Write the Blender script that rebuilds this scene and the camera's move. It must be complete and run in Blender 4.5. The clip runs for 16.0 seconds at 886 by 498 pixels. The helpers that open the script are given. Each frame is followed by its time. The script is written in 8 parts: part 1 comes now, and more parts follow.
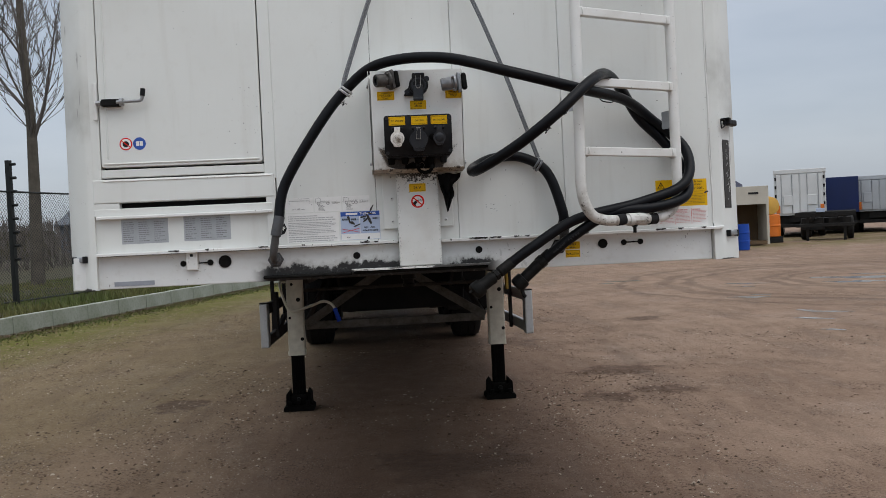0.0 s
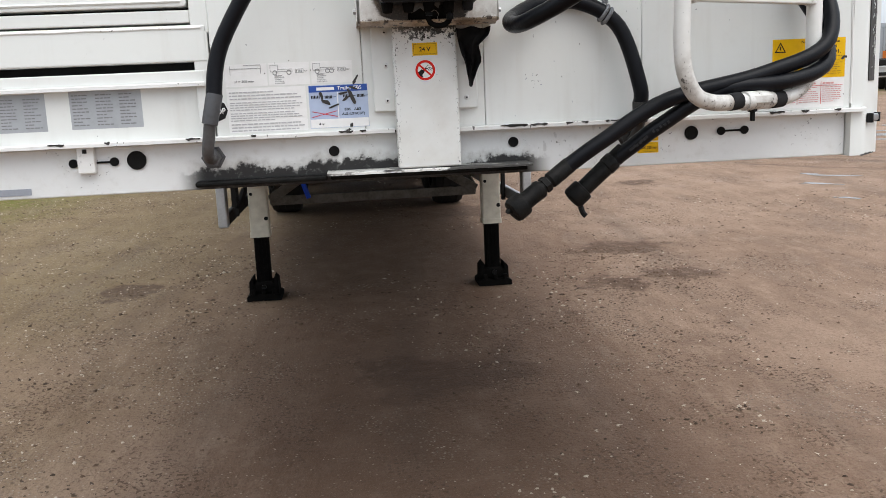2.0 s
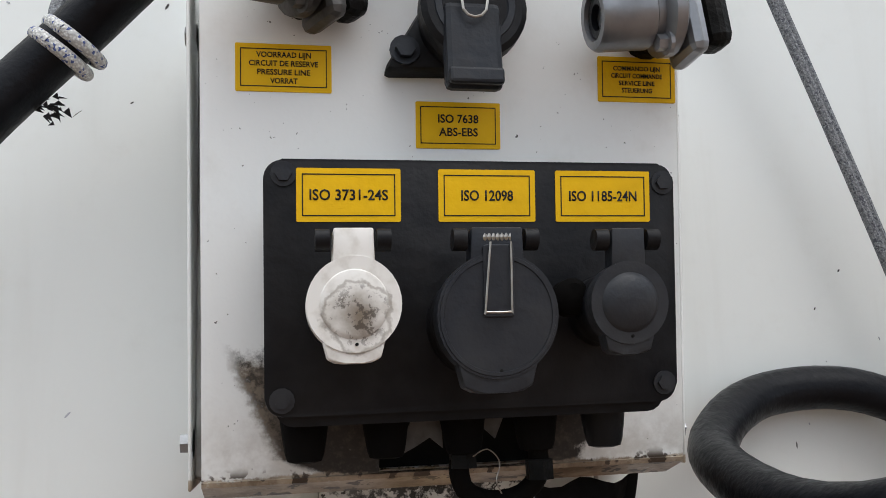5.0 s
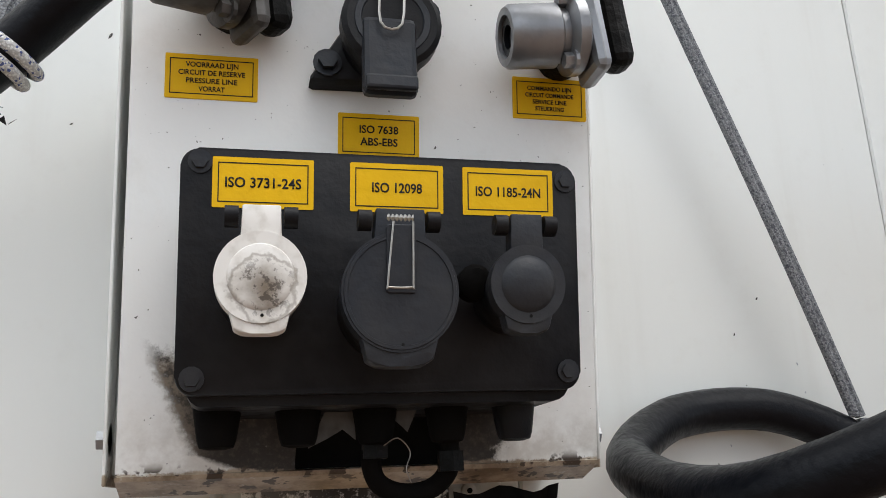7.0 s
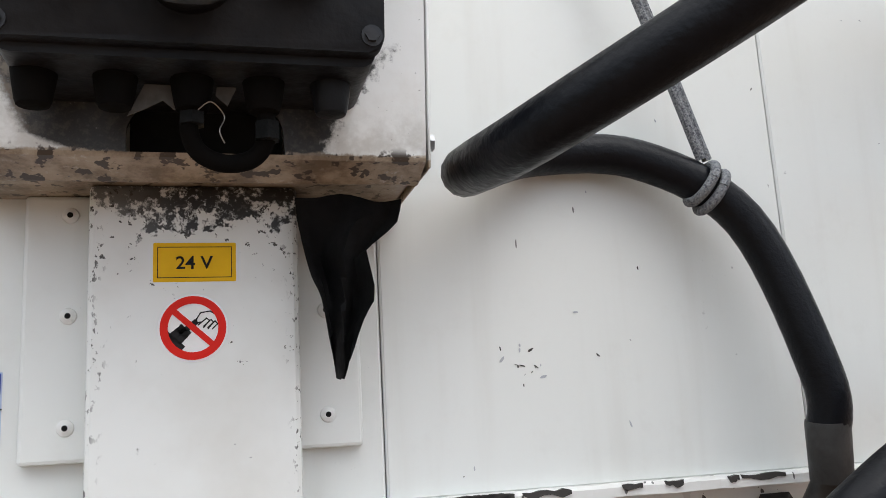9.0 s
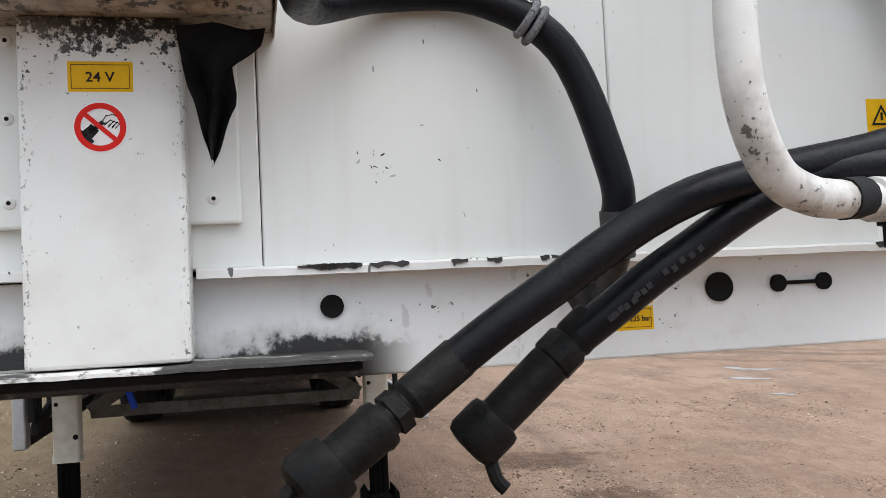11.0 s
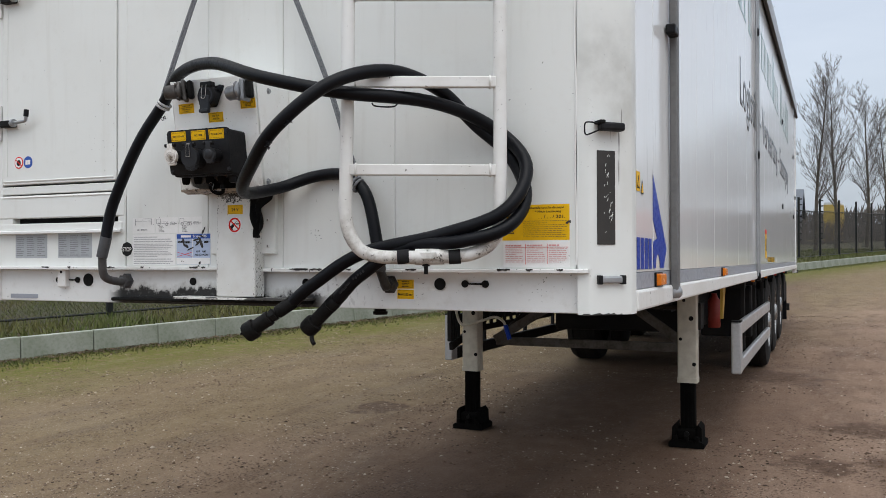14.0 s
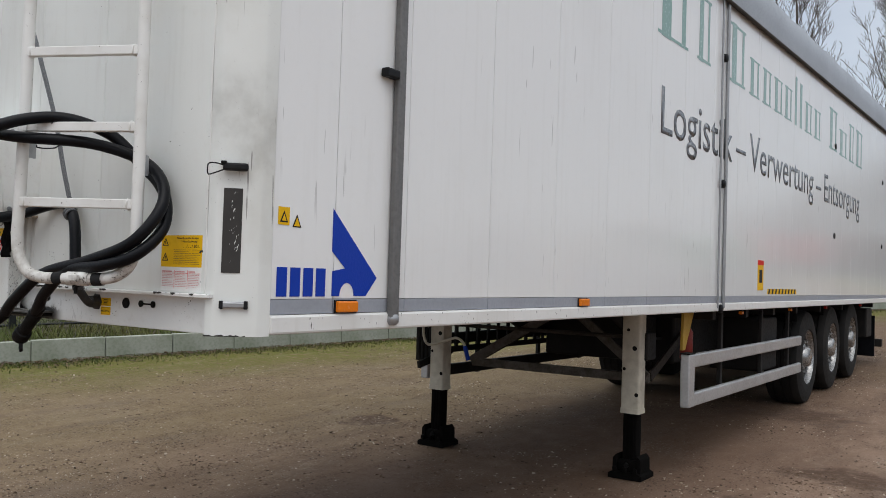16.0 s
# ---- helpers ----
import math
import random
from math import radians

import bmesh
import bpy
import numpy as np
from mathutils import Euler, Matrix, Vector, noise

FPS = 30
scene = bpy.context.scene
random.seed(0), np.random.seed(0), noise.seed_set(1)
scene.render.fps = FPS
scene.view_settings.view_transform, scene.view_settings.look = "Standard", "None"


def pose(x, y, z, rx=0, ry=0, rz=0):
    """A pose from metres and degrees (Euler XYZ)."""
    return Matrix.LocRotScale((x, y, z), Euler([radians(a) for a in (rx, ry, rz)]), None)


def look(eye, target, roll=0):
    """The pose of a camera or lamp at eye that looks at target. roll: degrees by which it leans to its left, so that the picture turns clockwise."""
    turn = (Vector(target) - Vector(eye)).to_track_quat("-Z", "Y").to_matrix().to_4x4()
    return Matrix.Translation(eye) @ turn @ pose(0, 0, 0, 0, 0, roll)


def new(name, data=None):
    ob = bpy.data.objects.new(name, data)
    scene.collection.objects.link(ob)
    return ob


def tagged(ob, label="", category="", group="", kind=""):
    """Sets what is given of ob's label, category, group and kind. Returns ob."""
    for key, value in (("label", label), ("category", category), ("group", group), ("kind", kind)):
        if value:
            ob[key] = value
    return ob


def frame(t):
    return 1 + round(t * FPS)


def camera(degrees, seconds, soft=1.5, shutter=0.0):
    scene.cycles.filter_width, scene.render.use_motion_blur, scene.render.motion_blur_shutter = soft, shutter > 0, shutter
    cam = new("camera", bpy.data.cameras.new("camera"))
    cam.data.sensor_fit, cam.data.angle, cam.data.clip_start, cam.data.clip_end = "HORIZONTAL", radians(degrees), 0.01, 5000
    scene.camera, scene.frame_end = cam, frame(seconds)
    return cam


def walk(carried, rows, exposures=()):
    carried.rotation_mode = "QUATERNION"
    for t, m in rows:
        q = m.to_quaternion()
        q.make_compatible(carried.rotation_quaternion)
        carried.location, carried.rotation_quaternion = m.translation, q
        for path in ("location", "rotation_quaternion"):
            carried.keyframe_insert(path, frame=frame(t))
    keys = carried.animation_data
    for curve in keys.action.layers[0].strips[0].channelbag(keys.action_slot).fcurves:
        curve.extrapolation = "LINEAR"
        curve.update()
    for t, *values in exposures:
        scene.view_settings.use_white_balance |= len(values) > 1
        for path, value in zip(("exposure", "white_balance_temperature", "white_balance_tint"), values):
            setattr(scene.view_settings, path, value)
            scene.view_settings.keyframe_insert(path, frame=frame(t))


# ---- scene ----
cam = camera(54.3, 16.0, soft=0.45)
PATH = [
    (0, (-0.119, -3.215, 1.31), (0.028, -1.221, 1.311), -2.8),
    (0.5, (-0.109, -3.098, 1.287), (0.034, -1.113, 1.081), -2.8),
    (1, (-0.118, -2.841, 1.343), (0.036, -0.871, 1.029), -2.8),
    (1.5, (-0.131, -2.54, 1.387), (0.035, -0.576, 1.049), -2.7),
    (2, (-0.163, -2.191, 1.425), (0.036, -0.232, 1.078), -2.6),
    (2.5, (-0.126, -1.793, 1.469), (0.102, 0.182, 1.252), -2.3),
    (3, (-0.145, -1.424, 1.526), (0.1, 0.551, 1.325), -2.1),
    (3.5, (-0.136, -1.106, 1.574), (0.15, 0.872, 1.493), -2.1),
    (4, (-0.081, -0.857, 1.617), (0.249, 1.116, 1.64), -2.3),
    (4.5, (-0.081, -0.745, 1.644), (0.271, 1.223, 1.71), -2.2),
    (5, (-0.078, -0.714, 1.644), (0.308, 1.217, 1.993), -2.4),
    (5.2, (-0.076, -0.712, 1.643), (0.3349, 1.2085, 2.0209), -2.43),
    (7.3, (-0.039, -0.73, 1.55), (0.425, 1.138, 2.097), -2.8),
    (7.5, (-0.03, -0.728, 1.522), (0.441, 1.144, 2.045), -3.0),
    (8, (-0.005, -0.733, 1.498), (0.475, 1.151, 1.964), -3.1),
    (8.5, (0.016, -0.741, 1.46), (0.5, 1.158, 1.858), -3.1),
    (9, (0.049, -0.743, 1.415), (0.548, 1.156, 1.793), -3.2),
    (9.5, (0.099, -0.774, 1.385), (0.589, 1.138, 1.704), -3.2),
    (9.7, (0.122, -0.788, 1.371), (0.6087, 1.1312, 1.6532), -3.44),
    (11.8, (0.235, -1.187, 1.302), (0.652, 0.769, 1.336), -2.2),
    (12, (0.337, -1.27, 1.317), (0.755, 0.685, 1.344), -2.1),
    (12.5, (0.536, -1.585, 1.358), (0.825, 0.394, 1.392), -2.1),
    (13, (0.845, -1.897, 1.395), (0.72, 0.099, 1.429), -1.7),
    (13.2, (1.005, -2.02, 1.393), (0.751, -0.036, 1.404), -1.55),
    (13.5, (1.34, -2.155, 1.382), (0.835, -0.22, 1.409), -1.1),
    (14, (1.786, -2.354, 1.374), (0.971, -0.527, 1.4), -0.1),
    (14.5, (2.308, -2.384, 1.388), (1.364, -0.622, 1.419), 0.9),
    (15, (2.753, -2.349, 1.374), (1.764, -0.611, 1.41), 1.4),
    (15.5, (3.086, -2.137, 1.398), (2.063, -0.419, 1.443), 1.6),
    (16, (3.271, -1.787, 1.431), (2.127, -0.147, 1.491), 1.8),
]
NOSE_UP = Matrix.Translation((0, 4.2, 0)) @ Matrix.Rotation(radians(-1.7), 4, "X") @ Matrix.Translation((0, -4.2, -0.03))     # the trailer's axes, in the yard
EXPOSURES = [(0.0, -0.53, 6290, 10), (0.5, -0.16, 6340, 10), (1.0, 0.22, 6390, 10), (1.5, 0.2, 6390, 10), (2.0, 0.23, 6390, 10), (2.5, 0.05, 6340, 10), (3.0, 0.07, 6440, 10), (3.5, 0.07, 6340, 10), (4.0, 0.1, 6190, 10), (5.0, 0.12, 6290, 10), (7.5, 0.27, 6390, 10), (9.0, 0.45, 6290, 10), (9.5, 0.44, 6290, 10), (12.0, 0.29, 6250, 10), (12.5, 0.02, 6270, 10), (13.5, -0.10, 6310, 10), (14.5, -0.32, 6260, 10), (15.3, -0.42, 6260, 10), (16.0, -0.37, 6360, 10)]
walk(cam, [(t, NOSE_UP @ look(eye, target, roll)) for t, eye, target, roll in PATH], EXPOSURES)

# ---- world, sun, exposure ----
world = bpy.data.worlds.new("overcast_sky")
scene.world = world
world.use_nodes = True
_wn, _wl = world.node_tree.nodes, world.node_tree.links
_wn.clear()
_out = _wn.new("ShaderNodeOutputWorld")
_bg = _wn.new("ShaderNodeBackground")
_sky = _wn.new("ShaderNodeTexSky")
_sky.sky_type = "NISHITA"
_sky.sun_disc = False
_sky.sun_elevation = radians(59)
_sky.sun_rotation = radians(151)
_sky.air_density, _sky.dust_density, _sky.ozone_density = 1.0, 3.0, 1.0
_tc = _wn.new("ShaderNodeTexCoord")
_sep = _wn.new("ShaderNodeSeparateXYZ")
_wl.new(_tc.outputs["Generated"], _sep.inputs[0])
_ramp = _wn.new("ShaderNodeValToRGB")          # overcast cloud layer: brighter overhead than at the horizon
_e = _ramp.color_ramp.elements
_e[0].position, _e[0].color = 0.0, (0.60, 0.645, 0.70, 1)
_e[1].position, _e[1].color = 1.0, (2.15, 2.16, 2.14, 1)
_m = _e.new(0.28)
_m.color = (0.69, 0.735, 0.80, 1)
_m = _e.new(0.55)
_m.color = (1.45, 1.48, 1.50, 1)
_wl.new(_sep.outputs["Z"], _ramp.inputs[0])
_map = _wn.new("ShaderNodeMapping")
_map.inputs["Scale"].default_value = (1.0, 1.0, 4.0)
_wl.new(_tc.outputs["Generated"], _map.inputs[0])
_cl = _wn.new("ShaderNodeTexNoise")
_cl.inputs["Scale"].default_value, _cl.inputs["Detail"].default_value = 2.2, 5.0
_wl.new(_map.outputs[0], _cl.inputs[0])
_cr = _wn.new("ShaderNodeValToRGB")
_ce = _cr.color_ramp.elements
_ce[0].position, _ce[0].color = 0.33, (0.86, 0.88, 0.90, 1)
_ce[1].position, _ce[1].color = 0.66, (1.10, 1.09, 1.08, 1)
_wl.new(_cl.outputs["Fac"], _cr.inputs[0])
_mul = _wn.new("ShaderNodeMix")
_mul.data_type, _mul.blend_type = "RGBA", "MULTIPLY"
_mul.inputs[0].default_value = 1.0
_wl.new(_ramp.outputs[0], _mul.inputs[6])
_wl.new(_cr.outputs[0], _mul.inputs[7])
_add = _wn.new("ShaderNodeMix")
_add.data_type = "RGBA"
_add.inputs[0].default_value = 0.04
_wl.new(_mul.outputs[2], _add.inputs[6])
_wl.new(_sky.outputs[0], _add.inputs[7])
_wl.new(_add.outputs[2], _bg.inputs[0])
_bg.inputs[1].default_value = 1.0
_wl.new(_bg.outputs[0], _out.inputs[0])

sun_data = bpy.data.lights.new("sun", "SUN")
sun_data.energy, sun_data.angle, sun_data.color = 0.85, radians(45), (1.0, 0.97, 0.93)
sun = new("sun", sun_data)
sun.matrix_world = look((6, -8.8, 21.6), (0, 2, 1))

# ---- materials ----


class Nodes:
    """A small builder for node materials."""

    def __init__(self, name):
        self.mat = bpy.data.materials.new(name)
        self.mat.use_nodes = True
        self.t = self.mat.node_tree
        self.b = self.t.nodes["Principled BSDF"]
        self.co = self.t.nodes.new("ShaderNodeTexCoord")

    def n(self, kind):
        return self.t.nodes.new(kind)

    def put(self, value, socket):
        if isinstance(value, bpy.types.NodeSocket):
            self.t.links.new(value, socket)
        elif isinstance(value, (tuple, list)) and len(value) == 3 and socket.type == "RGBA":
            socket.default_value = (*value, 1)
        else:
            socket.default_value = value

    def pos(self, scale=(1, 1, 1), where="Object"):
        m = self.n("ShaderNodeMapping")
        m.inputs["Scale"].default_value = scale
        self.t.links.new(self.co.outputs[where], m.inputs[0])
        return m.outputs[0]

    def noise(self, scale, detail=3, rough=0.55, at=None):
        x = self.n("ShaderNodeTexNoise")
        x.inputs["Scale"].default_value, x.inputs["Detail"].default_value, x.inputs["Roughness"].default_value = scale, detail, rough
        self.t.links.new(at or self.co.outputs["Object"], x.inputs[0])
        return x.outputs["Fac"]

    def cells(self, scale, at=None, feature="F1", out="Distance"):
        x = self.n("ShaderNodeTexVoronoi")
        x.feature = feature
        x.inputs["Scale"].default_value = scale
        self.t.links.new(at or self.co.outputs["Object"], x.inputs[0])
        return x.outputs[out]

    def step(self, v, a, b, lo=0.0, hi=1.0):
        x = self.n("ShaderNodeMapRange")
        x.interpolation_type = "SMOOTHSTEP"
        for i, q in enumerate((v, a, b, lo, hi)):
            self.put(q, x.inputs[i])
        return x.outputs[0]

    def math(self, op, a, b=0.0):
        x = self.n("ShaderNodeMath")
        x.operation = op
        self.put(a, x.inputs[0])
        self.put(b, x.inputs[1])
        return x.outputs[0]

    def mix(self, f, a, b, how="MIX"):
        x = self.n("ShaderNodeMix")
        x.data_type, x.blend_type = "RGBA", how
        self.put(f, x.inputs[0])
        self.put(a, x.inputs[6])
        self.put(b, x.inputs[7])
        return x.outputs[2]

    def axis(self, i, where="Object"):
        x = self.n("ShaderNodeSeparateXYZ")
        self.t.links.new(self.co.outputs[where], x.inputs[0])
        return x.outputs[i]

    def rand(self):
        return self.n("ShaderNodeObjectInfo").outputs["Random"]

    def bump(self, h, strength=0.3, dist=0.01):
        x = self.n("ShaderNodeBump")
        x.inputs["Strength"].default_value, x.inputs["Distance"].default_value = strength, dist
        self.put(h, x.inputs["Height"])
        self.t.links.new(x.outputs[0], self.b.inputs["Normal"])

    def done(self, color, rough=0.5, metal=0.0, spec=0.5):
        self.put(color, self.b.inputs["Base Color"])
        self.put(rough, self.b.inputs["Roughness"])
        self.put(metal, self.b.inputs["Metallic"])
        self.put(spec, self.b.inputs["Specular IOR Level"])
        return self.mat


def worn(name, base, dark, rough=0.5, metal=0.0, fine=60, coarse=4, amount=0.5, relief=0.15, spec=0.3):
    """A surface of one colour, worn and soiled at two scales."""
    m = Nodes(name)
    a = m.step(m.noise(coarse, 4), 0.35, 0.7)
    b = m.step(m.noise(fine, 4), 0.35, 0.75)
    f = m.math("MULTIPLY", m.math("ADD", m.math("MULTIPLY", a, 0.6), m.math("MULTIPLY", b, 0.4)), amount)
    m.bump(m.noise(fine * 2, 3), relief, 0.004)
    return m.done(m.mix(f, base, dark), m.step(b, 0, 1, rough - 0.06, rough + 0.1), metal, spec)


def paint(name, base, rough=0.42, chip=0.66, grime=0.35, tint=(0.42, 0.39, 0.33)):
    """White vehicle paint with soft runs of dirt, scratches and chips down to dark metal."""
    m = Nodes(name)
    big = m.step(m.noise(1.6, 4), 0.45, 0.75)
    runs = m.step(m.noise(5, 4, at=m.pos((6, 6, 0.5))), 0.52, 0.78)
    film = m.step(m.noise(26, 5, 0.65), 0.52, 0.8)
    f = m.math("MULTIPLY", m.math("ADD", m.math("MULTIPLY", big, 0.45), m.math("ADD", m.math("MULTIPLY", runs, 0.35), m.math("MULTIPLY", film, 0.25))), grime)
    c = m.mix(f, base, tint)
    spots = m.step(m.noise(140, 3, 0.55), chip, chip + 0.02)
    few = m.step(m.noise(2.3, 3), 0.56, 0.66)
    c = m.mix(m.math("MULTIPLY", spots, few), c, (0.06, 0.055, 0.05))
    nick = m.step(m.noise(60, 1, 0.3, at=m.pos((2.2, 2.2, 0.8))), chip + 0.13, chip + 0.14)
    c = m.mix(nick, c, (0.12, 0.115, 0.11))
    m.bump(m.noise(7, 3), 0.06, 0.01)
    return m.done(c, m.step(film, 0, 1, rough, rough + 0.18))


WHITE = (0.70, 0.715, 0.69)
M_FRONT = paint("white_trailer_paint", WHITE, chip=0.71)


def lip_paint():
    """The coupler's lip: white paint scraped in long streaks, black grease worked in towards one end."""
    m = Nodes("battered_lip_paint")
    x = m.axis(0)
    n, f = m.noise(28, 5, 0.7, at=m.pos((0.30, 1, 1))), m.noise(120, 4, 0.7, at=m.pos((0.35, 1, 1)))
    c = m.mix(m.step(m.noise(9, 4, 0.6), 0.40, 0.70, 0.0, 0.5), (0.66, 0.66, 0.63), (0.30, 0.265, 0.215))
    c = m.mix(m.step(f, 0.56, 0.62, 0.0, 0.75), c, (0.07, 0.058, 0.046))
    grease = m.step(m.math("ADD", n, m.step(x, -0.16, 0.24, -0.10, 0.14)), 0.48, 0.56)
    c = m.mix(m.math("MULTIPLY", grease, 0.94), c, (0.014, 0.012, 0.010))
    m.bump(m.math("ADD", n, f), 0.25, 0.004)
    return m.done(c, 0.5)


M_LIP = lip_paint()
M_EDGE = paint("white_paint_chipped_edges", (0.71, 0.71, 0.69), chip=0.635, grime=0.5)


def side_paint():
    """Side planks: glossy white with thin dark vertical scratches and rubbed marks."""
    m = Nodes("white_coated_aluminium_planks")
    big = m.step(m.noise(0.9, 4), 0.45, 0.75)
    runs = m.step(m.noise(4, 4, at=m.pos((1, 5, 0.35))), 0.5, 0.8)
    film = m.step(m.noise(22, 5, 0.65), 0.5, 0.8)
    f = m.math("MULTIPLY", m.math("ADD", m.math("MULTIPLY", big, 0.4), m.math("ADD", m.math("MULTIPLY", runs, 0.4), m.math("MULTIPLY", film, 0.2))), 0.24)
    c = m.mix(f, (0.77, 0.775, 0.77), (0.42, 0.40, 0.35))
    hair = m.math("MULTIPLY", m.step(m.noise(34, 2, 0.4, at=m.pos((1, 1.6, 0.14))), 0.715, 0.735), m.step(m.noise(1.3, 2), 0.48, 0.62))
    c = m.mix(m.math("MULTIPLY", hair, 0.5), c, (0.20, 0.19, 0.18))
    m.bump(m.noise(3, 2), 0.03, 0.01)
    return m.done(c, m.step(film, 0, 1, 0.11, 0.2), 0, 0.6)


def post_paint():
    """Corner posts: white with soft grey rub marks in two bands and fine chips."""
    m = Nodes("white_corner_post_paint")
    z = m.axis(2)
    n = m.noise(3.2, 5, 0.6)
    f = m.noise(50, 4, 0.65)
    c = m.mix(m.math("MULTIPLY", m.step(n, 0.42, 0.75), 0.3), (0.70, 0.715, 0.69), (0.42, 0.39, 0.33))
    zz = m.math("ADD", z, m.math("MULTIPLY", n, 0.35))
    rub = m.math("MULTIPLY", m.step(zz, 1.93, 2.03), m.step(zz, 2.08, 2.25, 1.0, 0.0))
    c = m.mix(m.math("MULTIPLY", rub, m.step(m.noise(9, 4, 0.6), 0.3, 0.7, 0.1, 0.36)), c, (0.20, 0.19, 0.165))
    c = m.mix(m.math("MULTIPLY", m.step(m.noise(150, 3, 0.6), 0.68, 0.70), m.step(m.noise(5, 3), 0.5, 0.62)), c, (0.08, 0.075, 0.07))
    line = m.math("MULTIPLY", m.step(m.noise(40, 2, 0.4, at=m.pos((2, 2, 0.15))), 0.66, 0.68), m.step(n, 0.5, 0.6))
    c = m.mix(m.math("MULTIPLY", line, 0.7), c, (0.14, 0.13, 0.12))
    m.bump(n, 0.06, 0.01)
    return m.done(c, 0.42)


M_SIDE, M_POST = side_paint(), post_paint()
M_SEAM = worn("dark_seam", (0.012, 0.012, 0.0115), (0.005, 0.005, 0.005), 0.9, spec=0.1)
M_SOOT = worn("sooty_black_rubber", (0.0040, 0.0038, 0.0036), (0.011, 0.0095, 0.008), 0.9, fine=90, coarse=20, spec=0.04)
M_GREYBAND = worn("grey_reflective_band", (0.30, 0.32, 0.36), (0.22, 0.23, 0.25), 0.45)
M_BLACK = worn("black_moulded_plastic", (0.0048, 0.0052, 0.0066), (0.022, 0.021, 0.021), 0.5, fine=70, coarse=16, amount=0.7, spec=0.16)
M_CAP = worn("grey_black_plastic_lid", (0.014, 0.017, 0.023), (0.042, 0.040, 0.038), 0.45, amount=0.7, spec=0.25)
M_RUBBER = worn("black_hose_rubber", (0.0026, 0.0031, 0.0047), (0.0085, 0.009, 0.0115), 0.40, fine=110, coarse=12, relief=0.16, spec=0.16)
M_BARSTEEL = worn("dull_zinc_bar", (0.17, 0.17, 0.168), (0.09, 0.088, 0.085), 0.55, 0.3, coarse=3)
M_STEEL = worn("galvanised_steel", (0.36, 0.37, 0.38), (0.20, 0.20, 0.20), 0.45, 0.7)
M_CAST = worn("grey_cast_aluminium", (0.34, 0.35, 0.365), (0.11, 0.11, 0.115), 0.4, 0.7, fine=30, coarse=20, amount=0.8)
M_DIRTYCAST = worn("grimy_cast_aluminium", (0.11, 0.105, 0.10), (0.03, 0.027, 0.024), 0.5, 0.5, fine=50, coarse=25, amount=0.9)
M_OLDSTEEL = worn("greasy_dark_steel", (0.012, 0.0112, 0.0105), (0.0028, 0.0034, 0.0033), 0.48, 0.0, fine=70, coarse=26, amount=1.0, relief=0.35, spec=0.09)
M_CHASSIS = worn("black_chassis_paint", (0.008, 0.008, 0.0085), (0.030, 0.026, 0.022), 0.7, fine=40, amount=0.6, spec=0.2)
M_CHASSISGREY = worn("dirty_grey_brace_paint", (0.050, 0.042, 0.036), (0.016, 0.014, 0.012), 0.75, amount=0.8, spec=0.2)
M_ALU = worn("brushed_aluminium_guard", (0.52, 0.53, 0.54), (0.33, 0.33, 0.33), 0.4, 0.6, amount=0.6)
M_TYRE = worn("tyre_rubber", (0.010, 0.010, 0.010), (0.026, 0.023, 0.020), 0.85, fine=30, coarse=5, amount=0.8, spec=0.2)
M_RIM = worn("polished_rim", (0.34, 0.34, 0.335), (0.05, 0.047, 0.044), 0.3, 0.7, fine=25, amount=0.7)
M_RIMDISC = worn("brake_dusted_rim_disc", (0.04, 0.038, 0.036), (0.012, 0.011, 0.010), 0.5, 0.4, fine=30, amount=0.7)
M_LEG = worn("cream_leg_paint", (0.62, 0.58, 0.48), (0.24, 0.20, 0.15), 0.55, fine=18, coarse=5, amount=0.6)
M_YELLOW = worn("yellow_sticker", (0.78, 0.46, 0.004), (0.55, 0.31, 0.01), 0.5, amount=0.5, spec=0.15)
M_INK = worn("black_print", (0.012, 0.012, 0.012), (0.03, 0.03, 0.03), 0.6, spec=0.15)
M_PAPER = worn("white_sticker", (0.80, 0.80, 0.79), (0.6, 0.59, 0.56), 0.4, amount=0.4)
M_GREYINK = worn("faded_grey_print", (0.20, 0.20, 0.205), (0.32, 0.32, 0.32), 0.5)
M_PALEINK = worn("thin_grey_print", (0.42, 0.42, 0.425), (0.54, 0.54, 0.53), 0.5)
M_REDINK = worn("red_print", (0.66, 0.015, 0.008), (0.5, 0.02, 0.01), 0.5, spec=0.15)
M_PINKINK = worn("faded_red_print", (0.60, 0.28, 0.27), (0.65, 0.4, 0.38), 0.5)
M_BLUEINK = worn("blue_print", (0.03, 0.09, 0.38), (0.03, 0.07, 0.25), 0.4)
M_PALEBLUE = worn("pale_blue_print", (0.42, 0.50, 0.66), (0.36, 0.42, 0.55), 0.4)
M_LOGOBLUE = worn("royal_blue_film", (0.002, 0.036, 0.36), (0.004, 0.036, 0.27), 0.35, amount=0.3, spec=0.25)
M_TEAL = worn("faded_teal_letters", (0.17, 0.31, 0.27), (0.30, 0.42, 0.38), 0.2, coarse=2, relief=0.02, spec=0.6)
M_SLATE = worn("slate_grey_letters", (0.10, 0.11, 0.125), (0.2, 0.21, 0.22), 0.2, coarse=2, relief=0.02, spec=0.6)
M_PLATE = worn("type_plate_metal", (0.42, 0.44, 0.46), (0.28, 0.29, 0.30), 0.45, 0.3, fine=50)
M_WEATHERED = worn("weathered_black_film", (0.03, 0.028, 0.026), (0.07, 0.065, 0.06), 0.6, fine=25, amount=0.6)


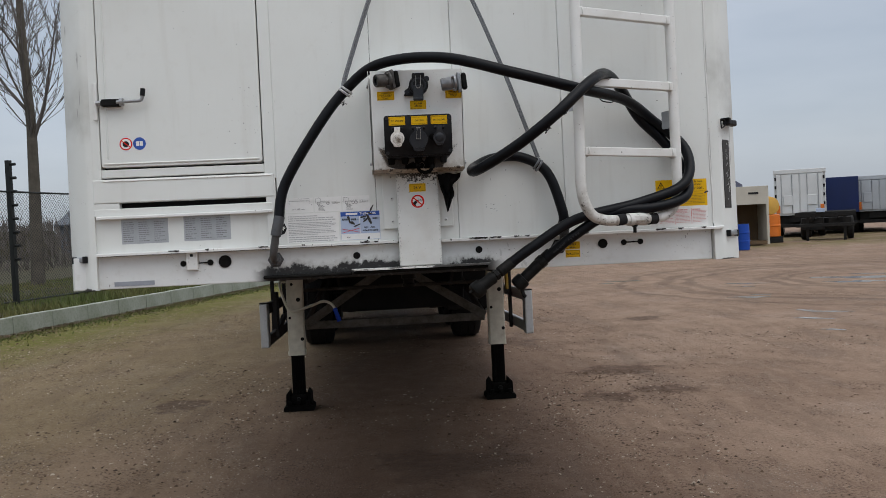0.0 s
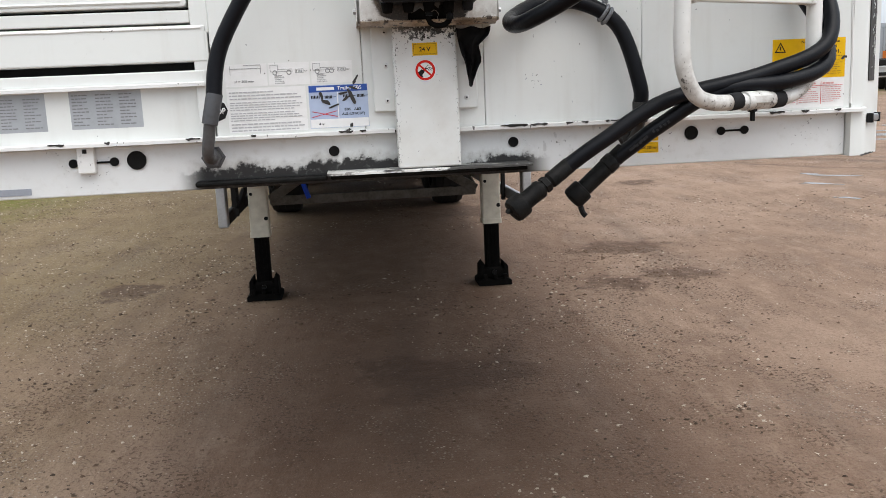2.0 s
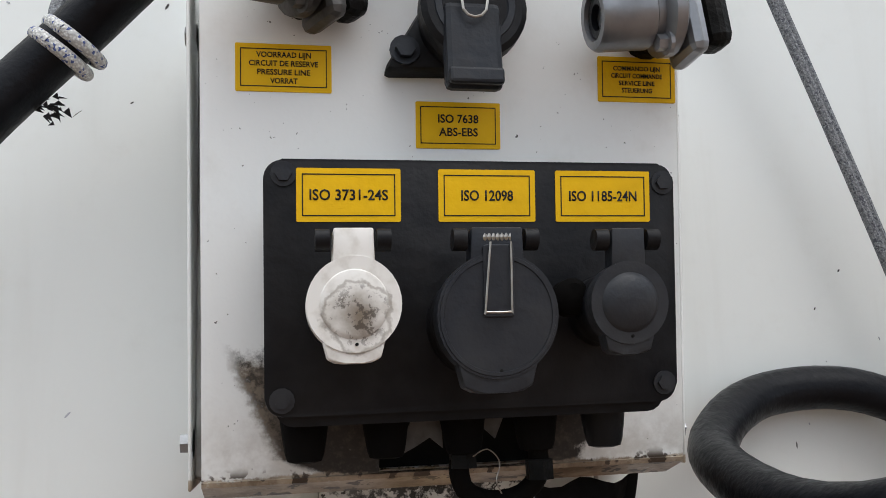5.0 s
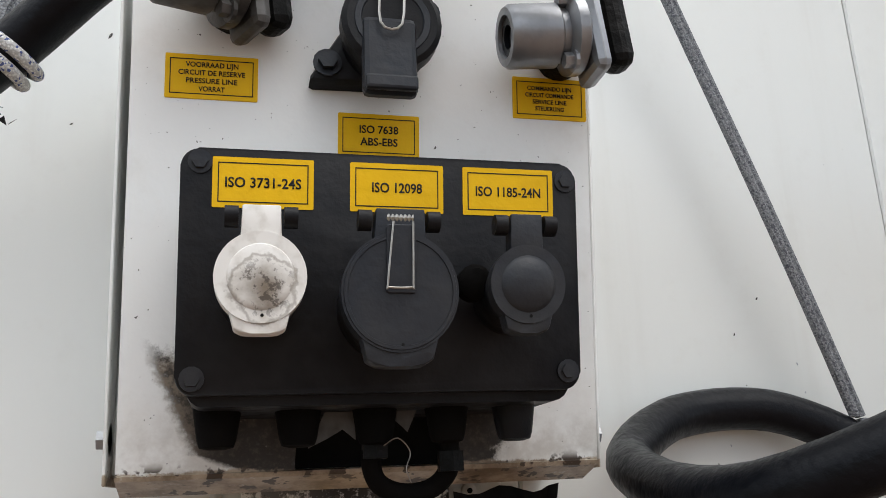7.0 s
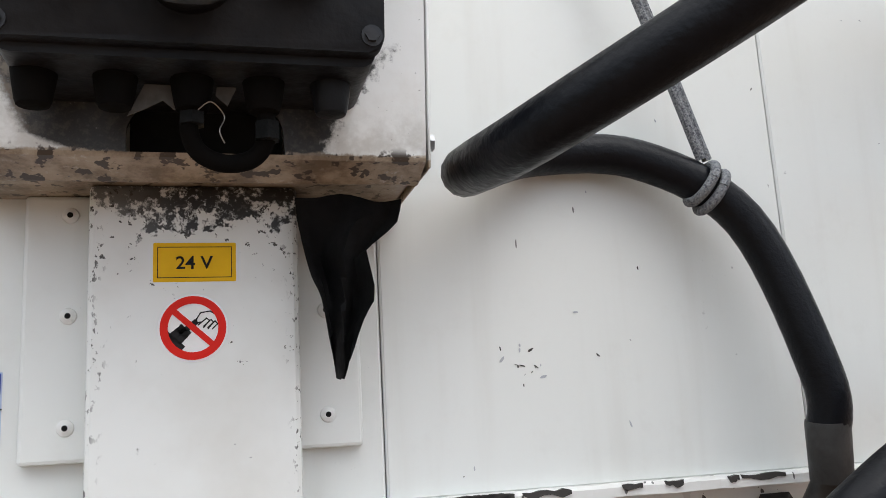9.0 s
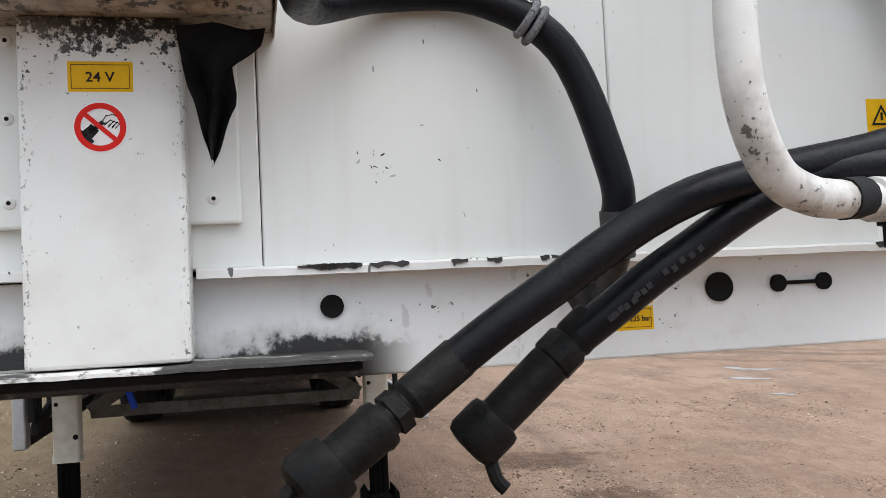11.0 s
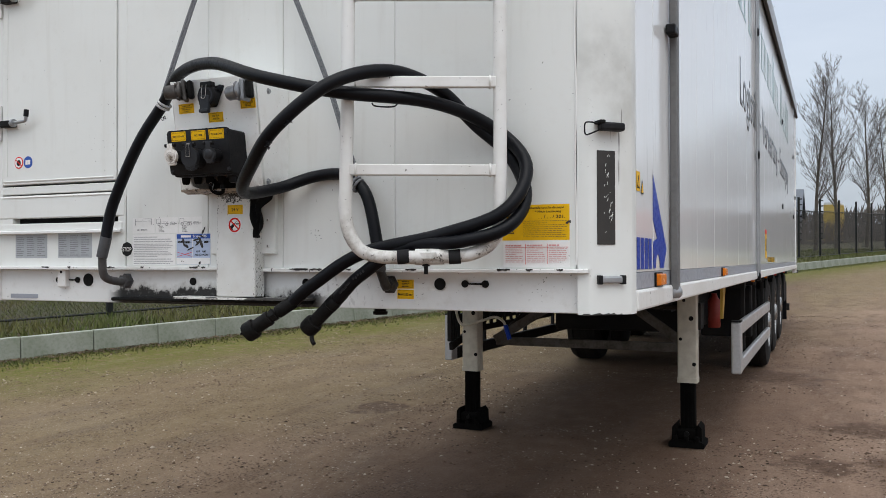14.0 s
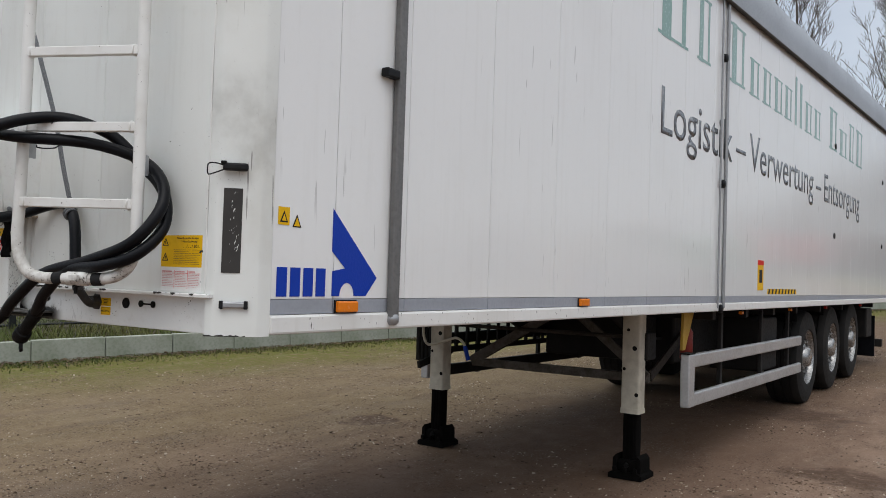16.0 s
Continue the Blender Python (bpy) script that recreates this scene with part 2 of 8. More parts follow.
def braid(name, base, fleck, share):
    """Braided rope with coloured flecks."""
    m = Nodes(name)
    w = m.cells(520)
    f = m.math("MULTIPLY", m.step(m.cells(620, out="Color"), share, share + 0.02, 1.0, 0.0), 0.9)
    c = m.mix(m.step(w, 0.25, 0.6, 0.0, 0.5), base, tuple(q * 0.35 for q in base))
    m.bump(w, 0.5, 0.002)
    return m.done(m.mix(f, c, fleck), 0.9, 0, 0.2)


M_ROPE = braid("grey_braided_rope", (0.25, 0.26, 0.27), (0.09, 0.095, 0.11), 0.30)
M_WHITEROPE = braid("white_braided_rope", (0.66, 0.66, 0.64), (0.03, 0.06, 0.22), 0.22)
M_CLOTH = worn("black_torn_cloth", (0.008, 0.008, 0.009), (0.02, 0.02, 0.02), 0.9)
M_AMBER = worn("amber_lens", (0.75, 0.20, 0.01), (0.5, 0.13, 0.01), 0.2)
M_REDLENS = worn("red_lens", (0.6, 0.03, 0.02), (0.4, 0.03, 0.02), 0.25)
M_TARP = worn("grey_tarpaulin", (0.33, 0.36, 0.40), (0.20, 0.22, 0.25), 0.5, coarse=2)
M_WIRE = worn("bright_spring_wire", (0.42, 0.40, 0.37), (0.22, 0.2, 0.17), 0.35, 0.9)


def grease_paint():
    """Sill paint, smeared with black fifth-wheel grease along the middle of its lower edge."""
    m = Nodes("white_sill_paint_with_grease")
    x, z = m.axis(0), m.axis(2)
    n = m.noise(9, 5, 0.65)
    film = m.step(m.noise(26, 5, 0.65), 0.5, 0.8)
    c = m.mix(m.math("MULTIPLY", film, 0.3), (0.69, 0.70, 0.69), (0.40, 0.37, 0.31))
    brush = m.noise(16, 5, 0.7, at=m.pos((1.0, 1.0, 0.16)))
    low = m.math("ADD", z, m.math("ADD", m.math("MULTIPLY", m.math("SUBTRACT", n, 0.5), -0.085), m.math("ADD", m.math("MULTIPLY", m.math("SUBTRACT", m.noise(42, 4, 0.7), 0.5), -0.045), m.math("MULTIPLY", m.math("SUBTRACT", brush, 0.5), -0.035))))
    top = m.step(x, 0.02, 0.12, 1.2755, 1.2630)
    g = m.step(m.math("SUBTRACT", low, top), -0.006, 0.006, 1.0, 0.0)
    inx = m.math("MULTIPLY", m.step(x, -0.60, -0.52), m.step(x, 0.28, 0.36, 1.0, 0.0))
    c = m.mix(m.math("MULTIPLY", m.math("MULTIPLY", m.step(m.math("SUBTRACT", low, top), -0.005, 0.030, 1.0, 0.0), inx), 0.45), c, (0.17, 0.145, 0.115))
    c = m.mix(m.math("MULTIPLY", m.math("MULTIPLY", g, inx), m.step(m.noise(60, 4, 0.6), 0.25, 0.45, 0.75, 1.0)), c, (0.010, 0.009, 0.008))
    spots = m.step(m.noise(120, 3, 0.55), 0.685, 0.70)
    c = m.mix(m.math("MULTIPLY", spots, m.step(m.noise(4, 2), 0.48, 0.6)), c, (0.06, 0.055, 0.05))
    scar = m.math("MULTIPLY", m.step(m.noise(70, 3, at=m.pos((1, 1, 0.5))), 0.6, 0.64), m.math("MULTIPLY", m.step(x, 0.28, 0.33), m.step(x, 0.45, 0.52, 1.0, 0.0)))
    c = m.mix(m.math("MULTIPLY", scar, 0.4), c, (0.36, 0.36, 0.35))
    m.bump(n, 0.08, 0.01)
    return m.done(c, 0.45)


def box_paint():
    """Socket box paint: soot and brown dust below the black housing, dirt on the folded flange."""
    m = Nodes("white_box_paint_with_soot")
    x, y, z = m.axis(0), m.axis(1), m.axis(2)
    n = m.noise(16, 5, 0.7)
    f = m.noise(150, 4, 0.7)
    c = m.mix(m.math("MULTIPLY", m.step(n, 0.48, 0.85), 0.28), (0.81, 0.82, 0.80), (0.48, 0.43, 0.35))
    wob = m.math("ADD", m.math("MULTIPLY", m.math("SUBTRACT", n, 0.5), 0.035), m.math("MULTIPLY", m.math("SUBTRACT", f, 0.5), 0.03))
    film = m.math("MULTIPLY", m.step(m.math("ADD", z, wob), 1.60, 1.655, 1.0, 0.0), m.step(m.noise(45, 4, 0.65), 0.32, 0.62, 0.2, 0.95))
    c = m.mix(m.math("MULTIPLY", film, 0.55), c, (0.26, 0.215, 0.16))
    soft = m.math("ADD", m.math("MULTIPLY", m.math("SUBTRACT", n, 0.5), 0.014), m.math("MULTIPLY", m.math("SUBTRACT", f, 0.5), 0.016))
    left = m.math("SUBTRACT", m.math("ADD", x, soft), m.math("ADD", -0.101, m.math("ADD", m.math("MULTIPLY", m.math("SUBTRACT", 1.66, z), 0.45), m.math("MULTIPLY", m.math("MAXIMUM", m.math("SUBTRACT", 1.613, z), 0.0), 2.2))))
    right = m.math("SUBTRACT", m.math("SUBTRACT", 0.150, m.math("MULTIPLY", m.math("SUBTRACT", 1.642, z), 0.75)), m.math("ADD", x, wob))
    inx = m.math("MULTIPLY", m.step(left, -0.002, 0.008), m.step(right, 0.0, 0.010))
    soot = m.math("MULTIPLY", m.math("MULTIPLY", m.step(m.math("ADD", z, wob), 1.668, 1.684, 1.0, 0.0), inx), m.step(y, -0.130, -0.124, 1.0, 0.0))
    dust = m.mix(m.step(f, 0.38, 0.62), (0.035, 0.028, 0.020), (0.20, 0.165, 0.125))
    black = m.math("MULTIPLY", m.step(m.math("ADD", x, soft), -0.096, -0.062), m.step(f, 0.4, 0.75, 1.0, 0.8))
    sc = m.mix(black, dust, (0.007, 0.006, 0.005))
    c = m.mix(m.math("MULTIPLY", soot, m.step(f, 0.2, 0.42, 0.93, 1.0)), c, sc)
    low = m.math("MULTIPLY", m.step(m.math("ADD", z, m.math("MULTIPLY", wob, 0.25)), 1.6015, 1.6035, 1.0, 0.0), m.step(f, 0.28, 0.45, 0.65, 1.0))
    c = m.mix(low, c, m.mix(m.step(m.noise(30, 5, 0.7), 0.36, 0.66), (0.38, 0.31, 0.23), (0.15, 0.108, 0.070)))
    chip = m.math("MULTIPLY", m.step(z, 1.602, 1.609, 1.0, 0.0), m.step(m.noise(70, 3, 0.6), 0.57, 0.61))
    c = m.mix(chip, c, (0.05, 0.035, 0.025))
    nick = m.step(m.noise(300, 3, 0.5), 0.725, 0.74)
    c = m.mix(nick, c, (0.10, 0.095, 0.09))
    m.bump(n, 0.05, 0.01)
    return m.done(c, 0.42)


def pillar_paint():
    """Cable pillar paint: fine black chips down its edges and soot near its top."""
    m = Nodes("white_pillar_paint_chipped")
    x, z = m.axis(0), m.axis(2)
    n = m.noise(150, 4, 0.65)
    c = m.mix(m.math("MULTIPLY", m.step(m.noise(12, 4), 0.4, 0.8), 0.3), (0.70, 0.71, 0.685), (0.42, 0.38, 0.31))
    top = m.step(m.math("ADD", z, m.math("ADD", m.math("MULTIPLY", m.math("SUBTRACT", m.noise(34, 4, 0.7), 0.5), 0.13), m.math("MULTIPLY", x, 0.12))), 1.575, 1.581)
    rightish = m.step(x, -0.05, 0.03, 0.8, 1.0)
    clump = m.step(m.noise(130, 4, 0.7), 0.36, 0.50, 0.12, 1.0)
    soot = m.math("MULTIPLY", m.math("MULTIPLY", top, clump), rightish)
    c = m.mix(m.math("MULTIPLY", soot, 1.0), c, (0.014, 0.012, 0.010))
    speck = m.step(m.math("ADD", n, m.math("MULTIPLY", m.step(z, 1.46, 1.59), 0.09)), 0.70, 0.72)
    c = m.mix(speck, c, (0.05, 0.045, 0.04))
    side = m.math("ABSOLUTE", m.math("ADD", x, -0.031))
    edge = m.math("MULTIPLY", m.step(m.math("ADD", side, m.math("MULTIPLY", m.noise(25, 3), 0.03)), 0.080, 0.090), m.step(m.noise(210, 4, 0.65, at=m.pos((1, 1, 0.6))), 0.585, 0.61))
    c = m.mix(m.math("MULTIPLY", edge, 0.9), c, (0.05, 0.045, 0.04))
    return m.done(c, 0.42)


def lid_plastic():
    """White socket lid with a brown smudge on its dome."""
    m = Nodes("soiled_white_plastic")
    x, z = m.axis(0), m.axis(2)
    n = m.noise(60, 4, 0.65)
    dx, dz = m.math("ADD", x, 0.0375), m.math("SUBTRACT", z, 1.6865)
    d = m.math("SQRT", m.math("ADD", m.math("MULTIPLY", dx, dx), m.math("MULTIPLY", dz, dz)))
    d = m.math("ADD", d, m.math("MULTIPLY", m.math("SUBTRACT", n, 0.5), 0.016))
    c = m.mix(m.step(m.noise(110, 3), 0.45, 0.75, 0.0, 0.4), (0.72, 0.70, 0.66), (0.40, 0.36, 0.30))
    c = m.mix(m.step(d, 0.000, 0.017, 0.95, 0.0), c, (0.15, 0.112, 0.072))
    c = m.mix(m.math("MULTIPLY", m.step(m.noise(210, 4, 0.7), 0.52, 0.60), m.step(d, 0.006, 0.021, 0.8, 0.0)), c, (0.05, 0.038, 0.028))
    c = m.mix(m.math("MULTIPLY", m.step(d, 0.0145, 0.016), m.step(d, 0.0165, 0.018, 0.5, 0.0)), c, (0.16, 0.13, 0.09))
    return m.done(c, 0.42)


M_WHITECAP = lid_plastic()


def ladder_paint():
    """White tube paint rubbed grey and black where the hoses chafe on the lower bend."""
    m = Nodes("white_ladder_paint_rubbed")
    z = m.axis(2)
    n, f = m.noise(22, 4, 0.65), m.noise(95, 4, 0.65)
    c = m.mix(m.math("MULTIPLY", m.step(m.noise(6, 4), 0.42, 0.75), 0.4), (0.71, 0.71, 0.69), (0.42, 0.39, 0.33))
    low = m.step(m.math("ADD", z, m.math("MULTIPLY", m.math("SUBTRACT", n, 0.5), 0.25)), 1.41, 1.60, 1.0, 0.0)
    c = m.mix(m.math("MULTIPLY", low, m.step(n, 0.40, 0.66, 0.1, 0.75)), c, (0.26, 0.235, 0.20))
    c = m.mix(m.math("MULTIPLY", m.step(m.math("ADD", f, m.math("MULTIPLY", m.math("MULTIPLY", low, m.step(n, 0.42, 0.58)), 0.13)), 0.68, 0.72), 0.85), c, (0.045, 0.038, 0.032))
    return m.done(c, 0.42)


M_LADDER = ladder_paint()
M_SILL, M_BOX, M_PILLAR = grease_paint(), box_paint(), pillar_paint()

# ---- mesh helpers ----


def mesh_of(name, bm, smooth=False):
    bmesh.ops.recalc_face_normals(bm, faces=bm.faces)
    me = bpy.data.meshes.new(name)
    bm.to_mesh(me)
    bm.free()
    if smooth:
        me.polygons.foreach_set("use_smooth", [True] * len(me.polygons))
        me.set_sharp_from_angle(angle=radians(40))
    return me


def part(name, bm, material, parent, label="", smooth=False):
    """Links a bmesh as one mesh object under a thing or a part."""
    me = mesh_of(name, bm, smooth)
    me.materials.append(material)
    ob = new(name, me)
    ob.parent = parent
    if label:
        ob["label"] = label
    return ob


def thing(name, label, category, m=None, group="", kind=""):
    ob = new(name)
    ob.empty_display_size = 0.2
    if m is not None:
        ob.matrix_world = m
    return tagged(ob, label, category, group, kind)


def single(name, bm, material, label, category, m=None, group="", kind="", smooth=False):
    me = mesh_of(name, bm, smooth)
    me.materials.append(material)
    ob = new(name, me)
    if m is not None:
        ob.matrix_world = m
    return tagged(ob, label, category, group, kind)


def box(x0, x1, y0, y1, z0, z1, bevel=0.0, bm=None, seg=2):
    bm = bm or bmesh.new()
    r = bmesh.ops.create_cube(bm, size=1)
    vs = r["verts"]
    for v in vs:
        v.co = Vector(((x0 + x1) / 2 + v.co.x * (x1 - x0), (y0 + y1) / 2 + v.co.y * (y1 - y0), (z0 + z1) / 2 + v.co.z * (z1 - z0)))
    if bevel:
        es = {e for v in vs for e in v.link_edges}
        bmesh.ops.bevel(bm, geom=list(es), offset=bevel, segments=seg, profile=0.5, affect="EDGES", clamp_overlap=True)
    return bm


def frame_of(d):
    d = d.normalized()
    a = Vector((0, 0, 1)) if abs(d.z) < 0.9 else Vector((1, 0, 0))
    u = d.cross(a).normalized()
    return u, d.cross(u).normalized()


def lathe(p, d, profile, n=20, bm=None, caps=True):
    """A turned body: profile of (distance along d, radius) from the point p."""
    bm = bm or bmesh.new()
    p, d = Vector(p), Vector(d).normalized()
    u, w = frame_of(d)
    rings = []
    for s, r in profile:
        c = p + d * s
        if r <= 1e-5:
            rings.append([bm.verts.new(c)])
        else:
            rings.append([bm.verts.new(c + (u * math.cos(a) + w * math.sin(a)) * r) for a in (2 * math.pi * i / n for i in range(n))])
    for a, b in zip(rings, rings[1:]):
        if len(a) == 1 and len(b) == 1:
            continue
        for i in range(n):
            j = (i + 1) % n
            if len(a) == 1:
                bm.faces.new((a[0], b[i], b[j]))
            elif len(b) == 1:
                bm.faces.new((a[i], b[0], a[j]))
            else:
                bm.faces.new((a[i], b[i], b[j], a[j]))
    for r in (rings[0], rings[-1]):
        if caps and len(r) > 2:
            bm.faces.new(r)
    return bm


def rod(p, q, r, n=12, bm=None, r2=None):
    p, q = Vector(p), Vector(q)
    L = (q - p).length
    return lathe(p, q - p, [(0, r), (L, r if r2 is None else r2)], n, bm)


def bolt(p, d, r=0.008, h=0.006, bm=None):
    bm = rod(p, Vector(p) + Vector(d).normalized() * h * 0.3, r * 1.5, 14, bm)
    return rod(Vector(p) + Vector(d).normalized() * h * 0.3, Vector(p) + Vector(d).normalized() * h, r, 6, bm)


def smooth_line(pts, per=6):
    """Points along a Catmull-Rom curve through pts."""
    pts = [Vector(p) for p in pts]
    out = []
    for i in range(len(pts) - 1):
        a, b, c, d = pts[max(i - 1, 0)], pts[i], pts[i + 1], pts[min(i + 2, len(pts) - 1)]
        for k in range(per):
            f = k / per
            out.append(0.5 * (2 * b + (c - a) * f + (2 * a - 5 * b + 4 * c - d) * f * f + (3 * b - a - 3 * c + d) * f ** 3))
    out.append(pts[-1])
    return out


def tube(pts, r, n=12, per=6, bm=None, radii=None):
    """A hose, rope or bent tube along a smooth line."""
    bm = bm or bmesh.new()
    pts = smooth_line(pts, per) if per > 1 else [Vector(p) for p in pts]
    u = None
    rings = []
    for i, p in enumerate(pts):
        t = (pts[min(i + 1, len(pts) - 1)] - pts[max(i - 1, 0)]).normalized()
        u = frame_of(t)[0] if u is None else (u - t * u.dot(t)).normalized()
        w = t.cross(u)
        rr = radii[min(int(i * len(radii) / len(pts)), len(radii) - 1)] if radii else r
        rings.append([bm.verts.new(p + (u * math.cos(a) + w * math.sin(a)) * rr) for a in (2 * math.pi * k / n for k in range(n))])
    for a, b in zip(rings, rings[1:]):
        for i in range(n):
            j = (i + 1) % n
            bm.faces.new((a[i], a[j], b[j], b[i]))
    bm.faces.new(rings[0])
    bm.faces.new(rings[-1])
    return bm


def prism(pts, plane, c0, c1, bm=None, bevel=0.0):
    """A plate with the outline pts in plane 'xz' or 'yz' or 'xy', from c0 to c1 across it."""
    bm = bm or bmesh.new()

    def at(p, c):
        return {"xz": (p[0], c, p[1]), "yz": (c, p[0], p[1]), "xy": (p[0], p[1], c)}[plane]
    a = [bm.verts.new(at(p, c0)) for p in pts]
    b = [bm.verts.new(at(p, c1)) for p in pts]
    n = len(pts)
    fs = [bm.faces.new(a), bm.faces.new(b)]
    for i in range(n):
        fs.append(bm.faces.new((a[i], a[(i + 1) % n], b[(i + 1) % n], b[i])))
    if bevel:
        bmesh.ops.bevel(bm, geom=list({e for v in b for e in v.link_edges}), offset=bevel, segments=2, profile=0.5, affect="EDGES", clamp_overlap=True)
    return bm


def rounded(x0, x1, z0, z1, r, n=4):
    """Outline of a rectangle with round corners."""
    pts = []
    for cx, cz, a0 in ((x1 - r, z1 - r, 0), (x0 + r, z1 - r, 90), (x0 + r, z0 + r, 180), (x1 - r, z0 + r, 270)):
        for i in range(n + 1):
            a = radians(a0 + 90 * i / n)
            pts.append((cx + r * math.cos(a), cz + r * math.sin(a)))
    return pts


def disc(cx, cz, r, n=28):
    return [(cx + r * math.cos(2 * math.pi * i / n), cz + r * math.sin(2 * math.pi * i / n)) for i in range(n)]


def lettering(s, height, width=0.0, bold=0.022):
    """The letters of s as a flat bmesh in x, y: baseline at 0, cap height as given, squeezed to a width."""
    cu = bpy.data.curves.new("letters", "FONT")
    cu.body, cu.size, cu.extrude = s, height / 0.69, 0.0
    cu.resolution_u = 3
    cu.offset = bold * height
    ob = new("letters", cu)
    me = bpy.data.meshes.new_from_object(ob.evaluated_get(bpy.context.evaluated_depsgraph_get()))
    bm = bmesh.new()
    bm.from_mesh(me)
    bpy.data.objects.remove(ob)
    bpy.data.curves.remove(cu)
    bpy.data.meshes.remove(me)
    xs = [v.co.x for v in bm.verts]
    if xs and width:
        k, x0 = width / (max(xs) - min(xs)), min(xs)
        for v in bm.verts:
            v.co.x = (v.co.x - x0) * k
    r = bmesh.ops.extrude_face_region(bm, geom=bm.faces[:])
    for g in r["geom"]:
        if isinstance(g, bmesh.types.BMVert):
            g.co.z += 0.0002
    return bm


def front_text(s, x0, z0, height, width, y, bm=None):
    """Lettering on a surface that faces the front of the trailer (towards -y)."""
    t = lettering(s, height, width)
    for v in t.verts:
        v.co = Vector((x0 + v.co.x, y - v.co.z, z0 + v.co.y))
    return t


def side_text(s, y0, z0, height, width, x):
    """Lettering on a surface that faces +x, read along +y."""
    t = lettering(s, height, width, 0.008)
    for v in t.verts:
        v.co = Vector((x + v.co.z * 3, y0 + v.co.x, z0 + v.co.y))
    return t


def join(bms):
    out = bmesh.new()
    for b in bms:
        me = bpy.data.meshes.new("tmp")
        b.to_mesh(me)
        b.free()
        out.from_mesh(me)
        bpy.data.meshes.remove(me)
    return out

# ---- the semi-trailer, in its own axes: front at y = 0, rear at y = 13.62 ----
XL, XR = -1.255, 1.285
REAR = 13.62
trailer = thing("semi_trailer", "white walking-floor semi-trailer, used and soiled, parked on its landing legs", "trailer", NOSE_UP)


def slope(y):
    """Height of the yard under the trailer, in the trailer's axes."""
    return 0.03 + 0.0297 * (y - 4.2)


# front wall, left to right: corner post, door bay, four sheets, corner post
FY = -0.02
body = part("body", box(XL + 0.06, XR - 0.06, 0.03, REAR - 0.05, 1.30, 3.80), M_SEAM, trailer)


def corner_post(name, x0, x1, outer):
    xi, xo = (x0, x1) if outer > 0 else (x1, x0)
    k = 0.092 * outer
    pts = [(xi, 0.10), (xi, FY), (xo - k - 0.012 * outer, FY), (xo - k, FY + 0.004), (xo - 0.004 * outer, FY + 0.088), (xo, FY + 0.10), (xo, 0.125), (xo - 0.03 * outer, 0.125)]
    return part(name, prism(pts, "xy", 1.222, 3.9), M_POST, trailer, "white corner post with a chamfered face", smooth=True)


post_right = corner_post("corner_post", 1.152, XR, 1)
post_left = corner_post("corner_post", XL, -1.135, -1)
for x0, x1 in ((-0.482, -0.1216), (-0.1204, 0.1794), (0.1806, 0.5844), (0.5856, 1.148)):
    part("front_sheet", box(x0, x1, FY, 0.028, 1.348, 3.85, 0.002, seg=1), M_FRONT, trailer)
part("weld_bead", tube([(1.148 + 0.002 * math.sin(i * 1.7), FY, 1.36 + 0.1 * i) for i in range(25)], 0.0035, 6, 2), M_EDGE, trailer)

# sill with its holes, lip and grease
sill_cut = [(-0.684, 0.023, 1.305), (-0.203, 0.013, 1.303), (0.253, 0.013, 1.303), (0.725, 0.018, 1.303)]
sill = part("sill", box(XL + 0.03, 1.150, 0.004, 0.055, 1.224, 1.342, 0.003), M_SILL, trailer, "white sill beam with black grease smears")
for i, (x, r, z) in enumerate(sill_cut):
    part("hole", prism(disc(x, z, r, 20), "xz", 0.0035, -0.0005), M_SEAM, sill, "dark round hole in the sill")
for xa, xb in ((0.806, 0.870), (-0.834, -0.737)):
    bm = prism(disc(xa, 1.304, 0.011, 14), "xz", 0.0035, -0.0005)
    prism(disc(xb, 1.304, 0.011, 14), "xz", 0.0035, -0.0005, bm)
    box(xa, xb, -0.0004, 0.0035, 1.3015, 1.3065, bm=bm)
    part("keyhole_slot", bm, M_SEAM, sill)


def ragged_lip(x0, x1, z, y, t=0.009):
    """A folded metal lip with a slightly battered edge."""
    bm = bmesh.new()
    rng = random.Random(int(1000 * (x0 + 3)))
    n = max(4, int((x1 - x0) / 0.02))
    top, bot = [], []
    for i in range(n + 1):
        x = x0 + (x1 - x0) * i / n
        yy, zz = y + rng.uniform(-0.0008, 0.0008), z + rng.uniform(-0.0005, 0.0005)
        top.append([bm.verts.new(c) for c in ((x, 0.02, zz + t), (x, yy + 0.003, zz + t), (x, yy, zz + t - 0.003), (x, yy, zz - t * 0.2), (x, 0.02, zz - t * 0.2))])
    for a, b in zip(top, top[1:]):
        for k in range(5):
            bm.faces.new((a[k], a[(k + 1) % 5], b[(k + 1) % 5], b[k]))
    bm.faces.new(top[0])
    bm.faces.new(top[-1])
    return bm


part("sill_lip", ragged_lip(-1.13, -0.05, 1.345, -0.036), M_EDGE, trailer, "battered white sill lip")
part("sill_lip", ragged_lip(0.112, 1.185, 1.340, -0.036), M_EDGE, trailer, "battered white sill lip")

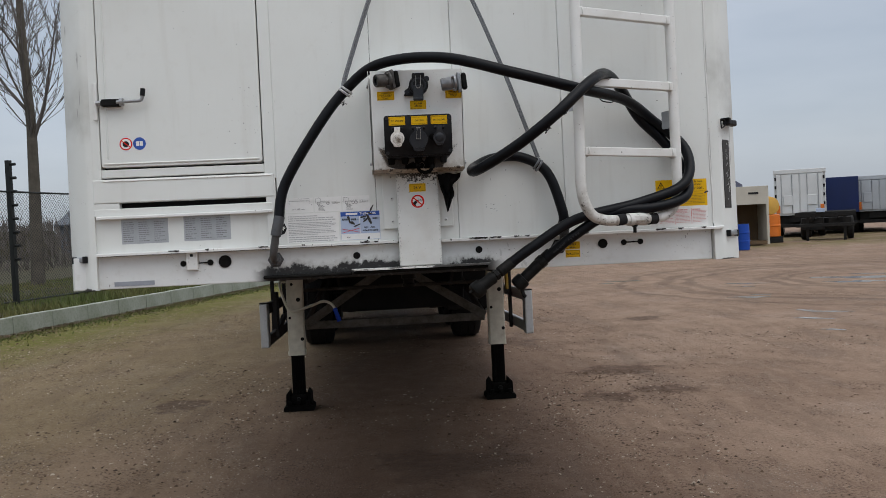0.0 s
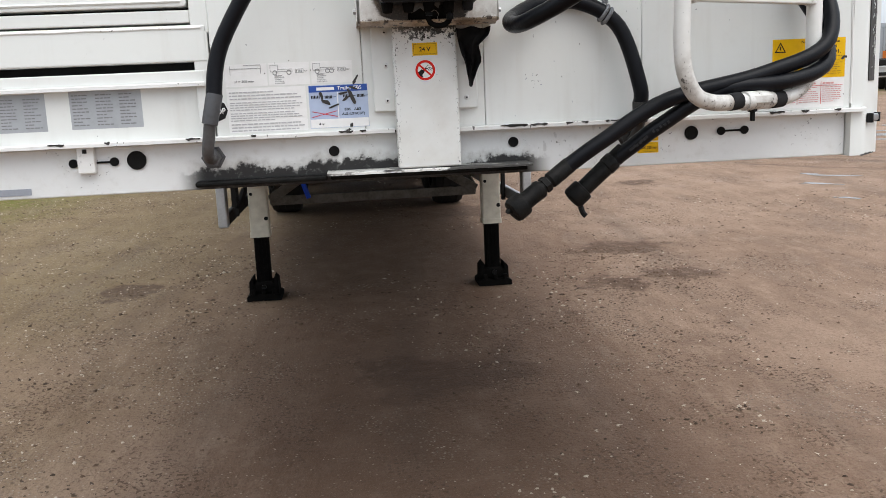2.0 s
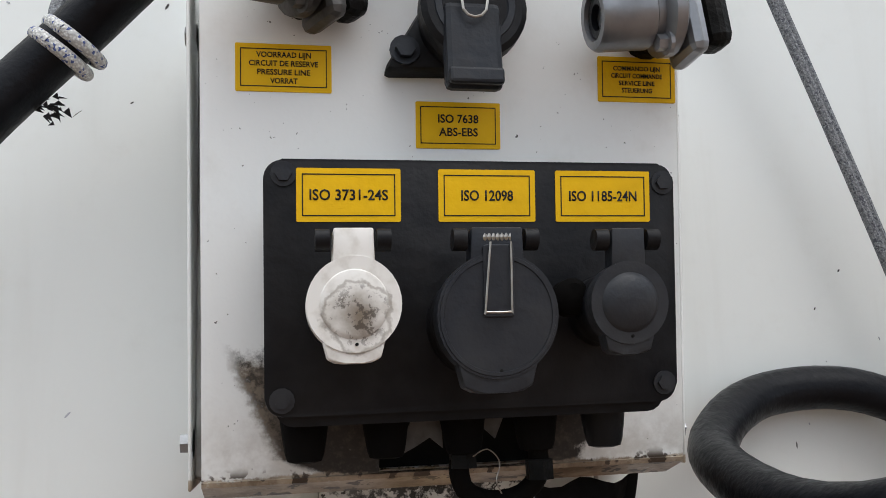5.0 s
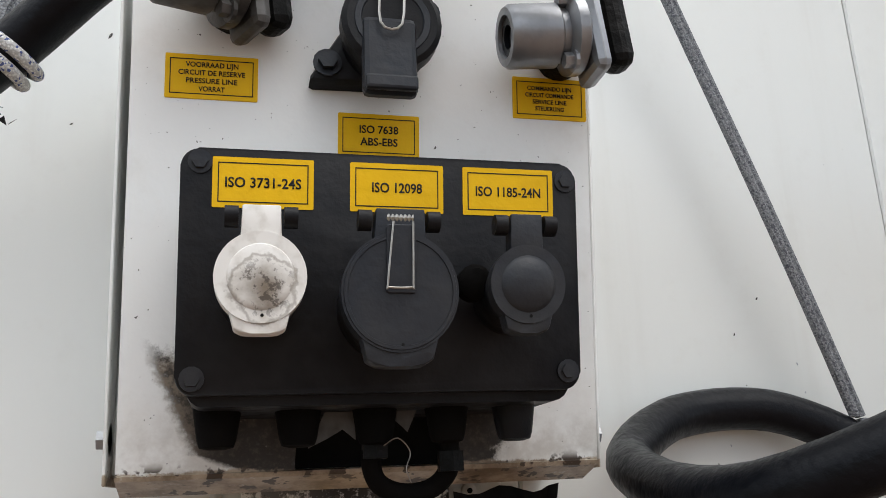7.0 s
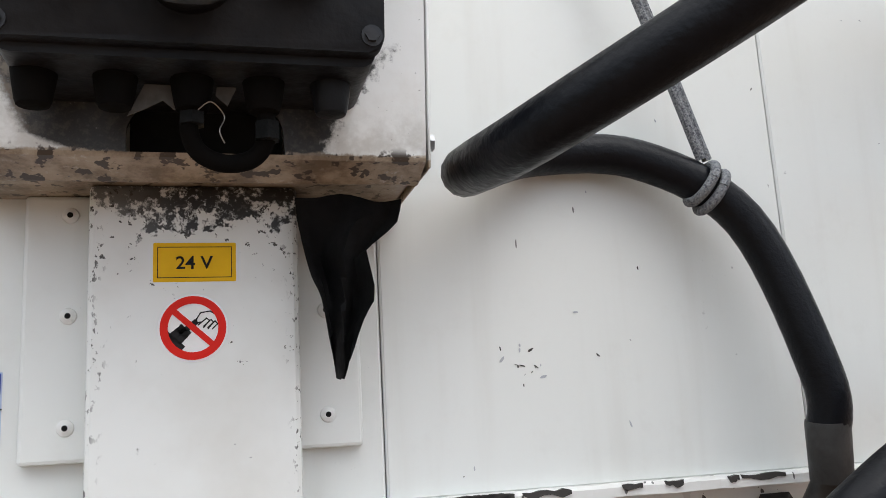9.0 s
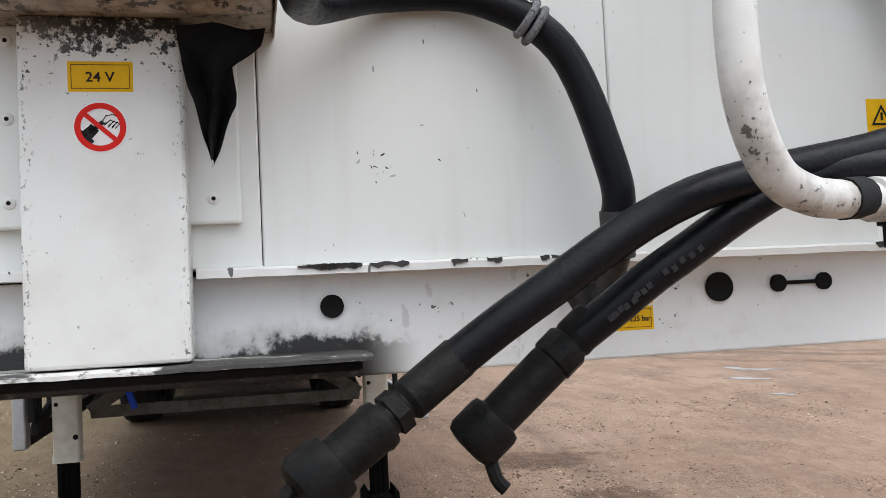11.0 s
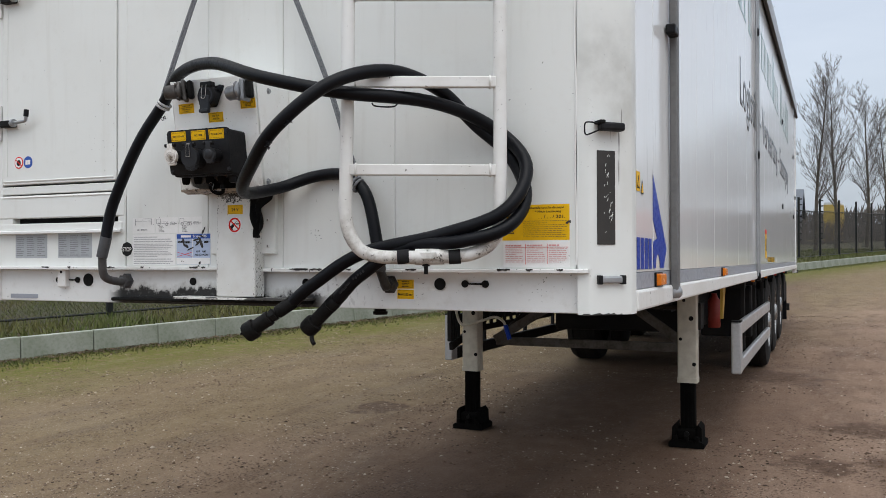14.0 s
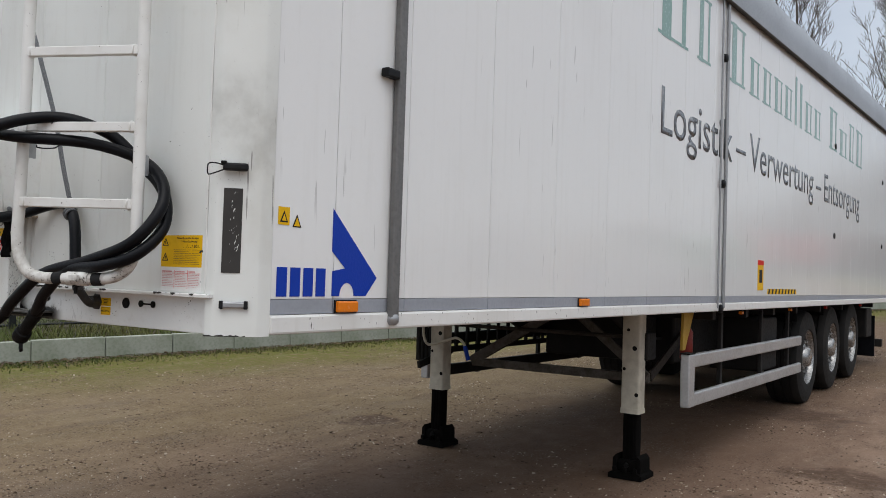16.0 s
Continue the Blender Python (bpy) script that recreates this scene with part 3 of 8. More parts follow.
# door bay
bay = part("door_frame", join([
    box(-1.137, -1.104, FY, 0.028, 1.60, 3.85, 0.003), box(-0.524, -0.482, FY, 0.028, 1.60, 3.85, 0.003),
    box(-1.104, -0.524, FY, 0.028, 1.625, 1.655, 0.003), box(-1.104, -0.524, FY, 0.028, 2.95, 3.85, 0.003)]), M_FRONT, trailer)
door = part("front_door", prism(rounded(-1.100, -0.528, 1.662, 2.945, 0.008, 2), "xz", 0.02, FY - 0.004, bevel=0.003), M_FRONT, trailer, "white steel inspection door, closed")
bm = bmesh.new()
for a, b in (((-1.09, 1.675), (-0.54, 1.675)), ((-1.075, 1.695), (-1.075, 2.93))):
    tube([(a[0], FY - 0.004, a[1]), (b[0], FY - 0.004, b[1])], 0.004, 6, 1, bm)
part("pressed_rib", bm, M_FRONT, door)
part("lower_panel", box(-1.137, -0.490, FY - 0.002, 0.028, 1.534, 1.62, 0.004), M_FRONT, trailer)
part("weld_bead", tube([(-1.10 + 0.05 * i, FY - 0.002, 1.613 + 0.0006 * math.sin(i * 2.1)) for i in range(13)], 0.003, 6, 2), M_EDGE, trailer)
part("slot", box(-1.137, -0.522, 0.012, 0.03, 1.500, 1.540), M_SEAM, trailer, "dark ventilation slot")
part("slot_end", box(-1.137, -1.046, FY - 0.001, 0.011, 1.509, 1.533), M_FRONT, trailer)
part("lower_panel", box(-1.137, -0.500, FY - 0.002, 0.028, 1.486, 1.514, 0.003), M_FRONT, trailer)
part("side_strip", box(-0.522, -0.486, FY, 0.028, 1.348, 1.62, 0.003), M_FRONT, trailer)
part("ledge", ragged_lip(-1.125, -0.50, 1.478, -0.034), M_EDGE, trailer)
part("plate_field", box(-1.137, -0.50, -0.008, 0.028, 1.35, 1.48, 0.003), M_FRONT, trailer)

# side walls of vertical planks
rail_r = part("lower_rail", box(1.20, 1.292, 0.125, REAR, 1.226, 1.287, 0.008), M_EDGE, trailer, "white lower side rail")
rail_l = part("lower_rail", box(XL - 0.005, XL + 0.085, 0.125, REAR, 1.226, 1.287, 0.008), M_EDGE, trailer)
edges = [0.128, 0.42, 0.82] + [1.42 + 0.61 * i for i in range(20)]
edges = [e for e in edges if e < 13.2] + [13.40]
for i, (a, b) in enumerate(zip(edges, edges[1:])):
    part("side_plank", box(1.24, 1.280, a + 0.0015, b - 0.0015, 1.338, 3.58 + 0.028 * a, 0.0015, seg=1), M_SIDE, trailer)
    part("band", box(1.24, 1.281, a + 0.0015, b - 0.0015, 1.289, 1.3365, 0.001, seg=1), M_GREYBAND, trailer)
part("side_wall", box(XL, XL + 0.04, 0.128, 13.40, 1.289, 3.80, 0.002), M_SIDE, trailer)
part("rear_post", box(1.22, 1.290, 13.402, REAR, 1.15, 3.99, 0.006), M_SIDE, trailer)
part("rear_post", box(XL - 0.005, XL + 0.06, 13.402, REAR, 1.15, 3.99, 0.006), M_SIDE, trailer)
part("rear_door", box(XL + 0.062, 1.218, REAR - 0.06, REAR - 0.01, 1.25, 3.95, 0.004), M_SIDE, trailer)
part("floor_pan", box(XL + 0.09, 1.195, 0.06, REAR - 0.1, 1.255, 1.30), M_CHASSIS, trailer)

# roof tarpaulin with its side hem
bm = bmesh.new()
rows = []
for i in range(29):
    y = 0.05 + (REAR - 0.05) * i / 28
    zt = 3.62 + 0.028 * y
    row = []
    for k in range(13):
        a = math.pi * k / 12
        x = 0.015 - 1.29 * math.cos(a)
        z = zt + 0.06 + 0.26 * math.sin(a) ** 0.6 + 0.012 * math.sin(i * 2.3 + k)
        row.append(bm.verts.new((x, y, z)))
    row.append(bm.verts.new((1.318, y, zt - 0.06 + 0.01 * math.sin(i * 1.3))))
    row.append(bm.verts.new((1.308 + 0.006 * math.sin(i * 1.9), y, zt - 0.20 + 0.012 * math.sin(i * 1.3))))
    row.insert(0, bm.verts.new((-1.276, y, zt - 0.02)))
    rows.append(row)
for a, b in zip(rows, rows[1:]):
    for k in range(len(a) - 1):
        bm.faces.new((a[k], a[k + 1], b[k + 1], b[k]))
tarp = part("roof_tarpaulin", bm, M_TARP, trailer, "grey roof tarpaulin with dark hem", smooth=True)
part("hem_tube", tube([(1.308, 0.05, 3.425), (1.308, REAR, 3.425 + 0.028 * REAR)], 0.016, 10, 1), M_CHASSISGREY, tarp)

# ---- ground, kerb ----


def ground_material():
    """Packed sandy gravel: golden and pebbly by the kerb, smeared mud with tyre tracks on the open yard."""
    m = Nodes("packed_gravel_and_mud")
    x, y = m.axis(0), m.axis(1)
    big = m.noise(0.35, 5, 0.6)
    mid = m.noise(2.3, 5, 0.65)
    small = m.noise(11, 5, 0.7)
    fine = m.noise(55, 4, 0.7)
    dist = m.math("ADD", m.math("ADD", m.math("MULTIPLY", x, 0.9586), m.math("MULTIPLY", y, -0.285)), 9.21)
    smear = m.noise(1.3, 6, 0.62, at=m.pos((1.5, 0.45, 1)))          # dragged along the drive
    streak = m.noise(7, 5, 0.65, at=m.pos((1.4, 0.40, 1)))
    c = m.mix(m.step(big, 0.35, 0.65), (0.195, 0.127, 0.088), (0.270, 0.187, 0.135))
    c = m.mix(m.step(smear, 0.44, 0.64, 0.0, 0.75), c, (0.132, 0.081, 0.053))
    c = m.mix(m.step(streak, 0.50, 0.66, 0.0, 0.34), c, (0.330, 0.242, 0.180))
    c = m.mix(m.step(mid, 0.50, 0.72, 0.0, 0.45), c, (0.130, 0.080, 0.053))
    c = m.mix(m.step(small, 0.48, 0.68, 0.0, 0.40), c, (0.285, 0.205, 0.148))
    c = m.mix(m.math("MULTIPLY", m.step(m.math("ADD", x, m.math("MULTIPLY", m.math("SUBTRACT", mid, 0.5), 2.0)), 0.9, 2.6), 0.16), c, (0.36, 0.262, 0.200))
    gold = m.step(m.math("ADD", dist, m.math("MULTIPLY", m.noise(0.5, 4), -3.0)), 3.2, 7.2, 1.0, 0.0)
    c = m.mix(m.math("MULTIPLY", gold, 0.75), c, m.mix(small, (0.120, 0.090, 0.044), (0.245, 0.192, 0.104)))
    # a darker lane along the trailer: damp mud plus the trailer's shade as colour
    lane = m.math("ADD", m.math("ABSOLUTE", m.math("SUBTRACT", x, 0.25)), m.math("MULTIPLY", m.math("SUBTRACT", m.noise(0.7, 4, 0.6, at=m.pos((1, 0.4, 1))), 0.5), 1.9))
    darkened = m.step(lane, 0.45, 1.55, 1.0, 0.0)
    c = m.mix(m.math("MULTIPLY", darkened, m.step(m.noise(5, 4, 0.6), 0.25, 0.6, 0.50, 0.80)), c, (0.114, 0.066, 0.041))
    # pebbles of two sizes trodden into the surface
    peb = m.step(m.cells(46), 0.20, 0.30, 1.0, 0.0)
    tiny = m.step(m.cells(115), 0.22, 0.34, 1.0, 0.0)
    stony = m.step(m.math("ADD", m.noise(1.1, 4, 0.6), m.math("MULTIPLY", gold, 0.16)), 0.50, 0.62)
    pick = m.cells(46, out="Color")
    c = m.mix(m.math("MULTIPLY", m.math("MULTIPLY", peb, stony), 0.85), c, m.mix(pick, (0.06, 0.043, 0.032), (0.52, 0.44, 0.35)))
    c = m.mix(m.math("MULTIPLY", m.math("MULTIPLY", tiny, m.step(mid, 0.3, 0.6, 1.0, 0.4)), 0.50), c, m.mix(m.cells(115, out="Color"), (0.07, 0.046, 0.032), (0.37, 0.28, 0.205)))
    c = m.mix(m.step(fine, 0.50, 0.66, 0.0, 0.40), c, (0.098, 0.061, 0.040))
    # crumbs of churned soil lying in patches
    churn = m.step(m.math("ADD", m.noise(1.7, 5, 0.65, at=m.pos((1.4, 0.9, 1))), m.math("MULTIPLY", gold, 0.05)), 0.48, 0.60, 0.08, 1.0)
    crumb = m.math("MULTIPLY", m.step(m.noise(52, 2, 0.5), 0.56, 0.61), churn)
    c = m.mix(m.math("MULTIPLY", crumb, 0.8), c, (0.078, 0.048, 0.031))
    grit = m.math("MULTIPLY", m.step(m.cells(34), 0.13, 0.18, 1.0, 0.0), m.step(m.noise(9, 3, 0.6), 0.46, 0.56))
    c = m.mix(m.math("MULTIPLY", grit, 0.75), c, m.mix(m.cells(34, out="Color"), (0.20, 0.14, 0.095), (0.46, 0.38, 0.30)))
    # tyre marks: arcs on the turning place, and pairs of lines along the drive
    dx, dy = m.math("SUBTRACT", x, 10.7), m.math("SUBTRACT", y, 13.6)
    ring = m.math("SQRT", m.math("ADD", m.math("MULTIPLY", dx, dx), m.math("MULTIPLY", dy, dy)))
    ring = m.math("ADD", ring, m.math("MULTIPLY", m.math("SUBTRACT", m.noise(0.45, 4, 0.6), 0.5), 1.3))
    arc = None
    for radius, width in ((2.35, 0.16), (2.85, 0.22), (4.45, 0.20), (5.0, 0.26), (5.9, 0.14)):
        band = m.step(m.math("ABSOLUTE", m.math("SUBTRACT", ring, radius)), width * 0.35, width, 1.0, 0.0)
        arc = band if arc is None else m.math("MAXIMUM", arc, band)
    drive = m.math("ADD", m.math("ADD", x, m.math("MULTIPLY", y, -0.12)), m.math("MULTIPLY", m.noise(0.3, 3), 0.9))
    line = m.math("MULTIPLY", m.step(m.math("SINE", m.math("MULTIPLY", drive, 6.6)), 0.62, 0.98), m.math("MULTIPLY", m.step(m.noise(0.6, 3), 0.40, 0.58), m.step(x, 2.2, 3.6, 1.0, 0.0)))
    rut = m.math("MULTIPLY", m.math("MAXIMUM", arc, m.math("MULTIPLY", line, 0.6)), m.step(small, 0.3, 0.6, 0.35, 1.0))
    c = m.mix(m.math("MULTIPLY", rut, 0.55), c, (0.100, 0.069, 0.051))
    # stains and churned mud; those under the trailer also paint in its shade
    stain_shade = None
    for sx, sy, r in ((2.2, 5.1, 0.55), (2.3, 4.0, 0.40), (-1.95, 4.6, 0.32), (1.75, 3.9, 0.30), (3.6, 9.0, 0.5), (0.3, 2.2, 0.6), (1.2, 7.5, 0.8)):
        ex, ey = m.math("SUBTRACT", x, sx), m.math("MULTIPLY", m.math("SUBTRACT", y, sy), 1.3)
        e = m.math("ADD", m.math("SQRT", m.math("ADD", m.math("MULTIPLY", ex, ex), m.math("MULTIPLY", ey, ey))), m.math("MULTIPLY", m.math("SUBTRACT", mid, 0.5), 1.6))
        q = m.step(e, r * 0.35, r, 1.0, 0.0)
        stain_shade = q if stain_shade is None else m.math("MAXIMUM", stain_shade, q)
    c = m.mix(m.math("MULTIPLY", stain_shade, m.step(small, 0.28, 0.6, 0.30, 0.85)), c, (0.075, 0.046, 0.031))
    moss = m.step(m.math("ADD", dist, m.math("MULTIPLY", m.noise(0.8, 4), -2.6)), -0.6, 2.2, 1.0, 0.0)
    c = m.mix(m.math("MULTIPLY", moss, m.step(m.noise(9, 4, 0.7), 0.30, 0.54)), c, (0.115, 0.115, 0.022))
    verge = m.math("MULTIPLY", m.math("MULTIPLY", m.step(y, 26, 31), m.step(y, 40, 48, 1.0, 0.0)), m.math("MULTIPLY", m.step(x, 9, 13), m.step(m.noise(0.7, 4), 0.36, 0.56)))
    c = m.mix(m.math("MULTIPLY", verge, 0.7), c, (0.12, 0.105, 0.035))
    wet = m.math("MAXIMUM", m.step(m.noise(0.55, 3), 0.50, 0.68), m.step(smear, 0.52, 0.66))
    h = m.math("ADD", m.math("ADD", m.math("MULTIPLY", fine, 0.40), m.math("MULTIPLY", m.math("ADD", crumb, grit), 0.50)), m.math("ADD", m.math("MULTIPLY", m.math("MULTIPLY", peb, stony), 0.45), m.math("ADD", m.math("MULTIPLY", small, 0.6), m.math("SUBTRACT", m.math("MULTIPLY", streak, 0.5), m.math("MULTIPLY", rut, 0.5)))))
    m.bump(h, 0.8, 0.03)
    return m.done(c, m.step(m.math("MAXIMUM", wet, darkened), 0, 1, 0.92, 0.74), 0, 0.15)


M_GROUND = ground_material()
M_CONCRETE = worn("weathered_concrete", (0.34, 0.355, 0.31), (0.17, 0.20, 0.14), 0.85, fine=25, coarse=1.5, amount=0.8, relief=0.4)
M_GRASSGROUND = worn("rough_grass_ground", (0.036, 0.036, 0.014), (0.062, 0.046, 0.024), 0.95, fine=14, coarse=1.2, amount=0.9, relief=0.6)

KD, KN = Vector((0.285, 0.9586, 0)), Vector((-0.9586, 0.285, 0))     # along the kerb; away from the yard
K0 = Vector((-9.60, 0.0, 0))


def kerb_at(s, off=0.0, z=0.0):
    p = K0 + KD * s + KN * off
    return Vector((p.x, p.y, z))


bm = bmesh.new()


PUDDLES = [(9.9, 13.9, 0.80, 0.34, -0.55), (9.15, 13.05, 0.50, 0.20, -0.5), (10.6, 14.6, 0.45, 0.12, -0.6), (7.28, 13.87, 0.34, 0.10, -0.45), (7.0, 13.2, 0.14, 0.06, -0.4), (6.17, 11.17, 0.32, 0.09, -0.5), (6.5, 11.5, 0.14, 0.06, -0.4), (6.18, 8.66, 0.24, 0.07, -0.6), (6.0, 8.95, 0.10, 0.05, -0.5), (5.64, 8.02, 0.22, 0.06, -0.6), (5.32, 6.88, 0.12, 0.05, -0.6), (12.4, 15.2, 0.9, 0.40, -0.6), (5.45, 16.1, 0.3, 0.10, -0.3), (4.9, 15.7, 0.14, 0.07, -0.3)]


def lump(x, y):
    if any((x - p[0]) ** 2 + (y - p[1]) ** 2 < 1.3 for p in PUDDLES):
        return 0.0
    return 0.012 * noise.noise((x * 0.7, y * 0.7, 3.1)) + 0.006 * noise.noise((x * 2.1, y * 2.1, 8.4))


xs = sorted({-900, -300, -120, 120, 300, 900} | {round(-60 + 6 * i, 2) for i in range(21)} | {round(-12 + 0.4 * i, 2) for i in range(61)})
ys = sorted({-900, -300, -120, 300, 900, 150, 200} | {round(-60 + 6 * i, 2) for i in range(29)} | {round(-6 + 0.4 * i, 2) for i in range(71)})
grid = []
for y in ys:
    row = []
    for x in xs:
        near = -0.85 - 0.2 <= 0
        z = lump(x, y) if -14 < x < 14 and -8 < y < 26 and not (abs(x) < 1.4 and 3.5 < y < 12.5) else 0.0
        row.append(bm.verts.new((x, y, z)))
    grid.append(row)
for a, b in zip(grid, grid[1:]):
    for i in range(len(a) - 1):
        bm.faces.new((a[i], a[i + 1], b[i + 1], b[i]))
ground = single("ground", bm, M_GROUND, "brown packed gravel yard, damp, with stones and tyre marks", "ground", kind="structure", smooth=True)

# concrete kerb of separate blocks
kerb = thing("kerb", "weathered grey-green concrete kerb edging the yard", "kerb", kind="structure")
block = mesh_of("kerb_block", box(-0.055, 0.055, -0.495, 0.495, -0.2, 0.30, 0.012))
block.materials.append(M_CONCRETE)
ang = math.atan2(KD.y, KD.x) - math.pi / 2
for i in range(-12, 88):
    o = new("kerb_block", block)
    o.parent = kerb
    o.matrix_basis = Matrix.Translation(kerb_at(i + 0.5, 0.055, 0.004 * math.sin(i * 2.7))) @ Matrix.Rotation(ang + 0.004 * math.sin(i * 1.3), 4, "Z")

# bank behind the kerb
bm = bmesh.new()
rows = []
for i in range(0, 60):
    s = -14 + 2.2 * i
    rows.append([bm.verts.new(kerb_at(s, o, z + 0.05 * noise.noise((s * 0.4, o * 0.9, 1.0)))) for o, z in ((0.10, 0.24), (0.5, 0.27), (1.2, 0.30), (2.0, 0.34), (4, 0.35), (8, 0.32), (16, 0.3), (40, 0.25), (120, 0.2))])
for a, b in zip(rows, rows[1:]):
    for k in range(len(a) - 1):
        bm.faces.new((a[k], a[k + 1], b[k + 1], b[k]))
bank = single("grass_bank", bm, M_GRASSGROUND, "rough winter grass verge behind the kerb", "verge", kind="structure", smooth=True)

# ---- front wall fittings ----


def sticker(name, x0, x1, z0, z1, y, material, parent, label="", border=None, tilt=0.0):
    """A thin printed label on a face towards the front; border: an inset printed frame."""
    ob = part(name, prism(rounded(x0, x1, z0, z1, 0.0006, 1), "xz", y + 0.0004, y - 0.0004), material, parent, label)
    if border:
        i, w, yy = 0.003, 0.0006, y - 0.0006
        bm = bmesh.new()
        for a in ((x0 + i, x1 - i, z0 + i, z0 + i + w), (x0 + i, x1 - i, z1 - i - w, z1 - i), (x0 + i, x0 + i + w, z0 + i, z1 - i), (x1 - i - w, x1 - i, z0 + i, z1 - i)):
            box(a[0], a[1], yy, y - 0.0002, a[2], a[3], bm=bm)
        part("printed_frame", bm, border, ob)
    return ob


def print_lines(parent, x0, x1, z0, z1, n, y, material, fill=0.45, seed=1, words=True):
    """Rows of print too small to read, as plain bars."""
    rng = random.Random(seed)
    bm = bmesh.new()
    step = (z1 - z0) / n
    for i in range(n):
        z = z1 - (i + 0.5) * step
        end = x1 - (x1 - x0) * rng.choice((0, 0, 0.05, 0.1, 0.4))
        x = x0
        while x < end - 0.004:
            w = min(rng.uniform(0.004, 0.014), end - x)
            box(x, x + w, y - 0.0006, y, z - step * fill / 2, z + step * fill / 2, bm=bm)
            x += w + 0.0020
    return part("small_print", bm, material, parent)


# cable pillar and its riveted backing plate
plate = part("backing_plate", box(-0.097, 0.160, -0.036, FY + 0.001, 1.395, 1.60, 0.003), M_FRONT, trailer, "white riveted backing plate")
for x in (-0.064, 0.132):
    for z in (1.584, 1.505, 1.421):
        part("rivet", lathe((x, -0.036, z), (0, -1, 0), [(0, 0.0065), (0.0015, 0.006), (0.003, 0.003), (0.0032, 0.0012)], 14), M_EDGE, plate)
        part("rivet_core", lathe((x, -0.0385, z), (0, -1, 0), [(0, 0.0024), (0.0011, 0.0022)], 10), M_SEAM, plate)
pillar = part("cable_pillar", box(-0.046, 0.108, -0.072, FY, 1.256, 1.60, 0.004), M_PILLAR, trailer, "white cable pillar with chipped edges")
s24 = sticker("voltage_sticker", 0.0, 0.0605, 1.5245, 1.5545, -0.072, M_YELLOW, pillar, "yellow voltage sticker", M_INK)
part("lettering", front_text("24 V", 0.0165, 1.5345, 0.0095, 0.027, -0.0725), M_INK, s24)
sign = part("warning_disc", prism(disc(0.029, 1.4895, 0.0255, 36), "xz", -0.072, -0.0727), M_PAPER, pillar, "round red prohibition sticker")
bm = bmesh.new()
for i in range(40):
    a, b = 2 * math.pi * i / 40, 2 * math.pi * (i + 1) / 40
    vs = [bm.verts.new((0.029 + r * math.cos(t), -0.0732, 1.4895 + r * math.sin(t))) for r, t in ((0.0182, a), (0.0240, a), (0.0240, b), (0.0182, b))]
    bm.faces.new(vs)
for k in range(1):
    c, s_ = math.cos(radians(-42)), math.sin(radians(-42))
    vs = [bm.verts.new((0.029 + u * c - v * s_, -0.0734, 1.4895 + u * s_ + v * c)) for u, v in ((-0.0195, -0.0023), (0.0195, -0.0023), (0.0195, 0.0023), (-0.0195, 0.0023))]
    bm.faces.new(vs)
part("red_ring", bm, M_REDINK, sign)
SIGN = 0.000268                                       # metres per unit of the drawing below


def drawn(pts, width, bm):
    """A pen stroke through points given from the disc's centre, x to the right and y down."""
    pts = [(0.029 + a * SIGN, 1.4895 - b * SIGN) for a, b in pts]
    for (ax, az), (bx, bz) in zip(pts, pts[1:]):
        L = math.hypot(bx - ax, bz - az)
        ux, uz = (bx - ax) / L * width * SIGN / 2, (bz - az) / L * width * SIGN / 2
        prism([(ax - ux - uz, az - uz + ux), (ax - ux + uz, az - uz - ux), (bx + ux + uz, bz + uz - ux), (bx + ux - uz, bz + uz + ux)], "xz", -0.0728, -0.0731, bm)


for pts, width in (([(-66, 22), (-34, 52)], 18), ([(-52, 20), (-32, 4), (-20, 14), (-36, 32)], 22), ([(-30, 12), (4, -14)], 16)):
    bm = bmesh.new()
    drawn(pts, width, bm)
    part("drawn_plug", bm, M_INK, sign)
for pts in ([(10, -26), (20, -42), (46, -46), (64, -34), (72, -8)], [(14, -8), (36, -26), (44, -20), (28, 0)], [(28, -4), (48, -22), (55, -15), (40, 4)], [(40, 0), (59, -18), (66, -10), (52, 4)], [(10, -26), (8, -14), (24, -16)]):
    bm = bmesh.new()
    drawn(pts, 3.4, bm)
    part("drawn_line", bm, M_INK, sign)

# coupler plate under the front with its bent lip
part("coupler_plate", box(-0.545, 0.30, 0.02, 1.75, 1.226, 1.240, 0.004), M_OLDSTEEL, trailer, "greasy black coupler plate")
part("coupler_lip", ragged_lip(-0.222, 0.286, 1.248, -0.078, 0.006), M_LIP, trailer, "worn white steel lip with black grease")
part("lip_web", box(-0.215, 0.28, -0.045, 0.03, 1.234, 1.2465, 0.004), M_OLDSTEEL, trailer)
part("grease_plate", box(-0.545, -0.222, -0.03, 0.03, 1.232, 1.246, 0.005), M_OLDSTEEL, trailer, "black greased plate edge")

# socket box
sockets = part("socket_box", box(-0.1285, 0.199, -0.122, FY, 1.600, 1.938, 0.004), M_BOX, trailer, "white sheet-metal socket box with soot and grease")
BY = -0.172


def leaning(bm):
    """The cover leans: its top stands further out than its foot."""
    for v in bm.verts:
        if v.co.y < -0.11:
            v.co.y -= (v.co.z - 1.75) * 0.15
    return bm


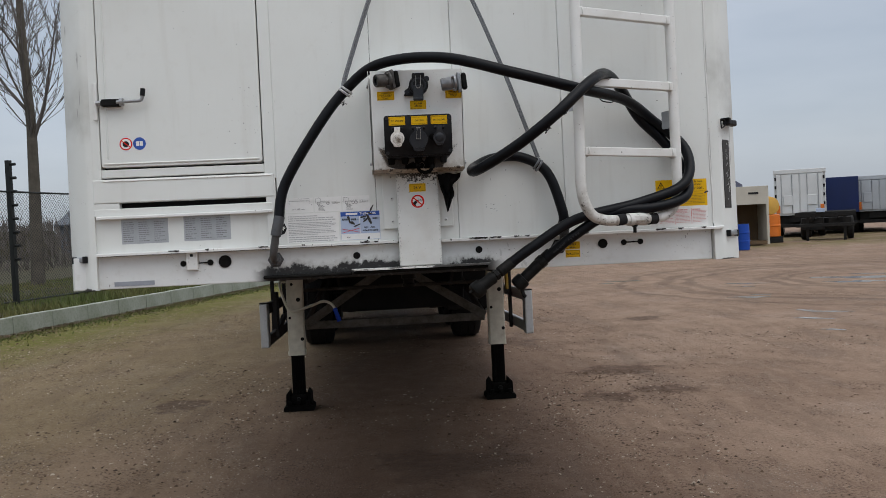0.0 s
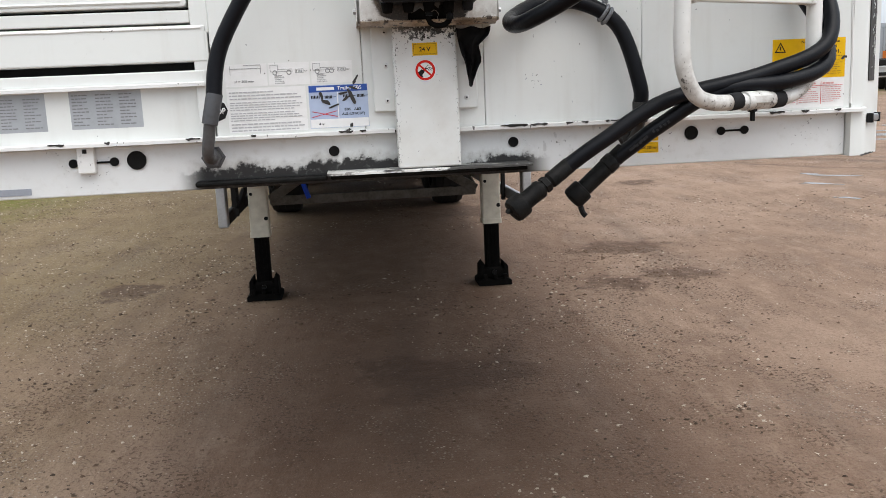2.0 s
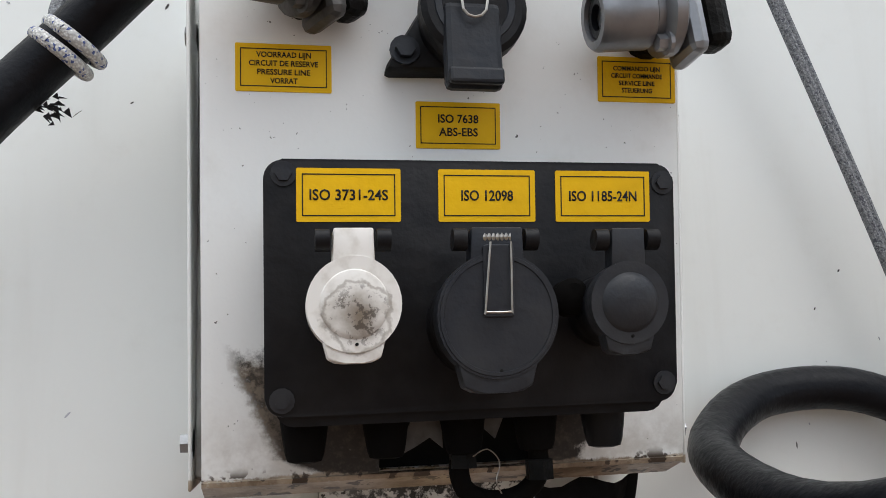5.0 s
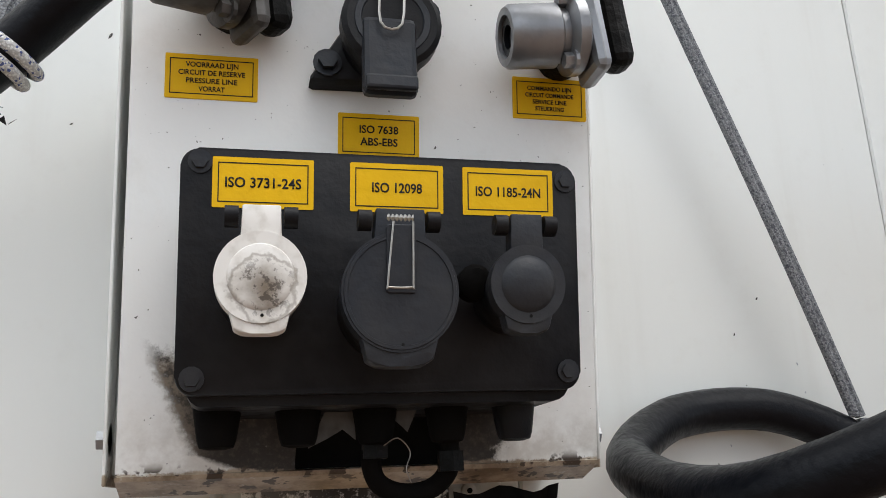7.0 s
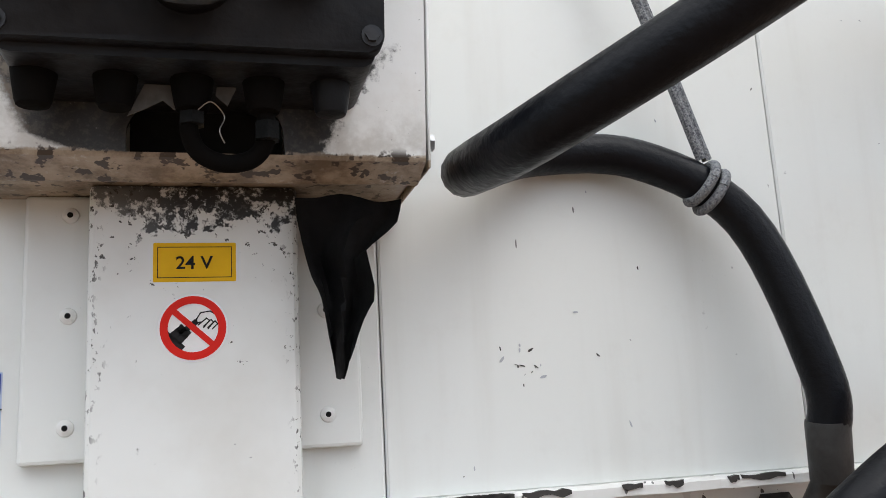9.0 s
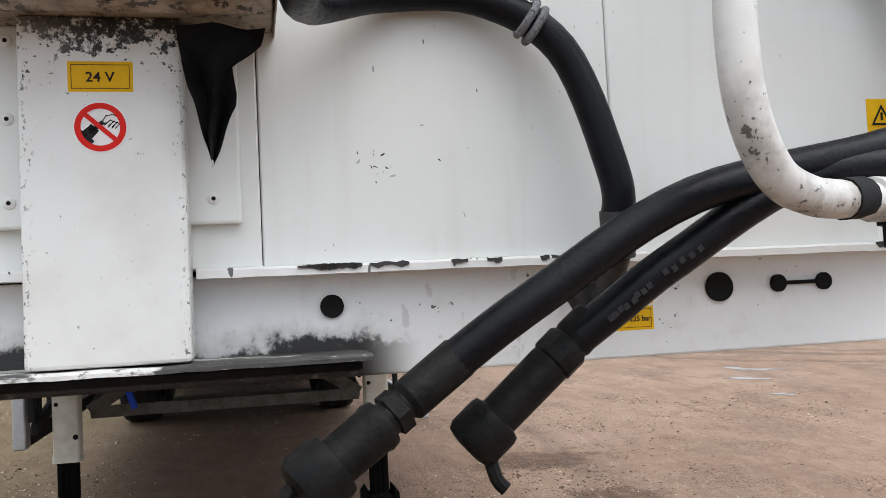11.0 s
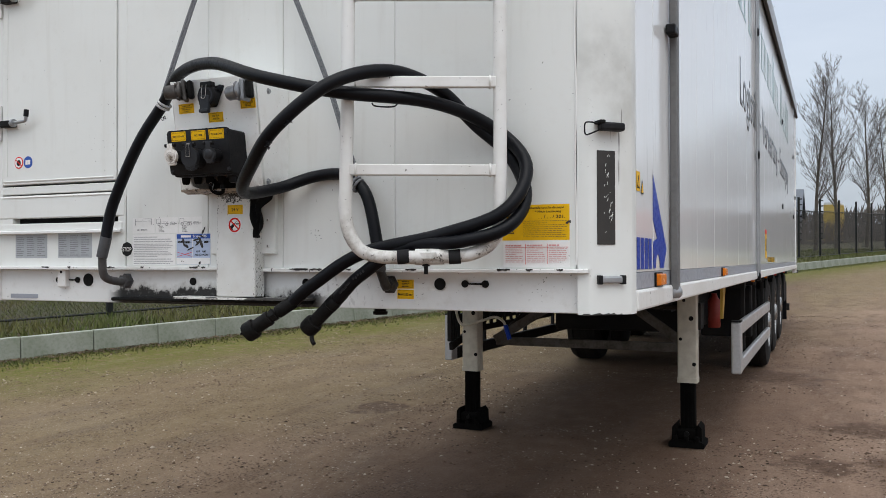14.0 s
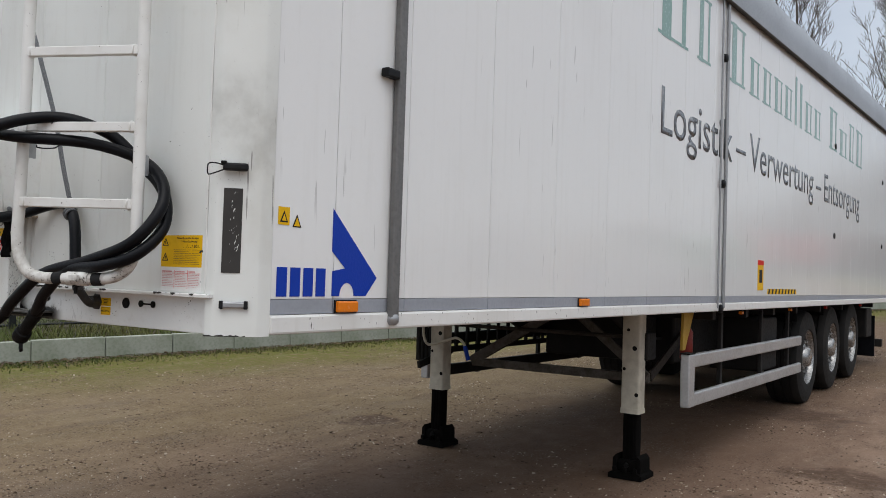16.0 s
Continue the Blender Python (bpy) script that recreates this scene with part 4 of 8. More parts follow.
cover = part("front_cover", leaning(prism([(-0.122, 1.600), (-0.013, 1.600), (-0.012, 1.618), (0.0, 1.642), (0.082, 1.642), (0.092, 1.620), (0.094, 1.600), (0.196, 1.600), (0.196, 1.940), (-0.122, 1.942)], "xz", BY + 0.003, BY)), M_BOX, sockets, "white box cover with sooty lower edge")
for x0, x1, z0, z1 in ((-0.122, -0.1195, 1.600, 1.942), (0.1935, 0.196, 1.600, 1.940), (-0.1195, 0.1935, 1.9385, 1.941)):
    part("cover_side", leaning(box(x0, x1, BY + 0.003, -0.115, z0, z1)), M_BOX, sockets)
part("bottom_flange", prism([(-0.1515, 1.6010), (-0.1500, 1.5980), (-0.121, 1.5890), (-0.118, 1.5890), (-0.117, 1.5920), (-0.120, 1.5930), (-0.1480, 1.6020)], "yz", -0.122, 0.1955), M_BOX, sockets, "rusty folded bottom flange")
part("cover_opening", box(-0.012, 0.093, -0.1285, -0.1225, 1.603, 1.64), M_SEAM, sockets)
for x, z, d in ((-0.1285, 1.625, -1), (-0.1285, 1.90, -1), (0.199, 1.6195, 1), (0.199, 1.90, 1)):
    part("side_bolt", bolt((x, -0.130, z), (d, 0, 0), 0.0065, 0.008), M_STEEL, sockets)

for x0, x1 in ((-0.1305, -0.1285), (0.199, 0.201)):
    part("side_plate", leaning(box(x0, x1, -0.166, -0.02, 1.596, 1.945, 0.0006, seg=1)), M_BOX, sockets)

# black connector housing
HY = -0.246


def tipped(bm):
    """The housing leans with the cover it is screwed to."""
    for v in bm.verts:
        v.co.y -= (v.co.z - 1.65) * 0.15
    return bm


housing = part("connector_housing", tipped(prism(rounded(-0.0830, 0.1495, 1.6395, 1.7745, 0.010, 5), "xz", HY + 0.010, HY, bevel=0.003)), M_BLACK, sockets, "black plastic connector housing with three lids", smooth=True)
part("housing_back", tipped(prism(rounded(-0.0775, 0.1455, 1.634, 1.772, 0.010, 4), "xz", -0.142, HY + 0.010)), M_BLACK, housing, smooth=True)
for x, z in ((-0.0725, 1.7665), (0.1425, 1.7635), (-0.0740, 1.6480), (0.1415, 1.6500)):
    part("screw", tipped(bolt((x, HY, z), (0, -1, 0), 0.0045, 0.003)), M_CAP, housing)
for x0, x1, txt, w in ((-0.0658, -0.0098, "ISO 3731-24S", 0.0420), (0.0110, 0.0661, "ISO 12098", 0.0295), (0.0780, 0.1345, "ISO 1185-24N", 0.0405)):
    st = sticker("connector_sticker", x0, x1, 1.7412, 1.7697, HY, M_YELLOW, housing, "yellow sticker with standard number", M_INK)
    part("lettering", front_text(txt, (x0 + x1 - w) / 2, 1.7528, 0.0055, w, HY - 0.0005), M_INK, st)
    for ob in [st] + list(st.children):
        for v in ob.data.vertices:
            v.co.y -= (v.co.z - 1.65) * 0.15
for i, x in enumerate((-0.061, -0.014, 0.0321, 0.077, 0.1204)):
    part("cable_gland", lathe((x, -0.200, 1.640), (0, 0, -1), [(-0.004, 0.0145), (0.004, 0.0140), (0.014, 0.0125), (0.022, 0.0112), (0.026, 0.0098), (0.027, 0.006)], 16), M_SOOT if i != 4 else M_BLACK, housing, smooth=True)
bm = tube([(0.032, -0.198, 1.616), (0.030, -0.194, 1.603), (0.036, -0.188, 1.590), (0.052, -0.184, 1.584), (0.070, -0.186, 1.587), (0.079, -0.194, 1.599), (0.078, -0.198, 1.618)], 0.0062, 10, 5)
part("cable_loop", bm, M_SOOT, housing, smooth=True)
for x, z in ((0.032, 1.617), (0.079, 1.608)):
    part("loop_nut", lathe((x, -0.197, z), (0, 0, -1), [(0, 0.0085), (0.012, 0.0085)], 6), M_OLDSTEEL, housing)
bm = tube([(0.036, -0.207, 1.612), (0.044, -0.211, 1.616), (0.052, -0.207, 1.608), (0.049, -0.209, 1.598), (0.052, -0.208, 1.590)], 0.0004, 5, 5)
part("wire_twist", bm, M_WIRE, housing)
M_SEAL = worn("dirty_grey_seal", (0.13, 0.125, 0.115), (0.05, 0.045, 0.04), 0.7, fine=90, coarse=30, amount=0.9)
for pts in ([(-0.0076, 1.6125), (0.0050, 1.6390), (0.0210, 1.6390), (0.0214, 1.6170), (0.0136, 1.6235), (0.0040, 1.6180)], [(0.0480, 1.6390), (0.0590, 1.6390), (0.0595, 1.6330), (0.0540, 1.6210), (0.0466, 1.6280)]):
    part("torn_seal", prism(pts, "xz", -0.1910, -0.1895), M_SEAL, housing, "torn grey seal in the opening")


def lid(cx, cz, r, y0, y1, material, label, tongue=0.010, dome=0.35, hinge=True):
    """A hinged round socket lid on its tube."""
    part("socket", tipped(lathe((cx, HY + 0.002, cz), (0, -1, 0), [(0, r * 0.92), (HY - y0, r * 0.92)], 28)), M_BLACK, housing, smooth=True)
    pts = []
    n = 40
    for i in range(n):
        a = 2 * math.pi * i / n
        x, z = r * math.cos(a), r * math.sin(a)
        pts.append((cx + x, cz + z))
    bm = prism(pts, "xz", y0, y1, bevel=0.0015)
    if dome:
        lathe((cx, y1, cz), (0, -1, 0), [(-0.001, r * 0.76), (0.0008, r * 0.70), (0.001 + dome * 0.003, r * 0.60), (0.0013 + dome * 0.006, r * 0.3), (0.0014 + dome * 0.0066, 0)], 28, bm)
    prism([(cx - r * 0.66, cz - r * 0.72), (cx + r * 0.66, cz - r * 0.72), (cx + r * 0.56, cz - r - tongue * 0.5), (cx + r * 0.40, cz - r - tongue * 0.9), (cx + r * 0.2, cz - r - tongue), (cx - r * 0.2, cz - r - tongue), (cx - r * 0.40, cz - r - tongue * 0.9), (cx - r * 0.56, cz - r - tongue * 0.5)], "xz", y0 + 0.001, y1 + 0.001, bm, 0.001)
    prism([(cx - r * 0.45, cz + r * 0.7), (cx + r * 0.45, cz + r * 0.7), (cx + r * 0.42, 1.7295), (cx - r * 0.42, 1.7295)], "xz", y0 + 0.001, y1 + 0.001, bm, 0.001)
    lid_ob = part("socket_lid", tipped(bm), material, housing, label, smooth=True)
    for d in (-1, 1):
        x = cx + d * (r * 0.45 + 0.0045)
        part("hinge_lug", tipped(lathe((x - 0.0035, (y0 + y1) / 2, 1.724), (1, 0, 0), [(0, 0.0055), (0.007, 0.0055)], 14)), M_BLACK, lid_ob, smooth=True)
    part("drain_hole", tipped(lathe((cx + 0.001, y1 + 0.0008, cz - r + 0.004), (0, -1, 0), [(0, 0.0009), (0.0012, 0.0009)], 8)), M_SEAM, lid_ob)
    return lid_ob


lid(-0.0395, 1.6925, 0.0233, -0.281, -0.291, M_WHITECAP, "soiled white plastic socket lid", 0.0048, 0.12)
mid_lid = lid(0.0324, 1.6855, 0.0313, -0.280, -0.2915, M_CAP, "grey-black plastic socket lid with wire clip", 0.0068, 0.0)
part("raised_field", tipped(prism(rounded(0.0245, 0.0405, 1.6845, 1.7205, 0.0015, 2), "xz", -0.291, -0.2927, bevel=0.0006)), M_CAP, mid_lid)
part("lid_rim", tipped(lathe((0.0324, -0.291, 1.6855), (0, -1, 0), [(0, 0.0303), (0.0012, 0.0299), (0.0012, 0.0281), (0.0, 0.0277)], 40, caps=False)), M_CAP, mid_lid, smooth=True)
bm = tube([(0.0280, -0.294, 1.7215), (0.0248, -0.2955, 1.689), (0.0256, -0.2955, 1.6868), (0.0374, -0.2955, 1.6868), (0.0382, -0.2955, 1.689), (0.0385, -0.294, 1.7215)], 0.0006, 6, 4)
part("wire_clip", tipped(bm), M_WIRE, mid_lid)
part("hinge_spring", tipped(lathe((0.0250, -0.288, 1.7245), (1, 0, 0), [(k * 0.0011, 0.0034 if k % 2 else 0.0026) for k in range(14)], 12)), M_WIRE, mid_lid)
lid(0.1035, 1.6910, 0.0213, -0.279, -0.289, M_CAP, "grey-black plastic socket lid", 0.0050, 0.5)
part("socket_bump", tipped(lathe((0.0795, -0.258, 1.697), (0, -1, 0), [(0, 0.010), (0.009, 0.010), (0.012, 0.007), (0.013, 0)], 14)), M_SOOT, housing, smooth=True)

# line labels on the cover
LY = -0.1900


def line_label(x0, x1, z0, z1, lines, h, label):
    st = sticker("line_sticker", x0, x1, z0, z1, LY, M_YELLOW, sockets, label, M_INK)
    n = len(lines)
    for i, (txt, w) in enumerate(lines):
        z = (z0 + z1) / 2 + ((n - 1) / 2 - i) * min((z1 - z0) * 0.82 / n, h * 1.65) - h / 2
        part("lettering", front_text(txt, (x0 + x1 - w) / 2, z, h, w, LY - 0.0005), M_INK, st)
    for ob in [st] + list(st.children):                 # lies on the leaning cover
        for v in ob.data.vertices:
            v.co.y += BY - 0.0003 - (v.co.z - 1.75) * 0.15 - LY


line_label(-0.1005, -0.0406, 1.8409, 1.8709, [("VOORRAAD LIJN", 0.034), ("CIRCUIT DE RESERVE", 0.043), ("PRESSURE LINE", 0.033), ("VORRAT", 0.017)], 0.0033, "yellow pressure line sticker")
line_label(0.0135, 0.0700, 1.8070, 1.8372, [("ISO 7638", 0.027), ("ABS-EBS", 0.026)], 0.0052, "yellow brake socket sticker")
line_label(0.1390, 0.1952, 1.8405, 1.8710, [("COMMANDO LIJN", 0.034), ("CIRCUIT COMMANDE", 0.037), ("SERVICE LINE", 0.026), ("STEUERUNG", 0.022)], 0.003, "yellow service line sticker")


def air_coupling(cx, cz, axis, metal, label):
    """A palm coupling head on a stub: round nozzle along the axis, flanged collar, locking wedge and dark grip."""
    base = BY - (cz - 1.75) * 0.15
    o, d = Vector((cx, base - 0.034, cz)), Vector(axis).normalized()
    q = Vector((0, 0, 1)).cross(d).normalized()
    up = d.cross(q)
    c = part("air_coupling", lathe(o, d, [(-0.010, 0.019), (0.006, 0.0195), (0.008, 0.0225), (0.040, 0.0220), (0.043, 0.0200), (0.043, 0.0150), (0.036, 0.0145), (0.036, 0.0)], 26), metal, sockets, label, smooth=True)
    part("seal_ring", lathe(o + d * 0.0365, d, [(0, 0.0145), (0.004, 0.0135), (0.004, 0.0085), (0.0, 0.0080)], 20, caps=False), M_RUBBER, c, smooth=True)
    part("collar", lathe(o - d * 0.012, d, [(0, 0.024), (0.003, 0.0285), (0.010, 0.0285), (0.013, 0.0235)], 22), metal, c, smooth=True)
    for a in (50, 170, 290):
        e = q * math.cos(radians(a)) + up * math.sin(radians(a))
        part("clamp_bolt", bolt(o + e * 0.0245 - d * 0.002, d, 0.0055, 0.009), metal, c)
    wb = box(-0.020, 0.020, -0.013, 0.0, -0.034, 0.034, 0.006)
    for v in wb.verts:
        v.co = o - d * 0.012 + q * v.co.x + d * v.co.y + up * v.co.z
    part("wedge", wb, metal, c)
    gb = box(-0.012, 0.014, -0.036, -0.018, -0.028, 0.030, 0.007)
    for v in gb.verts:
        v.co = o - d * 0.010 + q * v.co.x + d * v.co.y + up * v.co.z
    part("handle", gb, M_OLDSTEEL, c)
    part("stub", rod((cx + 0.008, base + 0.004, cz), (cx + 0.006, base - 0.032, cz), 0.0165, 14), M_OLDSTEEL, c, smooth=True)
    return c


air_coupling(-0.066, 1.903, (-0.88, -0.45, -0.12), M_DIRTYCAST, "grimy cast-aluminium air coupling head")
air_coupling(0.166, 1.886, (-0.985, 0.02, -0.10), M_CAST, "grey cast-aluminium air coupling head")
EY = BY - 0.020                                       # the cover's face behind the brake socket
ebs = part("brake_socket", prism([(-0.009, 1.852), (0.050, 1.853), (0.086, 1.917), (0.030, 1.917)], "xz", EY + 0.008, EY - 0.012, bevel=0.005), M_BLACK, sockets, "black round brake socket with lid", smooth=True)
part("socket_tube", lathe((0.044, EY - 0.012, 1.882), (0, -1, 0), [(0, 0.030), (0.015, 0.0295), (0.017, 0.0335), (0.029, 0.0335), (0.032, 0.030), (0.032, 0)], 30), M_BLACK, ebs, smooth=True)
part("lid_disc", lathe((0.044, EY - 0.043, 1.882), (0, -1, 0), [(0, 0.026), (0.002, 0.025), (0.002, 0.021), (0.0005, 0.020), (0.0005, 0.0)], 28), M_CAP, ebs, smooth=True)
tongue = part("lid_tongue", box(0.0235, 0.0590, EY - 0.048, EY - 0.036, 1.8275, 1.882, 0.004), M_CAP, ebs)
part("tongue_lip", box(0.0245, 0.0580, EY - 0.053, EY - 0.047, 1.8285, 1.8385, 0.002), M_CAP, tongue)
part("lid_hinge", box(0.022, 0.066, EY - 0.046, EY - 0.024, 1.906, 1.924, 0.004), M_BLACK, ebs)
part("wire_clip", tube([(0.036, EY - 0.050, 1.913), (0.0345, EY - 0.052, 1.8745), (0.0485, EY - 0.052, 1.8745), (0.051, EY - 0.050, 1.913)], 0.0009, 6, 4), M_WIRE, ebs)
for x, z in ((0.0045, 1.8640), (0.074, 1.908)):
    part("fixing_bolt", bolt((x, EY - 0.012, z), (0, -1, 0), 0.0065, 0.007), M_CAP, ebs)

# torn black cloth under the box
def along(table, f):
    """Value at f of a table of (position, value)."""
    for (a, u), (b, v) in zip(table, table[1:]):
        if f <= b:
            return u + (v - u) * (f - a) / (b - a)
    return table[-1][1]


bm = bmesh.new()
rows = []
for i in range(19):
    f = i / 18
    xa = along(((0, 0.104), (0.3, 0.109), (0.6, 0.120), (0.85, 0.129), (1, 0.1335)), f)
    xb = along(((0, 0.190), (0.10, 0.187), (0.20, 0.170), (0.34, 0.156), (0.50, 0.160), (0.62, 0.159), (0.80, 0.147), (1, 0.137)), f)
    rows.append([bm.verts.new((xa + (xb - xa) * k / 10, -0.098 - 0.011 * math.sin(k * 1.15 + i * 0.22) * (0.5 + f) - 0.008 * math.sin(k * 0.5 - i * 0.4), 1.584 - 0.136 * f - 0.003 * math.sin(k * 1.1 + i))) for k in range(11)])
for a, b in zip(rows, rows[1:]):
    for k in range(10):
        bm.faces.new((a[k], a[k + 1], b[k + 1], b[k]))
bmesh.ops.solidify(bm, geom=bm.faces[:], thickness=0.0015)
part("torn_cloth", bm, M_CLOTH, trailer, "torn black cloth hanging below the socket box", smooth=True)

# information stickers
info = sticker("info_sticker", -0.452, -0.262, 1.360, 1.466, FY, M_PAPER, trailer, "white instruction sticker with rows of grey print")
for k in range(4):
    print_lines(info, -0.446, -0.270, 1.437 - 0.0255 * k, 1.460 - 0.0255 * k, (3, 4, 4, 3)[k], FY - 0.0008, M_PALEINK, 0.42, 10 + k)
for x0, x1, head in ((-0.452, -0.352, "H"), (-0.348, -0.250, "one"), (-0.246, -0.146, "two")):
    st = sticker("height_sticker", x0, x1, 1.470, 1.5235, FY, M_PAPER, trailer, "white coupling height sticker with truck outline")
    bm = bmesh.new()
    yy0, yy1 = FY - 0.0013, FY - 0.0006
    zb = 1.500
    if head == "H":
        for a in ((x0 + 0.012, x0 + 0.085, 1.512, 1.513), (x0 + 0.012, x0 + 0.0128, 1.498, 1.520), (x0 + 0.045, x0 + 0.085, 1.520, 1.521), (x0 + 0.085, x0 + 0.0858, 1.500, 1.521)):
            box(a[0], a[1], yy0, yy1, a[2], a[3], bm=bm)
    else:
        for a in ((x0 + 0.004, x0 + 0.022, 1.518, 1.5188), (x0 + 0.004, x0 + 0.0048, 1.502, 1.518), (x0 + 0.022, x0 + 0.0228, 1.504, 1.518), (x0 + 0.004, x0 + 0.058, 1.502, 1.5028), (x0 + 0.022, x0 + 0.056, 1.5075, 1.5083)):
            box(a[0], a[1], yy0, yy1, a[2], a[3], bm=bm)
        for c in ((0.015, 0.049) if head == "one" else (0.015, 0.040, 0.050)):
            for i in range(14):
                a = 2 * math.pi * i / 14
                p0 = (x0 + c + 0.005 * math.cos(a), zb + 0.005 * math.sin(a))
                box(p0[0] - 0.0009, p0[0] + 0.0009, yy0, yy1, p0[1] - 0.0009, p0[1] + 0.0009, bm=bm)
        for a in ((0.064, 0.084, 1.498, 1.4987), (0.064, 0.084, 1.5065, 1.5072), (0.064, 0.0647, 1.498, 1.5072), (0.0833, 0.084, 1.498, 1.5072)):
            box(x0 + a[0], x0 + a[1], yy0, yy1, a[2], a[3], bm=bm)
    part("outline_drawing", bm, M_GREYINK, st)
    if head == "H":
        part("lettering", front_text("H = 300 mm", x0 + 0.022, 1.4795, 0.0055, 0.045, FY - 0.0008), M_GREYINK, st)
    else:
        part("lettering", front_text("1150", x0 + 0.067, 1.500, 0.0046, 0.014, FY - 0.0008), M_GREYINK, st)
        part("lettering", front_text("mm", x0 + 0.0855, 1.5005, 0.0035, 0.008, FY - 0.0008), M_GREYINK, st)
        for i, (txt, w) in enumerate((("BELADEN", 0.018), ("EN CHARGE", 0.022), ("LOADED", 0.016), ("CON CARGA", 0.022), ("CON CARICO", 0.024))):
            part("lettering", front_text(txt, x0 + 0.014, 1.4915 - 0.0046 * i, 0.0028, w, FY - 0.0008), M_GREYINK, st)

stop = part("stop_sticker", prism(disc(-0.478, 1.415, 0.026, 8), "xz", FY, FY - 0.0007), M_INK, trailer, "black octagonal stop sticker")
part("lettering", front_text("STOP", -0.4985, 1.4075, 0.014, 0.041, FY - 0.0009), M_PAPER, stop)

blue = sticker("brake_sticker", -0.2555, -0.1115, 1.3615, 1.4655, FY, M_PALEBLUE, trailer, "blue and white brake system sticker, scratched")
bm = box(-0.2545, -0.1125, FY - 0.0014, FY - 0.0005, 1.449, 1.4645)
part("blue_header", bm, M_BLUEINK, blue)
part("name_bar", box(-0.236, -0.193, FY - 0.0020, FY - 0.0013, 1.4530, 1.4605), M_PAPER, blue)
part("lettering", front_text("Trailer EBS", -0.186, 1.4530, 0.0085, 0.060, FY - 0.0016), M_PAPER, blue)
part("white_field", box(-0.2545, -0.1125, FY - 0.0013, FY - 0.0005, 1.3625, 1.3835), M_PAPER, blue)
part("divider", box(-0.1865, -0.1845, FY - 0.0013, FY - 0.0005, 1.3845, 1.448), M_PAPER, blue)
bm = bmesh.new()
for x0, x1, z in ((-0.250, -0.228, 1.437), (-0.172, -0.150, 1.437), (-0.217, -0.198, 1.436), (-0.138, -0.119, 1.437)):
    for k in range(6):
        xx = x0 + (x1 - x0) * k / 6
        box(xx, xx + 0.0022, FY - 0.0014, FY - 0.0005, z - 0.003, z + 0.004, bm=bm)
    box(x1, x1 + 0.008, FY - 0.0014, FY - 0.0005, z, z + 0.001, bm=bm)
part("drawing", bm, M_INK, blue)
part("lettering", front_text("EBS   ABS", -0.170, 1.4025, 0.0058, 0.040, FY - 0.0008), M_INK, blue)
part("lettering", front_text("ALB (LSV/CDF)", -0.177, 1.3915, 0.0058, 0.056, FY - 0.0008), M_INK, blue)
part("lettering", front_text("4 x", -0.2350, 1.3690, 0.0060, 0.013, FY - 0.0015), M_INK, blue)
bm = bmesh.new()
for d in (1, -1):
    vs = [bm.verts.new((-0.219 + u * 0.031, FY - 0.0015, 1.3955 + d * u * 0.007 + w)) for u, w in ((-1, -0.0006), (1, -0.0006), (1, 0.0008), (-1, 0.0008))]
    bm.faces.new(vs)
part("red_cross", bm, M_REDINK, blue)
# black scratches through the sticker
rng = random.Random(9)
for cx, cz, a, L, w in ((-0.140, 1.476, 60, 0.014, 0.004), (-0.146, 1.456, -20, 0.012, 0.004), (-0.152, 1.436, -65, 0.022, 0.006), (-0.172, 1.445, 10, 0.012, 0.004), (-0.225, 1.440, -75, 0.011, 0.005), (-0.215, 1.424, -30, 0.013, 0.006), (-0.196, 1.414, 20, 0.015, 0.003), (-0.165, 1.432, 35, 0.012, 0.003), (-0.166, 1.352, 20, 0.010, 0.006), (-0.155, 1.3665, 60, 0.006, 0.004)):
    n = 9
    pts = []
    for i in range(n):
        t = 2 * math.pi * i / n
        u, v = L * math.cos(t), w * math.sin(t) * rng.uniform(0.5, 1.2)
        pts.append((cx + u * math.cos(radians(a)) - v * math.sin(radians(a)), cz + u * math.sin(radians(a)) + v * math.cos(radians(a))))
    part("scratch", prism(pts, "xz", FY - 0.0006, FY - 0.0022), M_WEATHERED, blue)

yel = sticker("paint_date_sticker", 0.932, 1.130, 1.430, 1.5305, FY, M_YELLOW, trailer, "yellow painting date sticker with black print")
part("lettering", front_text("Nouvelle couche de laque", 1.010, 1.5190, 0.0060, 0.104, FY - 0.0008), M_INK, yel)
part("lettering", front_text("* Neue Lackierung", 1.030, 1.5080, 0.0060, 0.076, FY - 0.0008), M_INK, yel)
part("lettering", front_text(". . / . . / 201.", 1.040, 1.4915, 0.0090, 0.078, FY - 0.0008), M_INK, yel)
print_lines(yel, 0.995, 1.122, 1.437, 1.487, 9, FY - 0.0008, M_WEATHERED, 0.16, 31)
for zc in (1.510, 1.462):
    bm = bmesh.new()
    for a, b, c, d in (((0.938, zc - 0.013), (0.968, zc - 0.013), (0.9655, zc - 0.0105), (0.9405, zc - 0.0105)), ((0.968, zc - 0.013), (0.953, zc + 0.013), (0.953, zc + 0.0085), (0.964, zc - 0.0105)), ((0.953, zc + 0.013), (0.938, zc - 0.013), (0.942, zc - 0.0105), (0.953, zc + 0.0085))):
        prism([a, b, c, d], "xz", FY - 0.0006, FY - 0.0014, bm)
    box(0.9515, 0.9545, FY - 0.0014, FY - 0.0006, zc - 0.007, zc + 0.003, bm=bm)
    part("warning_triangle", bm, M_INK, yel)
part("blot", prism([(1.118, 1.476), (1.124, 1.474), (1.128, 1.479), (1.134, 1.477), (1.134, 1.484), (1.125, 1.484)], "xz", FY - 0.0006, FY - 0.0018), M_WEATHERED, yel)
